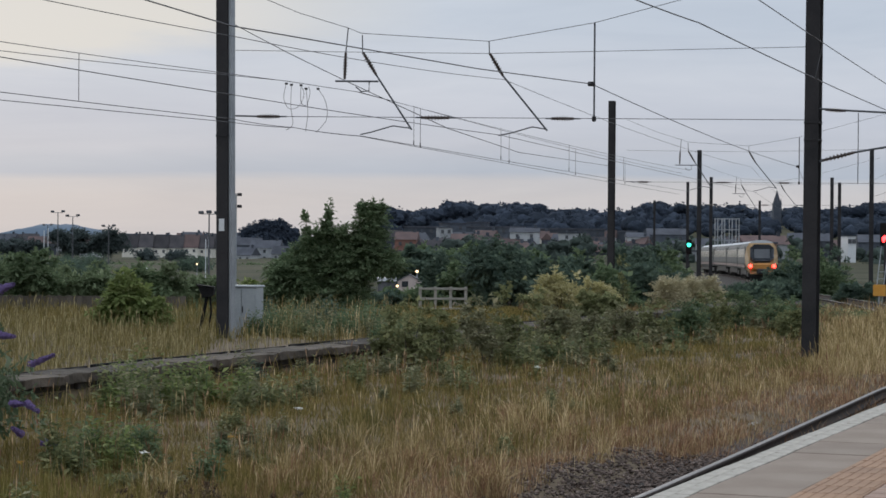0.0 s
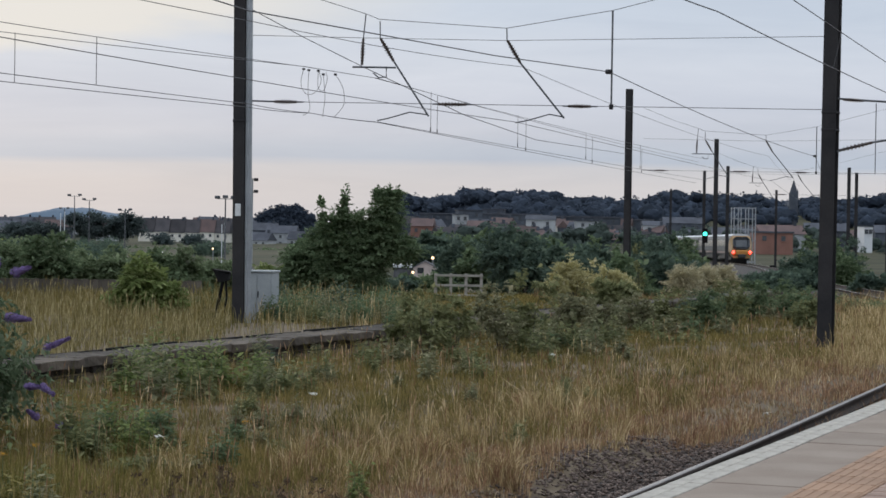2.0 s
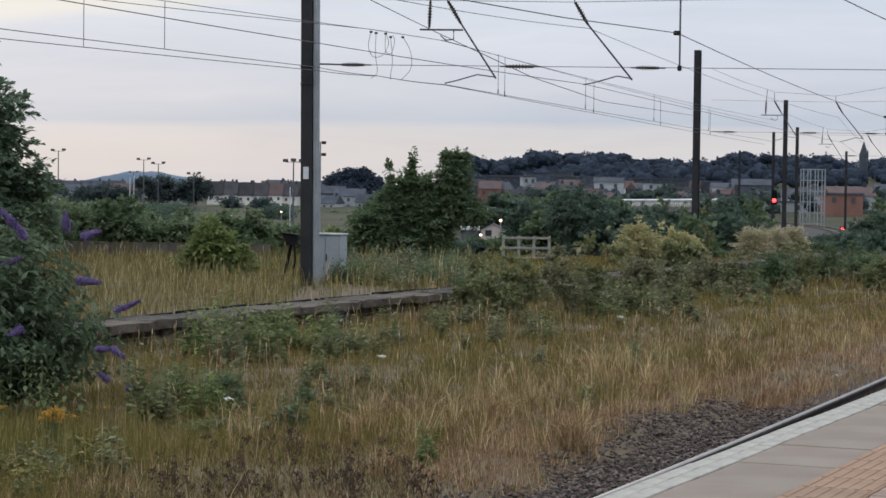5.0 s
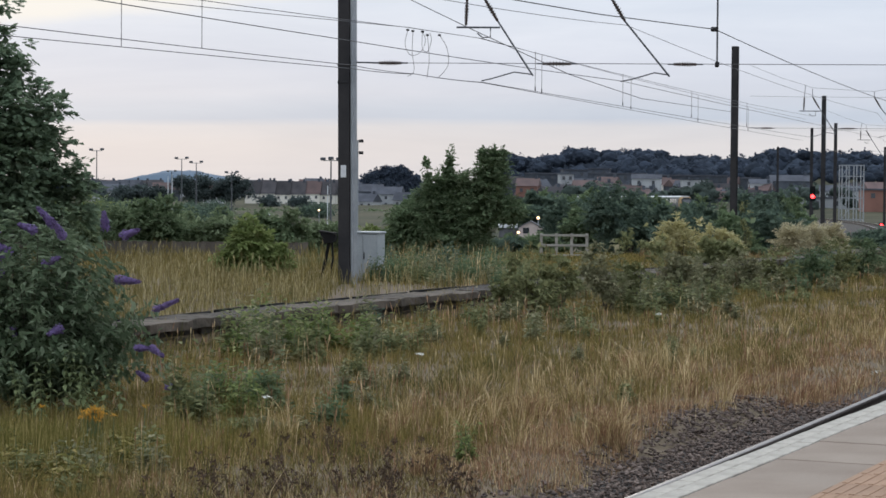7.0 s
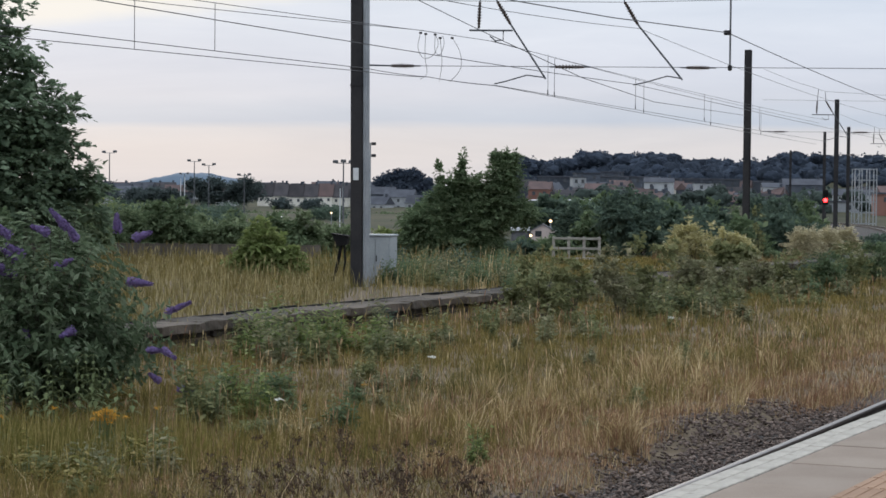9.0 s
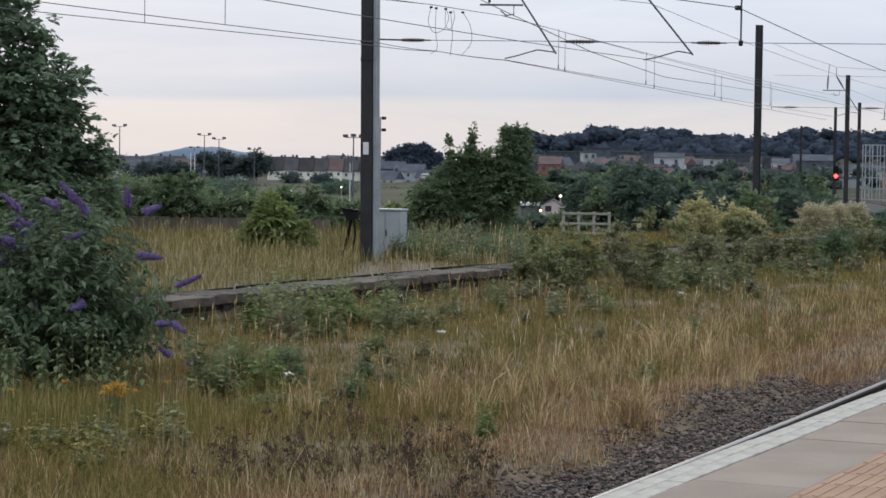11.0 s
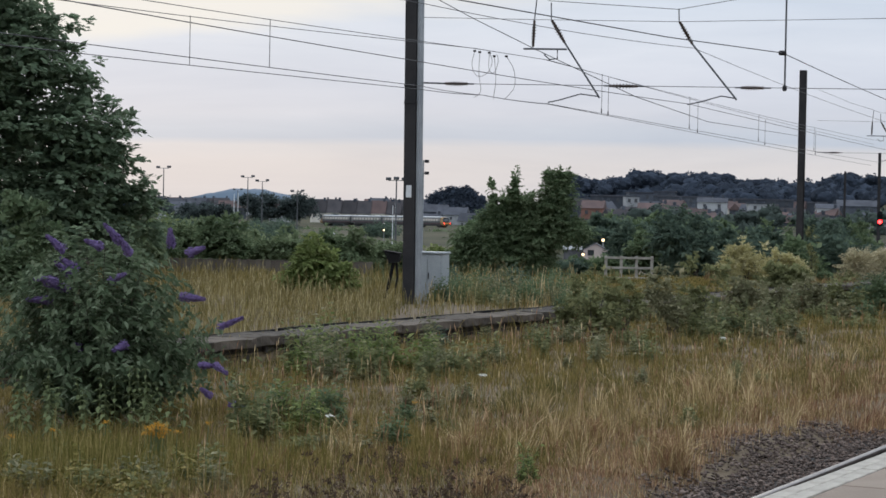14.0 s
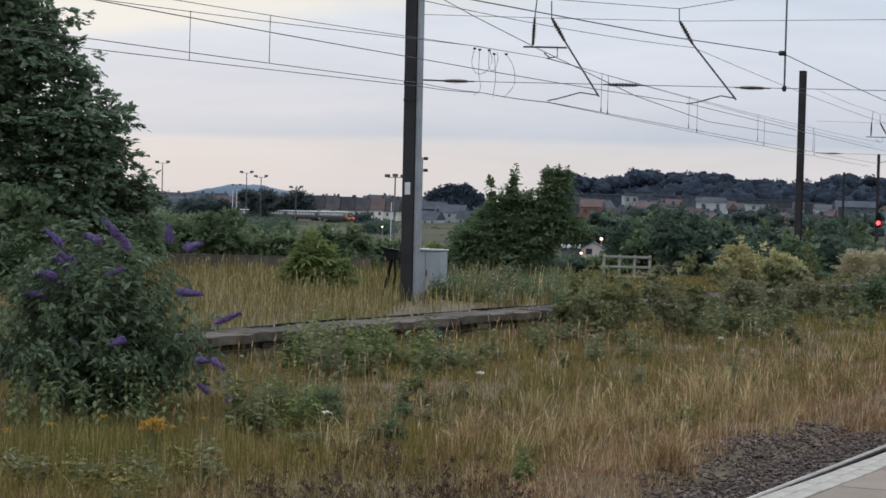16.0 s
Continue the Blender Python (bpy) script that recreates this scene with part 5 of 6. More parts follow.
        if k < 5:
            part("brace", tube(bmesh.new(), (-w, -w, z), (-0.35 * w, -w, z + (h - 0.7) / 5), 0.05, seg=5), M_GALV, th)


def dugout(x, y, ztop, label):
    """A small shelter with a curved white roof on a dark frame."""
    g = gz(x, y)
    h = ztop - g
    th = thing("shelter", Matrix.Translation((x, y, g)), label, "shelter", "shelters by the pitch")
    arc = [(0.75 * math.cos(math.pi * k / 8), h - 0.4 + 0.4 * math.sin(math.pi * k / 8)) for k in range(9)]
    part("roof", prism(arc + [(-0.69, h - 0.4), (0.69, h - 0.4)], -0.6, 0.6), M_CARW, th, "curved white roof")
    for sx in (-0.65, 0.65):
        for sy in (-0.5, 0.5):
            part("post", boxed((sx, sy, (h - 0.4) / 2 - 0.1), (0.07, 0.07, h - 0.2)), M_BLACK, th)
    part("back_panel", boxed((0, 0.5, (h - 0.4) / 2), (1.3, 0.04, h - 0.5)), M_BLACK, th)


cabinet()
hopper()
rail_fence()
board_fence()
shed()
lamp_post(-2.2, 173, -1.05, 0.125, M_LWARM, "lit street lamp with a warm globe behind the hut")
lamp_post(-3.3, 150, -1.75, 0.10, M_LWARM, "small lit lamp low beside the hut")
lamp_post(-33.8, 290, -2.0, 0.13, M_LWARM, "small lit lamp out on the field")
floodlight(-54.7, 300, 5.05)
floodlight(-52.6, 300, 4.5)
floodlight(-62.5, 280, 5.85)
floodlight(-22.2, 200, 3.85, heads=3)
floodlight(-78.6, 420, 3.9, "pale floodlight pole far out on the field")
floodlight(-47.5, 300, 3.1, "tall pole among the trees")
for px, py, pz in ((-48.6, 260, 2.6), (-49.1, 260, 2.4), (-26.7, 240, 1.6), (-27.0, 240, 1.4)):
    pole = thing("flag_pole", Matrix.Translation((px, py, gz(px, py))), "slim white-painted pole standing on the field", "pole", "white poles")
    part("shaft", tube(bmesh.new(), (0, 0, -0.3), (0, 0, pz - gz(px, py)), 0.055, 0.045), M_CARW, pole)
tall_lamp()
SHUTTER, SIG_H = signal_main()
signal_near()
BLIND, LOW_H = ground_signal()
lattice_tower()
dugout(-56.6, 330, -2.85, "small shelter with a curved white roof on the field")
dugout(-47.0, 330, -2.95, "small shelter with a curved white roof on the field")


# ---- town and distance ----
def house(x, y, w, d, ztop, roof_h, wall, roof, label, rot=0.0, cols=3, rows=2, chimney=True, group="houses of the town"):
    z0 = gz(x, y) - 1.0
    he = ztop - z0 - roof_h
    th = thing("house", Matrix.Translation((x, y, z0)) @ pose(0, 0, 0, 0, 0, rot), label, "house", group)
    part("wall", boxed((0, 0, he / 2), (w, d, he)), wall, th)
    if roof_h > 0.8:
        bm = prism([(-d / 2 - 0.4, he), (d / 2 + 0.4, he), (0, he + roof_h)], -w / 2 - 0.3, w / 2 + 0.3)
        bmesh.ops.rotate(bm, verts=bm.verts, cent=(0, 0, 0), matrix=Matrix.Rotation(radians(90), 3, "Z"))
        r = part("roof", bm, roof, th)
        if chimney:
            part("chimney", boxed((w * 0.36, 0, he + roof_h + 0.2), (0.9, 0.7, 1.6)), M_WALLG, r)
    else:
        part("roof", boxed((0, 0, he + roof_h / 2), (w + 0.6, d + 0.6, max(roof_h, 0.3))), roof, th)
    for c in range(cols):
        for q in range(rows):
            wx = -w / 2 + w * (c + 0.5) / cols
            wz = he - 1.3 - q * 2.7
            if wz > 1.2:
                win = part("window", boxed((wx, -d / 2 - 0.03, wz), (1.0, 0.08, 1.2)), M_FARPANE, th)
                part("sill", boxed((wx, -d / 2 - 0.08, wz - 0.72), (1.2, 0.16, 0.1)), wall, win)
    return th


def build_town():
    rng = random.Random(4)
    for i in range(6):
        house(-133.6 + i * 6.4, 905 + i * 0.6, 6.3, 9, 3.0 + 0.2 * math.sin(i * 2), 5.7, M_HARL, M_ROOFB if i != 4 else M_ROOFR, "cream harled terraced house with a brown slate roof", -2, 2, 2, group="terrace beyond the field")
    for i in range(34):
        x = -305 + i * 7.4 + rng.uniform(-2, 2)
        house(x, 1120 + rng.uniform(-60, 60), rng.uniform(8, 14), 9, rng.uniform(2.6, 3.8) if x < -170 else rng.uniform(3.0, 5.0), rng.uniform(2.6, 3.8), M_WALLG if i % 3 else M_WALLW, (M_ROOFB, M_ROOFS, M_ROOFB, M_ROOFR, M_ROOFS)[i % 5], "small house with a dark pitched roof on the far estate", rng.uniform(-25, 25), 2, 1, group="houses of the far estate")
    for i in range(46):
        rx, y = -0.022 + 0.0047 * i + rng.uniform(-0.002, 0.002), rng.uniform(650, 800)
        z = float(np.interp(y, [650, 800], [0.6, 5.4])) - 14 * max(0.0, rx - 0.05) + rng.uniform(-0.6, 0.8)
        house(rx * y, y, rng.uniform(6, 10), 8, z, rng.uniform(2.2, 3.2), (M_WALLG, M_WALLW, M_HARL, M_WALLG)[i % 4], (M_ROOFB, M_ROOFR, M_ROOFS, M_ROOFB, M_ROOFR)[i % 5], "small pitched-roof house among the town's trees", rng.uniform(-35, 35), 2, 1)
    for x, y, zt, w, wall, roof, lab in (
        (-196, 900, 1.2, 14, M_WALLW, M_ROOFS, "white house with a slate roof"), (-148.0, 890, 2.6, 8, M_WALLW, M_ROOFR, "white gabled house with an orange roof"),
        (-205, 960, 1.8, 16, M_WALLG, M_ROOFS, "grey house with a slate roof"), (-182, 960, 2.0, 12, M_WALLG, M_ROOFR, "grey house with a red roof"),
        (-72, 860, 1.0, 12, M_WALLW, M_ROOFS, "white bungalow with a grey roof"), (-84, 900, 2.0, 13, M_WALLG, M_ROOFS, "grey house with a hipped slate roof"),
        (-62, 840, -1.2, 11, M_WALLW, M_ROOFS, "white bungalow with a grey roof"), (-55, 900, 2.4, 13, M_WALLW, M_ROOFS, "white house with a grey roof"),
        (-78, 830, -1.8, 9, M_WALLW, M_ROOFS, "white gabled bungalow with grey roof"), (-46, 880, 1.0, 12, M_WALLG, M_ROOFS, "grey house with a slate roof"),
    ):
        house(x, y, w, 9, zt, 3.2, wall, roof, lab if len(lab.split()) > 3 else lab + " in the town", rng.uniform(-20, 20), 3, 2)
    # blocks on the rising ground: ratio across, distance, top, width, wall, roof, roof height
    for rx, y, zt, w, wall, roof, rh, lab in (
        (-0.010, 760, 6.4, 13, M_WALLG, M_ROOFS, 0.4, "long grey flat-roofed block"), (0.0, 735, 6.1, 4.6, M_WALLW, M_WALLG, 0.3, "white gable wall of a block"),
        (-0.0175, 690, 4.2, 7, M_WALLR, M_ROOFR, 2.6, "low house with a red roof"), (0.0108, 690, 3.7, 10, M_WALLG, M_ROOFR, 3.0, "house with a broad red roof"),
        (-0.004, 640, -0.6, 9, M_WALLW, M_ROOFS, 2.4, "pale house low behind the trees"), (0.004, 800, 8.0, 9, M_WALLG, M_ROOFS, 0.4, "dark grey flat-roofed block"),
        (0.022, 820, 7.0, 26, M_WALLG, M_ROOFS, 0.5, "long dark industrial roof"), (0.016, 830, 8.8, 8, M_WALLG, M_ROOFS, 0.4, "tall grey tower block"),
        (0.038, 740, 6.1, 10, M_WALLW, M_ROOFS, 1.6, "white low gabled building"), (0.058, 780, 6.2, 26, M_WALLG, M_ROOFS, 0.5, "long grey flat-roofed shed"),
        (0.060, 735, 4.5, 8.5, M_WALLW, M_WALLG, 0.3, "low white flat-roofed building"), (0.075, 800, 5.6, 24, M_WALLG, M_ROOFS, 0.5, "long grey flat-roofed shed"),
        (0.091, 735, 4.7, 7.5, M_WALLW, M_ROOFS, 1.6, "white house with two gables"), (0.105, 740, 6.2, 14, M_WALLG, M_ROOFS, 2.2, "grey stone building with a slate roof"),
        (0.118, 640, 2.0, 14, M_WALLG, M_ROOFS, 2.4, "grey house with a slate roof"), (0.1467, 520, 1.65, 9.2, M_WALLR, M_ROOFS, 0.4, "red-brick flat-roofed building"),
        (0.150, 560, 3.4, 12, M_WALLW, M_ROOFR, 2.4, "pale house with a red roof"), (0.128, 600, 2.6, 11, M_WALLW, M_ROOFS, 1.8, "white-walled house with slate roof"),
        (0.172, 620, 4.4, 12, M_WALLG, M_ROOFS, 2.4, "grey house with a slate roof"), (0.190, 560, 3.6, 2.2, M_CARW, M_WALLG, 0.3, "tall narrow white-painted wall on the slope"),
        (0.206, 600, 4.0, 13, M_WALLG, M_ROOFS, 2.2, "grey house on the slope"), (0.030, 640, 1.0, 12, M_WALLG, M_ROOFR, 2.4, "small house with a red roof"),
        (0.070, 640, 0.6, 12, M_WALLG, M_ROOFR, 2.2, "small house with a red roof"), (0.112, 560, -0.6, 20, M_WALLW, M_ROOFS, 0.4, "long white-walled flat-roofed shed"),
    ):
        house(rx * y, y, w, 9, zt, rh, wall, roof, lab if len(lab.split()) > 3 else lab + " in the town", rng.uniform(-8, 8), max(2, int(w / 4.5)), 1 if rh < 1 else 2, chimney=rh > 1)
    # church
    x, y = 156.8, 1000
    g = gz(x, y) - 1
    th = thing("church", Matrix.Translation((x, y, g)), "stone church with a tall pointed spire", "church")
    h = 20.2 - g
    part("tower", boxed((0, 0, h / 2), (3.8, 3.8, h)), M_WALLG, th)
    part("spire", tube(bmesh.new(), (0, 0, h), (0, 0, 26.3 - g), 1.9, 0.06, 8), M_ROOFS, th)
    for s in (-1, 1):
        part("pinnacle", tube(bmesh.new(), (s * 1.6, -1.6, h), (s * 1.6, -1.6, h + 2.2), 0.4, 0.03, 4), M_WALLG, th)
    part("nave", prism([(-4, 0), (4, 0), (4, h - 9), (0, h - 4), (-4, h - 9)], 2.6, 22), M_WALLG, th)


build_town()


def domes(blobs, n, size, seed, fine=0):
    """Lumpy tree heads with a skin of leaves, all in one mesh; the first few blobs are built finer."""
    vs, fs, o = [], [], 0
    for level, group in ((3, blobs[:fine]), (2, blobs[fine:])):
        bm = bmesh.new()
        bmesh.ops.create_icosphere(bm, subdivisions=level, radius=1.0)
        bv = np.array([v.co for v in bm.verts])
        bf = np.array([[v.index for v in f.verts] for f in bm.faces])
        bm.free()
        for i, b in enumerate(group):
            lump = 0.74 + 0.12 * np.sin(bv[:, 0] * 7 + i) * np.sin(bv[:, 1] * 6 + 2 * i) + 0.10 * np.sin(bv[:, 2] * 9 + bv[:, 0] * 6 + i)
            vs.append(bv * lump[:, None] * np.array(b[3:]) + np.array(b[:3]))
            fs.append(bf + o)
            o += len(bv)
    me = leaf_cloud([(*b[:3], b[3] * 0.92, b[4] * 0.92, b[5] * 0.92) for b in blobs], n, size, seed, per=10, spread=0.4, fill=0.84, narrow=0.85)
    lv = np.zeros(len(me.vertices) * 3)
    me.vertices.foreach_get("co", lv)
    lv = lv.reshape(-1, 4, 3)
    q = o + 4 * np.arange(len(lv))[:, None]
    vs.append(lv.reshape(-1, 3))
    fs += [q + [[0, 1, 2]], q + [[0, 2, 3]]]
    bpy.data.meshes.remove(me)
    return mesh_np("domes", np.concatenate(vs), np.concatenate(fs))


def build_woods():
    rng = np.random.default_rng(3)
    crowns, blobs = [], []
    for i in range(420):
        rx = rng.uniform(-0.035, 0.27)
        y = rng.uniform(1020, 1230)
        top = y * (0.0172 + 0.0014 * math.sin(rx * 70) + 0.0009 * math.sin(rx * 190 + 1)) + 1.7 + rng.uniform(-3.2, 0.9) - (1.5 if rx < 0.0 else 0)
        r = rng.uniform(3.2, 6.5)
        crowns.append((rx * y, y, top - r * 0.75, r * 1.15, r, r * 0.75))
        blobs.append((rx * y + rng.uniform(-4, 4), y - 4, top - r * 2.3, r * 1.5, r, r * 1.3))
    for i in range(230):
        rx, y, r = rng.uniform(-0.035, 0.27), rng.uniform(860, 1000), rng.uniform(2.4, 4.4)
        blobs.append((rx * y, y, gz(rx * y, y) + r * 0.8, r * 1.4, r, r * 1.1))
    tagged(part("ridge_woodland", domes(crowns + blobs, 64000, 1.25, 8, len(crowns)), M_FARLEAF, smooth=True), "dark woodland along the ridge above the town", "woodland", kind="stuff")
    blobs = []
    for i in range(34):
        rx = rng.uniform(-0.094, -0.071)
        top = 900 * (0.0085 - 22 * (rx + 0.0815) ** 2 * 1.2) + 2.2 + rng.uniform(-1.5, 0.8)
        blobs.append((rx * 960, 960, top - 3.5, 4.5, 4, 3.6))
        blobs.append((rx * 960, 958, top - 8, 5, 4, 4))
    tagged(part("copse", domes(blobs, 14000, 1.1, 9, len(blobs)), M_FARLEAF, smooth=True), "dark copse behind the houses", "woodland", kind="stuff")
    blobs = []
    for x, w, top, low in ((-135.3, 7.5, 6.0, -4), (-139.5, 5, 4.2, -4), (-131, 4.5, 4.4, -3), (-120.8, 6.0, 6.0, -3.5), (-117.5, 4, 3.6, -3), (-124.5, 4, 2.4, -3), (-155.5, 8.5, 1.2, -5), (-148, 6, 0.2, -5), (-162, 6, 0.8, -5), (-172, 7, 2.2, -5), (-108, 4, -3.2, -6), (-96, 5, -3.4, -6)):
        for k in range(9):
            f = rng.random()
            blobs.append((x + rng.uniform(-1, 1) * w * (1 - 0.75 * f), 760 + k, low + (top - low - 1.2) * f, 2.6, 2.2, 1.7))
    tagged(part("field_trees", sprays(blobs, 2800, 1.4, 0.75, 10, per=12, core=0.2), M_HAZELEAF), "dark round trees between field and houses", "trees", kind="stuff")
    blobs = []
    for i in range(150):
        rx = rng.uniform(-0.26, -0.055)
        y = rng.uniform(1190, 1290)
        r = rng.uniform(2.6, 5)
        blobs.append((rx * y, y, (0.8 if rx < -0.155 else 3.2) + 1.2 * math.sin(rx * 90) + rng.uniform(-2.6, 0.4) - r * 0.5, r * 1.3, r, r * 0.8))
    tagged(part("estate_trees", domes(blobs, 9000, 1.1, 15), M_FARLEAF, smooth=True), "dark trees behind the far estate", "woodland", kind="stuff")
    blobs = []
    for i in range(44):
        y = rng.uniform(210, 420)
        rx = rng.uniform(-0.225, -0.158) if i % 7 else rng.uniform(-0.124, -0.114)
        r = rng.uniform(0.8, 1.9)
        blobs.append((rx * y, y, gz(rx * y, y) + r * 0.5, r * 1.5, r, r * rng.uniform(0.6, 1.1)))
    tagged(part("field_scrub", sprays(blobs, 2400, 0.9, 0.34, 16, per=10, core=0.3), M_LEAFD), "low dark scrub scattered over the field", "scrub", kind="stuff")
    blobs = []
    for i in range(60):
        rx = rng.uniform(-0.22, -0.06)
        blobs.append((rx * 560, 560, -7.2 + rng.uniform(-1, 0.6), 5, 4, 1.5))
    tagged(part("field_hedge", leaf_cloud(blobs, 14000, 0.9, 12, per=16, spread=0.7, fill=0.4), M_LEAFM), "rough hedge along the railway bank", "hedge", kind="stuff")
    blobs = []
    for i in range(190):
        rx, y, r = rng.uniform(-0.045, 0.24), rng.uniform(540, 700), rng.uniform(1.8, 3.6)
        top = 1.3 + 1.5 * math.sin(rx * 120) + rng.uniform(-1.2, 1.3) - (2.5 if rx < -0.01 else 0)
        blobs += [(rx * y, y, top - r * 0.8, r, r, r * 0.8), (rx * y + 1, y - 3, top - r * 2.1, r * 1.4, r, r)]
    tagged(part("town_trees", domes(blobs, 26000, 0.8, 14), M_TOWNLEAF, smooth=True), "dark garden trees among the houses", "trees", kind="stuff")
    # distant hill
    xs = np.linspace(-1600, 900, 240)
    a = np.exp(-(np.abs(xs + 757) / 92) ** 2.4) * 24 + np.exp(-((xs + 640) / 110) ** 2) * 3 + 3.5 + (1.2 * np.sin(xs * 0.02) + 0.9 * np.sin(xs * 0.11) + 0.6 * np.sin(xs * 0.27 + 1)) * np.exp(-((xs + 760) / 300) ** 2)
    v, f = [], []
    for x, h in zip(xs, a):
        v += [(x, 4000, -20), (x, 4050, h * 0.6), (x, 4150, h), (x, 4500, -20)]
    for i in range(239):
        f += [(4 * i + k, 4 * i + 4 + k, 4 * i + 5 + k, 4 * i + 1 + k) for k in range(3)]
    tagged(part("distant_hill", mesh_np("hill", v, f), M_HILL, smooth=True), "distant hill on the horizon, blue haze in its colour", "hill", kind="structure")


build_woods()


# ---- trees and shrubs ----
SYC = [(-0.1, 0, 3.0, 3.1, 2.2, 2.2), (-0.3, 0, 5.4, 1.9, 1.9, 1.9), (-1.0, 0.3, 7.3, 1.9, 1.8, 1.8), (-3.2, 0, 4, 3, 2, 3), (-4.5, 0, 7, 2.6, 2, 2.4), (0.4, -0.8, 1.2, 2.8, 1.4, 1.2), (2.2, -0.3, 2.3, 1.4, 1.3, 1.3), (2.25, -0.2, 4.0, 0.9, 1.0, 0.9), (2.8, -0.3, 3.3, 0.75, 0.7, 0.6), (1.75, 0, 5.3, 0.65, 0.7, 0.6), (1.1, 0, 6.2, 0.75, 0.8, 0.6), (3.3, 0, 1.6, 0.8, 0.7, 0.9), (3.85, 0, 2.3, 0.22, 0.3, 0.5), (2.3, 0, 5.0, 0.25, 0.3, 0.3), (3.3, 0, 3.9, 0.25, 0.3, 0.25)]
plant("sycamore_tree", -15.9, 52, SYC, 4600, 0.55, M_LEAF, "large dark-green sycamore with dense broad leaves", "tree", 31, 0.16, leaf=0.18, per=18, narrow=0.8, droop=0.4, core=0.06)
WILLOW = [(-1.5, 0, 0.5, 0.6, 0.8, 0.5), (-0.3, 0, 0.6, 1.1, 1.0, 0.6), (0.45, 0, 0.6, 0.55, 0.9, 0.5), (-0.9, 0, 1.15, 0.8, 0.8, 0.4), (0.35, 0, 1.35, 0.85, 0.8, 0.42), (0.2, 0, 2.3, 0.32, 0.35, 0.4), (1.65, 0, 1.55, 0.55, 0.6, 0.3), (1.0, 0, 1.85, 0.7, 0.6, 0.3), (-1.65, 0, 1.05, 0.4, 0.5, 0.3), (-0.65, 0, 1.75, 0.6, 0.5, 0.35), (-0.4, 0, 2.25, 0.35, 0.4, 0.35), (1.15, 0, 2.35, 0.42, 0.45, 0.4), (1.2, 0, 2.85, 0.36, 0.4, 0.4), (0.92, 0, 3.3, 0.13, 0.2, 0.3), (1.4, 0, 3.25, 0.2, 0.22, 0.26), (-0.2, 0, 2.75, 0.14, 0.2, 0.42), (-0.15, 0, 3.3, 0.05, 0.06, 0.28), (-0.85, 0, 2.45, 0.12, 0.15, 0.36), (-0.93, 0, 3.0, 0.05, 0.06, 0.25)]
plant("goat_willow", -3.55, 68, WILLOW, 3000, 0.48, M_LEAFM, "spreading green goat willow with upright tops and layered sprays", "tree", 32, 0.08, leaf=0.125, per=20, narrow=0.5, droop=0.25, core=0.15)
SAPLING = [(0, 0, 0.42, 0.62, 0.5, 0.32), (-0.05, 0, 0.8, 0.42, 0.4, 0.24), (-0.08, 0, 1.12, 0.22, 0.22, 0.18), (-0.05, 0, 1.36, 0.08, 0.09, 0.16), (0.5, 0, 0.62, 0.3, 0.3, 0.16), (-0.5, 0, 0.45, 0.28, 0.3, 0.16), (0.75, 0, 0.35, 0.2, 0.2, 0.14), (-0.35, 0, 0.85, 0.14, 0.15, 0.12)]
plant("light_green_shrub", -7.1, 48.0, SAPLING, 420, 0.36, M_LEAFG, "fresh light-green sapling on the old platform", "shrub", 33, 0.02, leaf=0.13, per=16, narrow=0.55, droop=0.4, core=0.05)
for i, (x, y, w, h) in enumerate(((-13.6, 66, 1.7, 1.75), (-11.6, 67, 1.5, 1.5), (-9.6, 66, 1.3, 1.35), (-16.2, 68, 1.8, 2.0), (-7.8, 68, 1.2, 1.1), (-14.0, 59, 1.1, 1.4), (-12.2, 63, 1.0, 2.1), (-6.2, 69, 1.0, 0.95), (-10.6, 64, 1.0, 1.25), (-8.6, 66, 0.9, 1.45), (-15.2, 64, 1.3, 1.6))):
    plant("hedge_shrub", x, y, bushy(w, h * 0.92, 140 + i), 460, 0.4, (M_HEDGE, M_HEDGE, M_LEAFM, M_LEAFG)[i % 4], "leafy green shrub of the hedge row", "shrub", 40 + i, 0.03, leaf=0.14, per=16, droop=0.3, core=0.15)
for i, (x, y, w, h) in enumerate(((0.9, 88, 1.0, 2.0), (2.3, 84, 1.6, 2.85), (4.3, 86, 1.3, 2.3), (6.1, 97, 1.7, 2.45), (9.4, 104, 1.7, 2.9), (12.0, 125, 1.9, 3.3), (13.3, 130, 1.5, 3.1), (16.0, 150, 1.05, 2.8), (4.4, 75, 1.2, 1.6), (5.9, 78, 1.2, 1.55), (3.0, 95, 1.6, 2.75), (20.9, 128, 1.6, 2.2), (23.4, 138, 1.7, 3.5), (25.6, 140, 1.5, 3.2), (8.3, 84, 1.4, 1.6), (10.4, 96, 1.4, 1.8), (10.9, 112, 1.7, 3.15), (16.8, 105, 1.3, 1.2), (21.5, 118, 1.4, 2.3), (20.2, 104, 1.0, 1.2), (0.1, 99, 1.05, 2.6), (1.6, 97, 1.3, 2.8), (5.4, 84, 1.4, 2.1), (7.4, 82, 1.3, 1.8), (11.7, 112, 1.2, 2.9), (13.2, 92, 1.3, 1.0), (14.6, 98, 1.3, 1.1), (-1.3, 87, 1.5, 0.7), (-2.9, 86, 1.3, 0.65), (-4.4, 88, 1.4, 0.8), (4.1, 97, 1.1, 2.55), (5.3, 98, 1.2, 2.5))):
    plant("dark_bush", x, y, bushy(w, h, 170 + i), 340, 0.5, M_LEAFD if i % 3 else M_LEAFM, "dense dark-green bush beside the line", "bush", 60 + i, 0.05, leaf=0.2, per=14, droop=0.3, core=0.2)
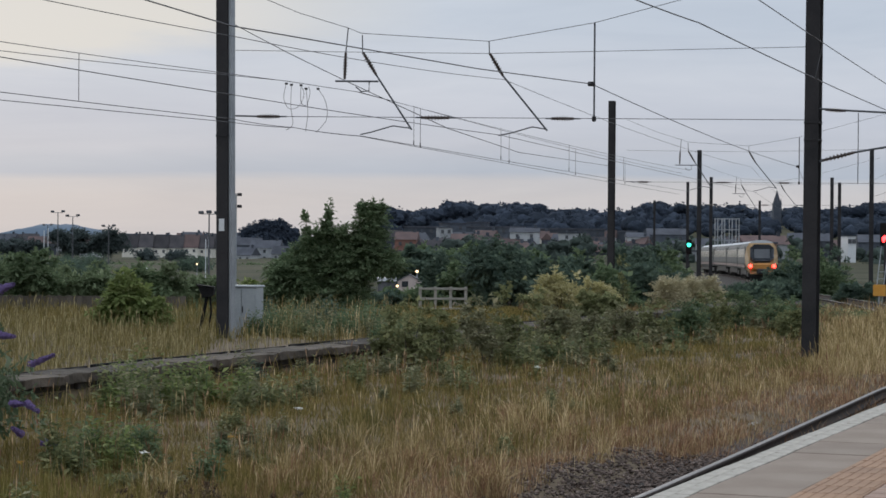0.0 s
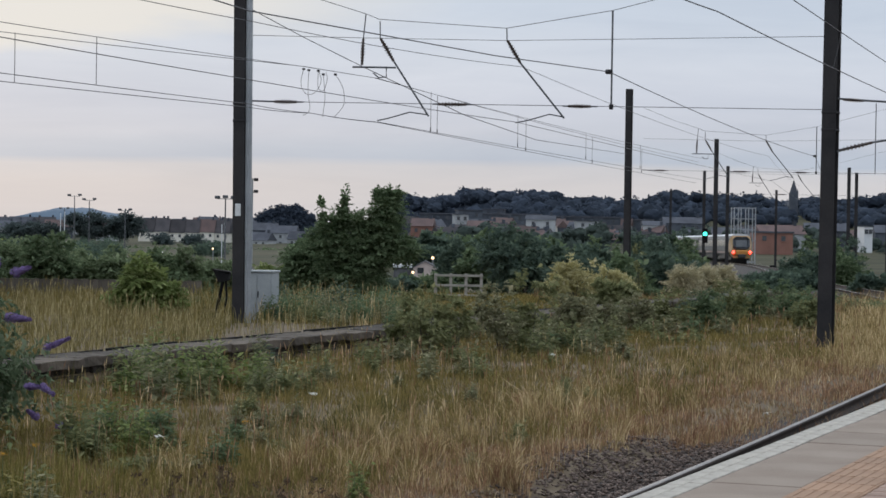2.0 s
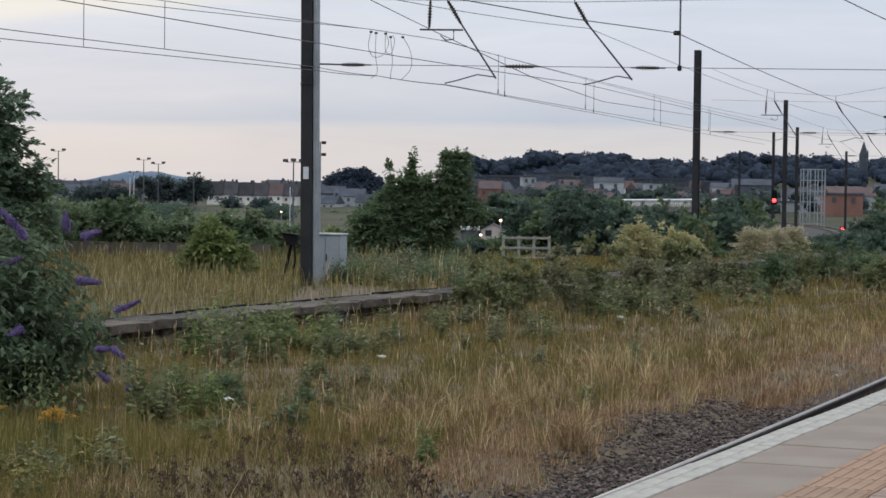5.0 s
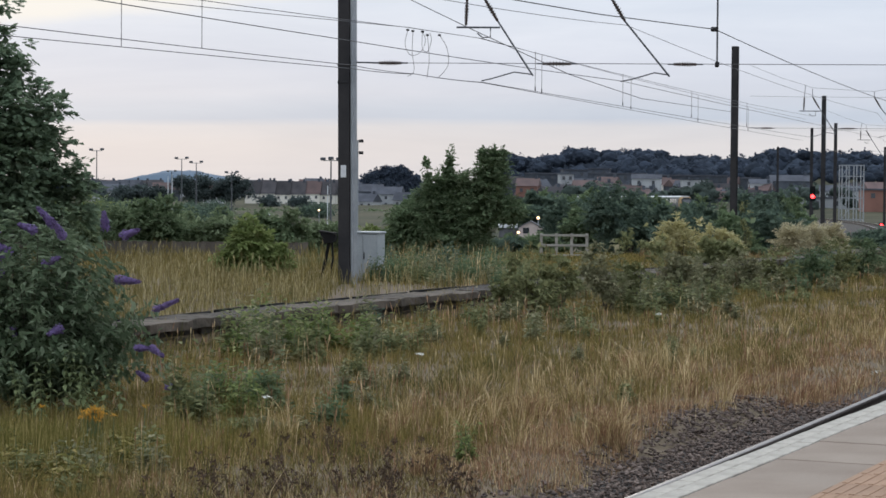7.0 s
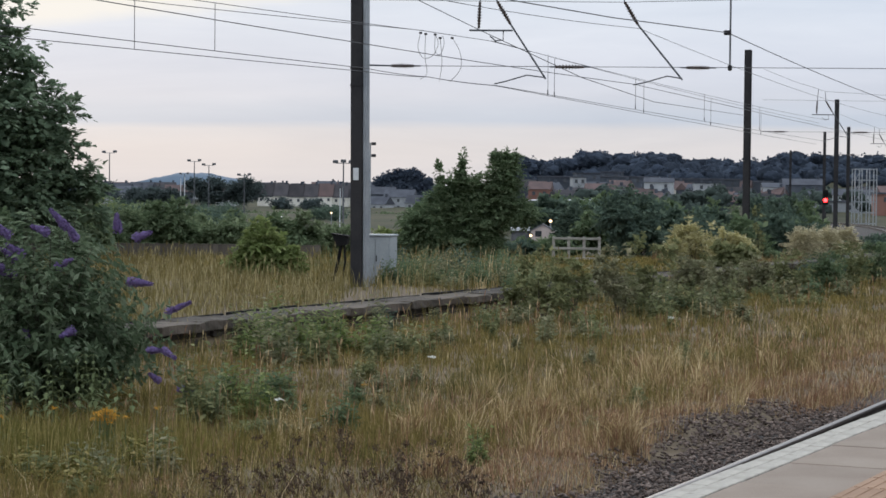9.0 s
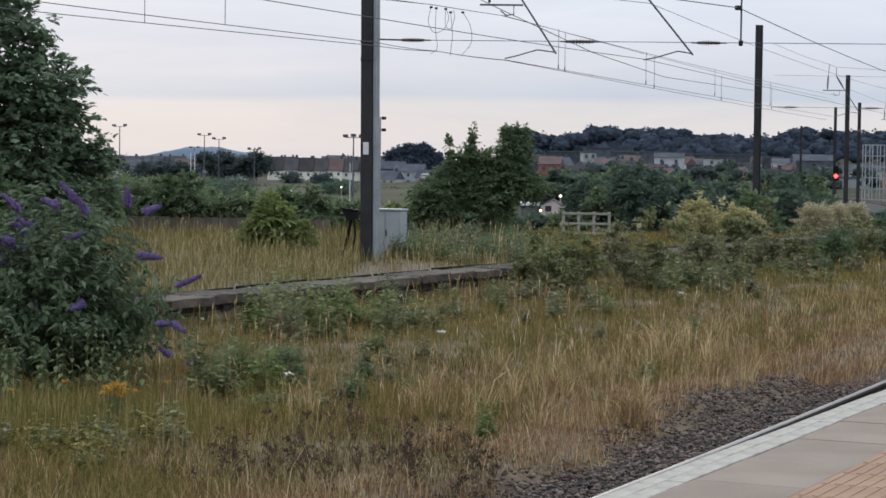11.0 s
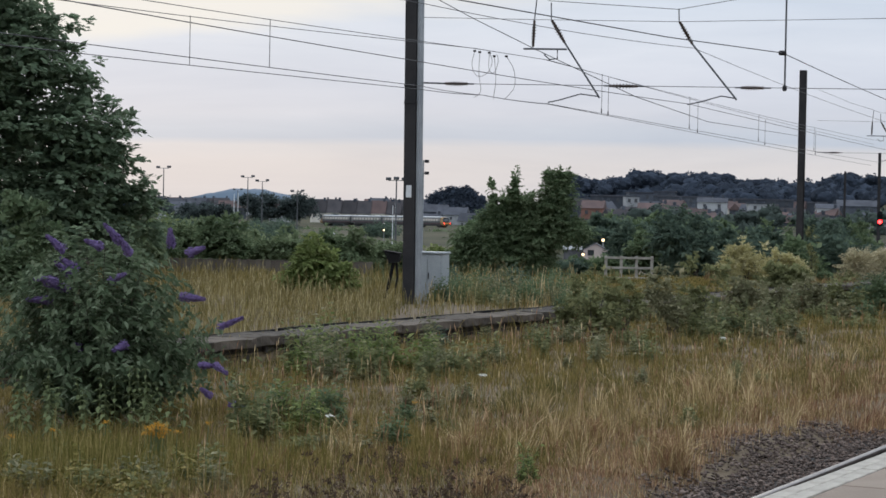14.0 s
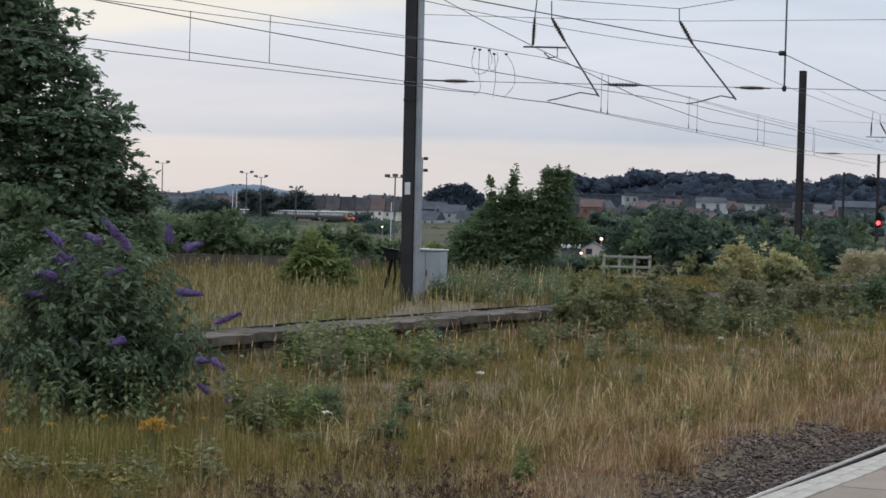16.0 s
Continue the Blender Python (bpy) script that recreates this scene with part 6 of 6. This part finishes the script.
for i, (x, y, w, h) in enumerate(((3.35, 61, 0.75, 1.35), (4.35, 62, 0.7, 1.05), (2.75, 60, 0.35, 0.85))):
    plant("pale_shrub", x, y, bushy(w, h, 190 + i), 420, 0.3, M_PALE, "pale cream-green feathery shrub gone to seed", "shrub", 90 + i, 0.02, leaf=0.085, per=20, droop=0.15, narrow=0.35, up=0.9, core=0.08)
plant("bramble", 4.2, 59.0, bushy(0.75, 0.72, 198), 260, 0.34, M_WEED, "green bramble at the foot of the pale shrub", "bush", 99, 0.02, leaf=0.12, per=16)
for i, (x, y, w, h) in enumerate(((7.75, 73, 0.55, 1.05), (8.6, 74, 0.42, 1.0), (9.35, 75, 0.42, 1.1))):
    plant("dry_reed_clump", x, y, [(0, 0, h * 0.5, w, w * 0.7, h * 0.5)], 300, 0.32, M_REED, "pale straw-coloured reed clump", "shrub", 95 + i, 0.02, leaf=0.1, per=20, droop=0.1, narrow=0.25, up=1.0, core=0.08)
plant("elder_bush", -11.8, 40, bushy(0.95, 2.2, 139), 560, 0.42, M_LEAFM, "green elder bush behind the buddleia", "bush", 138, 0.04, leaf=0.13, per=18)
for i, (x, y, w, h, mt) in enumerate(((-0.6, 39.5, 0.6, 1.45, 0), (-0.1, 40.5, 0.4, 1.15, 1), (-1.15, 40.6, 0.3, 0.8, 1), (0.8, 41.5, 0.55, 1.2, 2), (1.5, 42.8, 0.6, 1.4, 2), (2.3, 44.6, 0.5, 1.0, 2), (3.1, 47.0, 0.5, 0.8, 2), (4.2, 51.0, 0.5, 0.8, 2), (5.2, 51.8, 0.5, 1.1, 1), (6.2, 53.0, 0.6, 1.0, 0), (7.0, 55.5, 0.6, 1.2, 1), (7.9, 57.5, 0.55, 1.25, 0), (5.6, 66.5, 0.22, 1.9, 0), (9.0, 54.0, 0.6, 0.75, 1), (9.8, 57.5, 0.6, 0.85, 0), (9.4, 60.0, 0.7, 1.1, 0))):
    plant("bramble_thicket", x, y, bushy(w, h * (1.22 if 2 < i < 8 else 1.0), 400 + i, 10, 0.7, 15), int(180 * (0.6 + w)), 0.24, (M_LEAFM, M_WEED, M_HERB)[mt] if i % 4 else M_WEED, ("dark bramble thicket", "green leafy thicket", "grey-green leafy thicket")[mt] + " spilling over the old platform edge", "bush", 420 + i, 0.018, leaf=0.1, per=12, droop=0.3, core=0.03)
for i in range(16):
    y = 215 + 9 * (i % 7)
    x = (-0.066 + 0.0068 * i) * y
    plant("field_bush", x, y, bushy(3.2 + 1.2 * math.sin(i * 2.3), 2.9 + 1.0 * math.sin(i * 1.7), 250 + i, 12), 420, 1.5, M_LEAFD if i % 3 else M_LEAFM, "dark bush on the slope below the town", "bush", 270 + i, 0.08, leaf=0.5, per=14, core=0.5)
RW = random.Random(12)
SPOTS = []


def patch_of(n, x0, x1, y0, y1, w, h, mats, leaf=0.07, dense=1.0):
    for i in range(n):
        SPOTS.append((RW.uniform(x0, x1), RW.uniform(y0, y1), RW.uniform(*w), RW.uniform(*h), mats[i % len(mats)], leaf, dense))


patch_of(14, -4.75, -3.0, 28.8, 32.4, (0.2, 0.34), (0.85, 1.3), (M_LEAFG, M_WEED, M_LEAFG, M_HERB), 0.13, 0.5)
patch_of(7, -2.9, -1.2, 28.5, 33.0, (0.14, 0.24), (0.5, 0.85), (M_WEED, M_HERB), 0.11, 0.45)
patch_of(9, -1.6, 0.6, 33.0, 38.5, (0.14, 0.28), (0.45, 0.8), (M_HERB, M_WEED), 0.10, 0.45)
patch_of(16, 0.2, 3.4, 39.0, 46.0, (0.16, 0.32), (0.5, 1.05), (M_HERB, M_WEED, M_HERB, M_WEED), 0.13, 0.4)
patch_of(10, 3.4, 7.6, 47.0, 56.0, (0.2, 0.35), (0.5, 1.15), (M_WEED, M_HERB, M_LEAFM), 0.14, 0.4)
patch_of(22, -6.2, -3.4, 15.8, 19.6, (0.12, 0.26), (0.2, 0.48), (M_RAGLEAF, M_RAGLEAF, M_HERB, M_WEED), 0.085, 0.6)
patch_of(9, -3.95, -3.2, 21.4, 23.0, (0.16, 0.26), (0.65, 1.0), (M_WEED, M_LEAFM, M_LEAFG), 0.1, 0.7)
patch_of(7, -3.4, -2.6, 20.2, 21.2, (0.1, 0.18), (0.18, 0.32), (M_HERB, M_WEED), 0.08, 0.7)
patch_of(6, -5.6, -4.2, 17.6, 19.4, (0.12, 0.22), (0.25, 0.45), (M_RAGLEAF, M_HERB, M_WEED), 0.07, 0.8)
patch_of(10, 0.3, 5.2, 43.0, 50.0, (0.2, 0.4), (0.3, 0.7), (M_HERB, M_WEED, M_LEAFM), 0.13, 0.4)
patch_of(10, 6.2, 10.4, 58.0, 68.0, (0.4, 0.7), (0.5, 1.2), (M_LEAFM, M_LEAFD, M_HERB), 0.16, 0.4)
patch_of(8, 8.0, 13.5, 68.0, 82.0, (0.6, 0.9), (0.5, 0.8), (M_WEED, M_LEAFM), 0.15, 0.4)
patch_of(14, -4.0, -0.8, 46.5, 56.0, (0.2, 0.4), (0.35, 0.6), (M_HERB, M_WEED, M_LEAFM), 0.12, 0.4)
patch_of(6, -9.5, -5.5, 50.0, 57.0, (0.25, 0.45), (0.3, 0.5), (M_HERB, M_WEED), 0.11, 0.4)
patch_of(26, -3.2, 3.8, 21.5, 40.0, (0.06, 0.14), (0.25, 0.5), (M_HERB, M_WEED), 0.075, 0.8)
for i in range(18):
    q = ns(N_KERB + RW.uniform(-0.1, 0.9), 43.0 + 1.0 * i + RW.uniform(-0.3, 0.3))
    SPOTS.append((q.x, q.y, RW.uniform(0.2, 0.4), RW.uniform(0.35, 0.75), (M_HERB, M_WEED, M_LEAFM)[i % 3], 0.13, 0.5))
SPOTS += [(-3.28, 36.5, 0.2, 0.52, M_LEAFD, 0.1, 1.0), (-2.34, 21.2, 0.13, 0.6, M_LEAFM, 0.08, 1.1), (-0.87, 18.9, 0.1, 0.46, M_LEAFG, 0.06, 1.4), (-0.8, 18.6, 0.08, 0.36, M_LEAFG, 0.06, 1.2), (-2.75, 27.5, 0.16, 0.4, M_WEED, 0.08, 1.0), (1.6, 31.5, 0.12, 0.42, M_WEED, 0.06, 1.0), (0.2, 29.5, 0.1, 0.4, M_HERB, 0.06, 1.0), (-4.15, 46.6, 0.25, 0.5, M_LEAFD, 0.1, 0.8), (-2.45, 23.6, 0.13, 0.28, M_LEAFM, 0.08, 1.0)]
for i, (x, y, w, h, mt, leaf, dense) in enumerate(SPOTS):
    if x * CT - y * ST > -7.7:
        continue
    herbs("weed_clump", x, y, w, h, mt, "leafy upright weeds among the grass" if mt is not M_DOCK else "brown withered weeds among the grass", 320 + i, leaf, dense)


def buddleia():
    x0, y0 = -5.80, 23.0
    g = gz(x0, y0)
    th = thing("buddleia_bush", Matrix.Translation((x0, y0, g)), "buddleia bush with grey-green leaves and purple flower spikes", "bush")
    rng = np.random.default_rng(77)
    sv, sf, P, T, Nn, L = [], [], [], [], [], []
    long_stems = ((-0.25, 1.24, 1.26), (-0.3, 0.97, 1.33), (-0.3, 1.08, 1.05), (-0.2, 1.22, 0.88), (-0.4, 1.12, 0.58), (-0.2, 1.35, 0.54), (-0.3, 1.17, 0.81), (-0.5, 1.08, 0.99), (-0.9, 1.08, 0.81), (-1.2, 0.99, 0.9), (-2.0, 1.08, 0.81))
    for i in range(340):
        a = rng.uniform(0, 6.283)
        reach = rng.uniform(0.15, 1.2)
        hgt = rng.uniform(0.9, 2.5) * (1 - 0.25 * reach)
        reach *= 1.12 - 0.26 * max(0.0, hgt - 1.0) * (1.3 if math.cos(a) > 0 else 0.7)
        if i % 4 == 0:
            hgt, a = rng.uniform(0.4, 1.0), rng.uniform(-2.6, 0.5)
        arching = i >= 340 - len(long_stems)
        if arching:
            a, reach, hgt = long_stems[i - 340]
        b = np.array([math.cos(a) * 0.25 - 0.08, math.sin(a) * 0.2, 0])
        d = np.array([math.cos(a) * (1.0 if arching else 0.76), math.sin(a) * 0.75, 0])
        prev = None
        for k in range(15):
            t = k / 14
            p = b + d * reach * t ** 1.3 + np.array([0, 0, hgt * (t - 0.18 * t * t * t)]) * 1.1
            if prev is not None:
                w = 0.008 * (1 - 0.7 * t)
                o = len(sv)
                e = np.array([w, 0, 0])
                sv += [prev - e, prev + e, p + e, p - e]
                sf.append((o, o + 1, o + 2, o + 3))
                if k > (8 if arching and k % 2 else 3):
                    ax = unit(p - prev)
                    for s in range(7):
                        q = unit(np.cross(ax, rng.normal(size=3)) + ax * 0.4 - np.array([0, 0, 0.15]))
                        P.append(p + rng.normal(0, 0.03, 3))
                        T.append(q)
                        Nn.append(unit(np.array([0, -0.2, 1.0]) + rng.normal(0, 0.6, 3)))
                        L.append(rng.uniform(0.065, 0.135))
            prev = p
    P, T, Nn, L = np.array(P), np.array(T), np.array(Nn), np.array(L)
    Nn = unit(Nn - T * (Nn * T).sum(1, keepdims=True))
    v, f = leaf_quads(P, T, Nn, L, L * 0.42, 0.3)
    part("foliage", mesh_np("foliage", v, f), M_BUDD, th, "narrow grey-green leaves")
    part("stem", mesh_np("stems", np.array(sv), sf), M_BARK, th, "thin arching stems")
    spikes = [(-0.25, 2.0, -0.7, 0.9), (0.12, 2.04, -1, 0.6), (0.35, 2.09, -0.5, 0.9), (0.45, 1.97, -0.2, 0.6), (0.88, 2.07, 0.0, 1), (1.09, 2.0, 1, 0.5), (-0.22, 1.72, -0.7, 0.9), (-0.3, 1.68, -1, 0.1), (-0.24, 1.58, -1, 0.3), (-0.42, 1.46, -1, 0), (-0.12, 1.8, -0.8, 0.8), (0.22, 1.68, 0.6, 0.4), (0.98, 1.53, 1, -0.1), (1.45, 1.22, 1, 0.6), (-0.13, 0.98, 0.1, -0.2), (0.43, 1.01, -0.1, -0.1), (1.22, 0.8, 1, 0), (1.42, 0.82, 0.6, -0.5), (1.33, 0.46, -0.4, 0.5), (1.58, 0.41, 1, -0.1)]
    for i, (x, z, dx, dz) in enumerate(spikes):
        part("flower_spike", flower_spike((x, -0.45 - 0.3 * rng.random(), z - 0.1), (dx, -0.3, dz * 0.7), rng.uniform(0.2, 0.31) * (1.3 if x == 1.45 else 0.7 if x > 1.1 else 1.0), 0.058 if x < 1.1 else 0.042, 300 + i), M_PURPLE, th, "purple flower spike")


def small_flowers():
    """White umbels and yellow heads on thin stalks."""
    rng = np.random.default_rng(9)
    for nm, mt, lab, spots, r in (
        ("yarrow", M_PETAL, "white flat-topped wild flower on a thin stalk", ((-1.71, 24.9, 0.47), (1.49, 33.78, 0.47), (-2.92, 20.64, 0.37), (4.25, 29.2, 0.1)), 0.024),
        ("ragwort", M_YELLOW, "yellow ragwort with clustered flower heads", tuple((-4.30 + rng.normal(0, 0.07), 19.2 + rng.normal(0, 0.1), 0.37 + rng.normal(0, 0.03)) for _ in range(30)) + ((-3.36, 23.08, 0.37), (-2.26, 22.5, 0.37), (-5.46, 18.4, 0.36), (-4.0, 20.0, 0.36), (-4.9, 19.6, 0.4), (-5.3, 19.2, 0.35)), 0.02),
    ):
        for j, (x, y, h) in enumerate(spots):
            g = gz(x, y)
            th = thing(nm, Matrix.Translation((x, y, g)), lab, "flower", nm + " flowers")
            part("stalk", tube(bmesh.new(), (0, 0, -0.02), (0.01, 0, h), 0.004, 0.003, 5), M_LEAFM, th)
            n = 26
            q = rng.normal(0, r, (n, 3)) * (1, 1, 0.35) + (0.01, 0, h)
            nr = unit(np.array((0, -0.5, 1.0)) + rng.normal(0, 0.3, (n, 3)))
            t = unit(np.cross(nr, rng.normal(size=(n, 3))))
            v, f = leaf_quads(q, t, nr, np.full(n, r * 0.8), np.full(n, r * 0.7))
            tagged(part("flower_head", mesh_np("head", v, f), mt, th), kind="stuff")


def docks():
    """Dead brown dock stems near the rail."""
    rng = np.random.default_rng(19)
    for j in range(50):
        x, y = rng.uniform(-3.2, -0.7), rng.uniform(15.4, 17.6) if j % 6 else rng.uniform(17.6, 19.5)
        h = rng.uniform(0.16, 0.36)
        th = thing("dead_dock", Matrix.Translation((x, y, gz(x, y))), "dead brown dock plant with seedy stems", "weeds", "dead docks")
        part("stem", limbs((0, 0, 0), [(rng.normal(0, 0.08), rng.normal(0, 0.05), h * rng.uniform(0.6, 1)) for _ in range(4)], 0.006, j), M_DOCK, th)
        bl = [(rng.normal(0, 0.06), rng.normal(0, 0.04), h * k, 0.016, 0.016, 0.035) for k in (0.4, 0.6, 0.8, 0.95)]
        tagged(part("seed_plume", leaf_cloud(bl, 64, 0.028, j, per=8, spread=0.45), M_DOCK, th), kind="stuff")


def nettles():
    """Tall stems with pairs of drooping toothed leaves."""
    rng = np.random.default_rng(53)
    for j in range(26):
        x, y = ((-5.86, 21.3), (-5.08, 21.9), (-5.45, 21.5), (-6.25, 21.2), (-4.75, 21.6))[j % 5]
        x, y = x + rng.normal(0, 0.12), y + rng.normal(0, 0.15)
        h = rng.uniform(0.45, 0.78)
        th = thing("nettle", Matrix.Translation((x, y, gz(x, y) - 0.01)), "tall nettle with pale pairs of drooping leaves", "weeds", "nettles")
        top = np.array((rng.normal(0, 0.06), rng.normal(0, 0.05), h))
        part("stem", tube(bmesh.new(), (0, 0, 0), top, 0.005, 0.003, 5), M_NETTLE, th)
        P, T = [], []
        for k in range(9):
            f = 0.25 + 0.75 * k / 8
            a = k * 1.571 + rng.normal(0, 0.25)
            for b in (0, math.pi):
                P.append(top * f)
                T.append((math.cos(a + b), math.sin(a + b), rng.uniform(-0.45, 0.1)))
        P, T = np.array(P), unit(np.array(T))
        nr = unit(np.array((0, 0, 1.0)) + rng.normal(0, 0.15, T.shape))
        nr = unit(nr - T * (nr * T).sum(1, keepdims=True))
        L = np.repeat(np.linspace(0.13, 0.06, 9), 2)
        v, f = leaf_quads(P, T, nr, L, L * 0.5, 0.35)
        tagged(part("foliage", mesh_np("nettle_leaves", v, f), M_NETTLE, th), kind="stuff")


for i, (x, y, w, h, mt, leaf, dense) in enumerate(((-3.9, 46.6, 0.5, 0.85, M_LEAFM, 0.1, 1.1), (-3.3, 46.0, 0.45, 0.75, M_WEED, 0.1, 1.0), (-2.9, 47.5, 0.6, 0.95, M_HERB, 0.11, 1.1), (-2.3, 46.3, 0.45, 0.72, M_LEAFM, 0.1, 1.0), (-2.0, 48.0, 0.6, 0.92, M_LEAFM, 0.11, 1.1), (-1.5, 46.6, 0.45, 0.7, M_HERB, 0.1, 1.0), (-1.2, 45.0, 0.4, 0.7, M_LEAFM, 0.1, 1.0), (-3.6, 49.3, 0.6, 0.95, M_LEAFM, 0.11, 1.1), (-4.3, 48.2, 0.5, 0.75, M_LEAFM, 0.1, 1.0), (-0.9, 47.5, 0.5, 0.75, M_WEED, 0.1, 1.0), (-2.6, 44.9, 0.3, 0.5, M_HERB, 0.09, 0.7), (-3.0, 51.5, 0.7, 0.9, M_LEAFD, 0.12, 1.1), (-1.7, 51.0, 0.7, 0.85, M_LEAFM, 0.12, 1.1), (-4.4, 51.5, 0.6, 0.9, M_LEAFD, 0.12, 1.1))):
    herbs("bank_weed_clump", x, y, w, h, mt, "tall grey-green weeds among grass on the old platform", 360 + i, leaf, dense)
buddleia()
nettles()
small_flowers()
docks()
build_grass()
for i, (x, y, h, n) in enumerate(((0.47, 20.3, 0.46, 170), (-0.35, 22.3, 0.4, 90), (-1.6, 20.6, 0.38, 80), (1.5, 25.2, 0.36, 80), (0.9, 28.5, 0.4, 80), (-1.2, 18.0, 0.36, 90), (2.7, 30.0, 0.36, 70))):
    brown_tussock(x, y, h, n, 600 + i)


# ---- the train ----
BODY = [(-1.2, 0.95), (1.2, 0.95), (1.36, 1.5), (1.36, 2.2), (1.24, 2.85), (1.0, 3.2), (-1.0, 3.2), (-1.24, 2.85), (-1.36, 2.2), (-1.36, 1.5)]
ROOF = [(-1.01, 3.2), (1.01, 3.2), (0.75, 3.36), (0.3, 3.44), (-0.3, 3.44), (-0.75, 3.36)]


def loft(a, ya, b, yb):
    bm = bmesh.new()
    u, w = [bm.verts.new((x, ya, z)) for x, z in a], [bm.verts.new((x, yb + dy, z)) for x, z, dy in b]
    bm.faces.new(u)
    bm.faces.new(w[::-1])
    for i in range(len(a)):
        j = (i + 1) % len(a)
        bm.faces.new((u[i], w[i], w[j], u[j]))
    return bm


def train_car(end=0):
    """A 23 m coach; its origin is at rail level at its middle. end: -1 cab at the rear, 1 cab at the front."""
    lab = {0: "silver-grey intercity coach with a row of windows", -1: "silver-grey driving coach, orange cab end with red tail lights", 1: "silver-grey driving coach at the head of the train"}[end]
    th = thing("train_coach", Matrix(), lab, "train", "coaches of the train")
    y0, y1 = (-9.6 if end < 0 else -11.4), (9.6 if end > 0 else 11.4)
    part("body", prism(BODY, y0, y1), M_TRAIN, th)
    part("roof", prism(ROOF, y0 + 0.1, y1 - 0.1), M_TROOF, th, "pale roof")
    part("underframe", boxed((0, 0, 0.72), (2.3, 15.0, 0.5), 0.05), M_TDARK, th)
    for s in (-1, 1):
        part("stripe", boxed((s * 1.362, (y0 + y1) / 2, 1.25), (0.02, y1 - y0, 0.22)), M_TRED, th)
        k = 9
        for i in range(k):
            y = y0 + 2.6 + i * (y1 - y0 - 5.2) / (k - 1)
            part("window", boxed((s * 1.335, y, 2.35), (0.06, 1.35, 0.72), 0.02), M_TGLASS, th)
        for y in (y0 + 0.9, y1 - 0.9):
            d = part("door", boxed((s * 1.34, y, 2.0), (0.05, 0.85, 1.9), 0.01), M_TRAIN, th)
            part("window", boxed((s * 1.36, y, 2.4), (0.03, 0.4, 0.7)), M_TGLASS, d)
    for y in (-8.0, 8.0):
        b = part("bogie", boxed((0, y, 0.55), (2.2, 3.4, 0.4), 0.05), M_TDARK, th)
        for dy in (-1.25, 1.25):
            part("wheelset", tube(bmesh.new(), (-0.8, y + dy, 0.42), (0.8, y + dy, 0.42), 0.42, seg=14), M_TDARK, b)
    if end == 0 or end > 0:
        part("gangway", boxed((0, y0 - 0.25, 2.0), (1.3, 0.5, 2.1)), M_TDARK, th)
    if end:
        e = y1 if end > 0 else y0
        tip = [(x * (0.80 if z < 2.4 else 0.66), 0.6 + (z - 0.95) * 0.93, end * (0.5 if z < 2 else -0.1 - 0.6 * (z - 2))) for x, z in BODY]
        nose = part("nose", loft(BODY, e, tip, e + end * 1.55), M_TNOSE, th, "orange-yellow rounded cab end")
        tilt = Euler((radians(end * 29), 0, 0)).to_matrix().to_4x4()
        part("windscreen", boxed((0, e + end * 1.30, 2.28), (1.95, 0.16, 1.55), 0.34, tilt), M_SCREEN, nose, "raked dark windscreen")
        part("lower_panel", boxed((0, e + end * 1.93, 1.22), (1.9, 0.32, 0.62), 0.12), M_TORANGE, nose, "bright orange lower nose panel")
        part("coupler_cover", boxed((0, e + end * 2.1, 0.85), (0.9, 0.35, 0.45), 0.08), M_TDARK, nose)
        for s in (-1, 1):
            bm = bmesh.new()
            bmesh.ops.create_uvsphere(bm, u_segments=12, v_segments=8, radius=0.16, matrix=Matrix.Translation((s * 0.95, e + end * 2.05, 1.28)))
            part("tail_lamp" if end < 0 else "head_lamp", bm, M_LTAIL if end < 0 else M_SCREEN, nose)
            # Two plates added per lamp to block its glow from the side.
            part("lamp_hood", boxed((s * 0.72, e + end * 2.2, 1.32), (0.04, 0.56, 0.42), 0.01), M_TNOSE, nose)
            part("lamp_hood", boxed((s * 1.17, e + end * 2.22, 1.32), (0.05, 0.6, 0.42), 0.01), M_TNOSE, nose)
    return th


REAR = train_car(-1)
MIDDLE = train_car(0)
MIDDLE2 = copy_thing(MIDDLE, Matrix())
FRONT = train_car(1)


def motions():
    times = [i * 0.5 for i in range(33)]
    for car, ahead in ((REAR, 11.7), (MIDDLE, 35.4), (MIDDLE2, 59.1), (FRONT, 82.8)):
        rows = []
        for t in times:
            d = TRAIN_0 + TRAIN_V * t + 0.5 * TRAIN_A * t * t + ahead
            a, b = on_path(d - 8), on_path(d + 8)
            f = b - a
            rows.append((t, Matrix.Translation((a + b) / 2) @ pose(0, 0, 0, math.degrees(math.asin(f.z / f.length)), 0, math.degrees(math.atan2(-f.x, f.y)))))
        walk(car, rows)
    red, green = pose(0, -0.14, SIG_H - 0.35), pose(0, -0.14, SIG_H + 0.05)
    walk(SHUTTER, [(0, red), (1.5, red), (2.9, red), (2.98, green), (5.0, green), (16, green)])
    shut, clear = pose(0, -0.16, LOW_H), pose(0, -0.16, LOW_H - 0.4)
    walk(BLIND, [(0, shut), (2.0, shut), (3.2, shut), (3.4, clear), (6.0, clear), (16, clear)])


TRAIN_0, TRAIN_V, TRAIN_A = 0.0, 35.0, 0.06
motions()
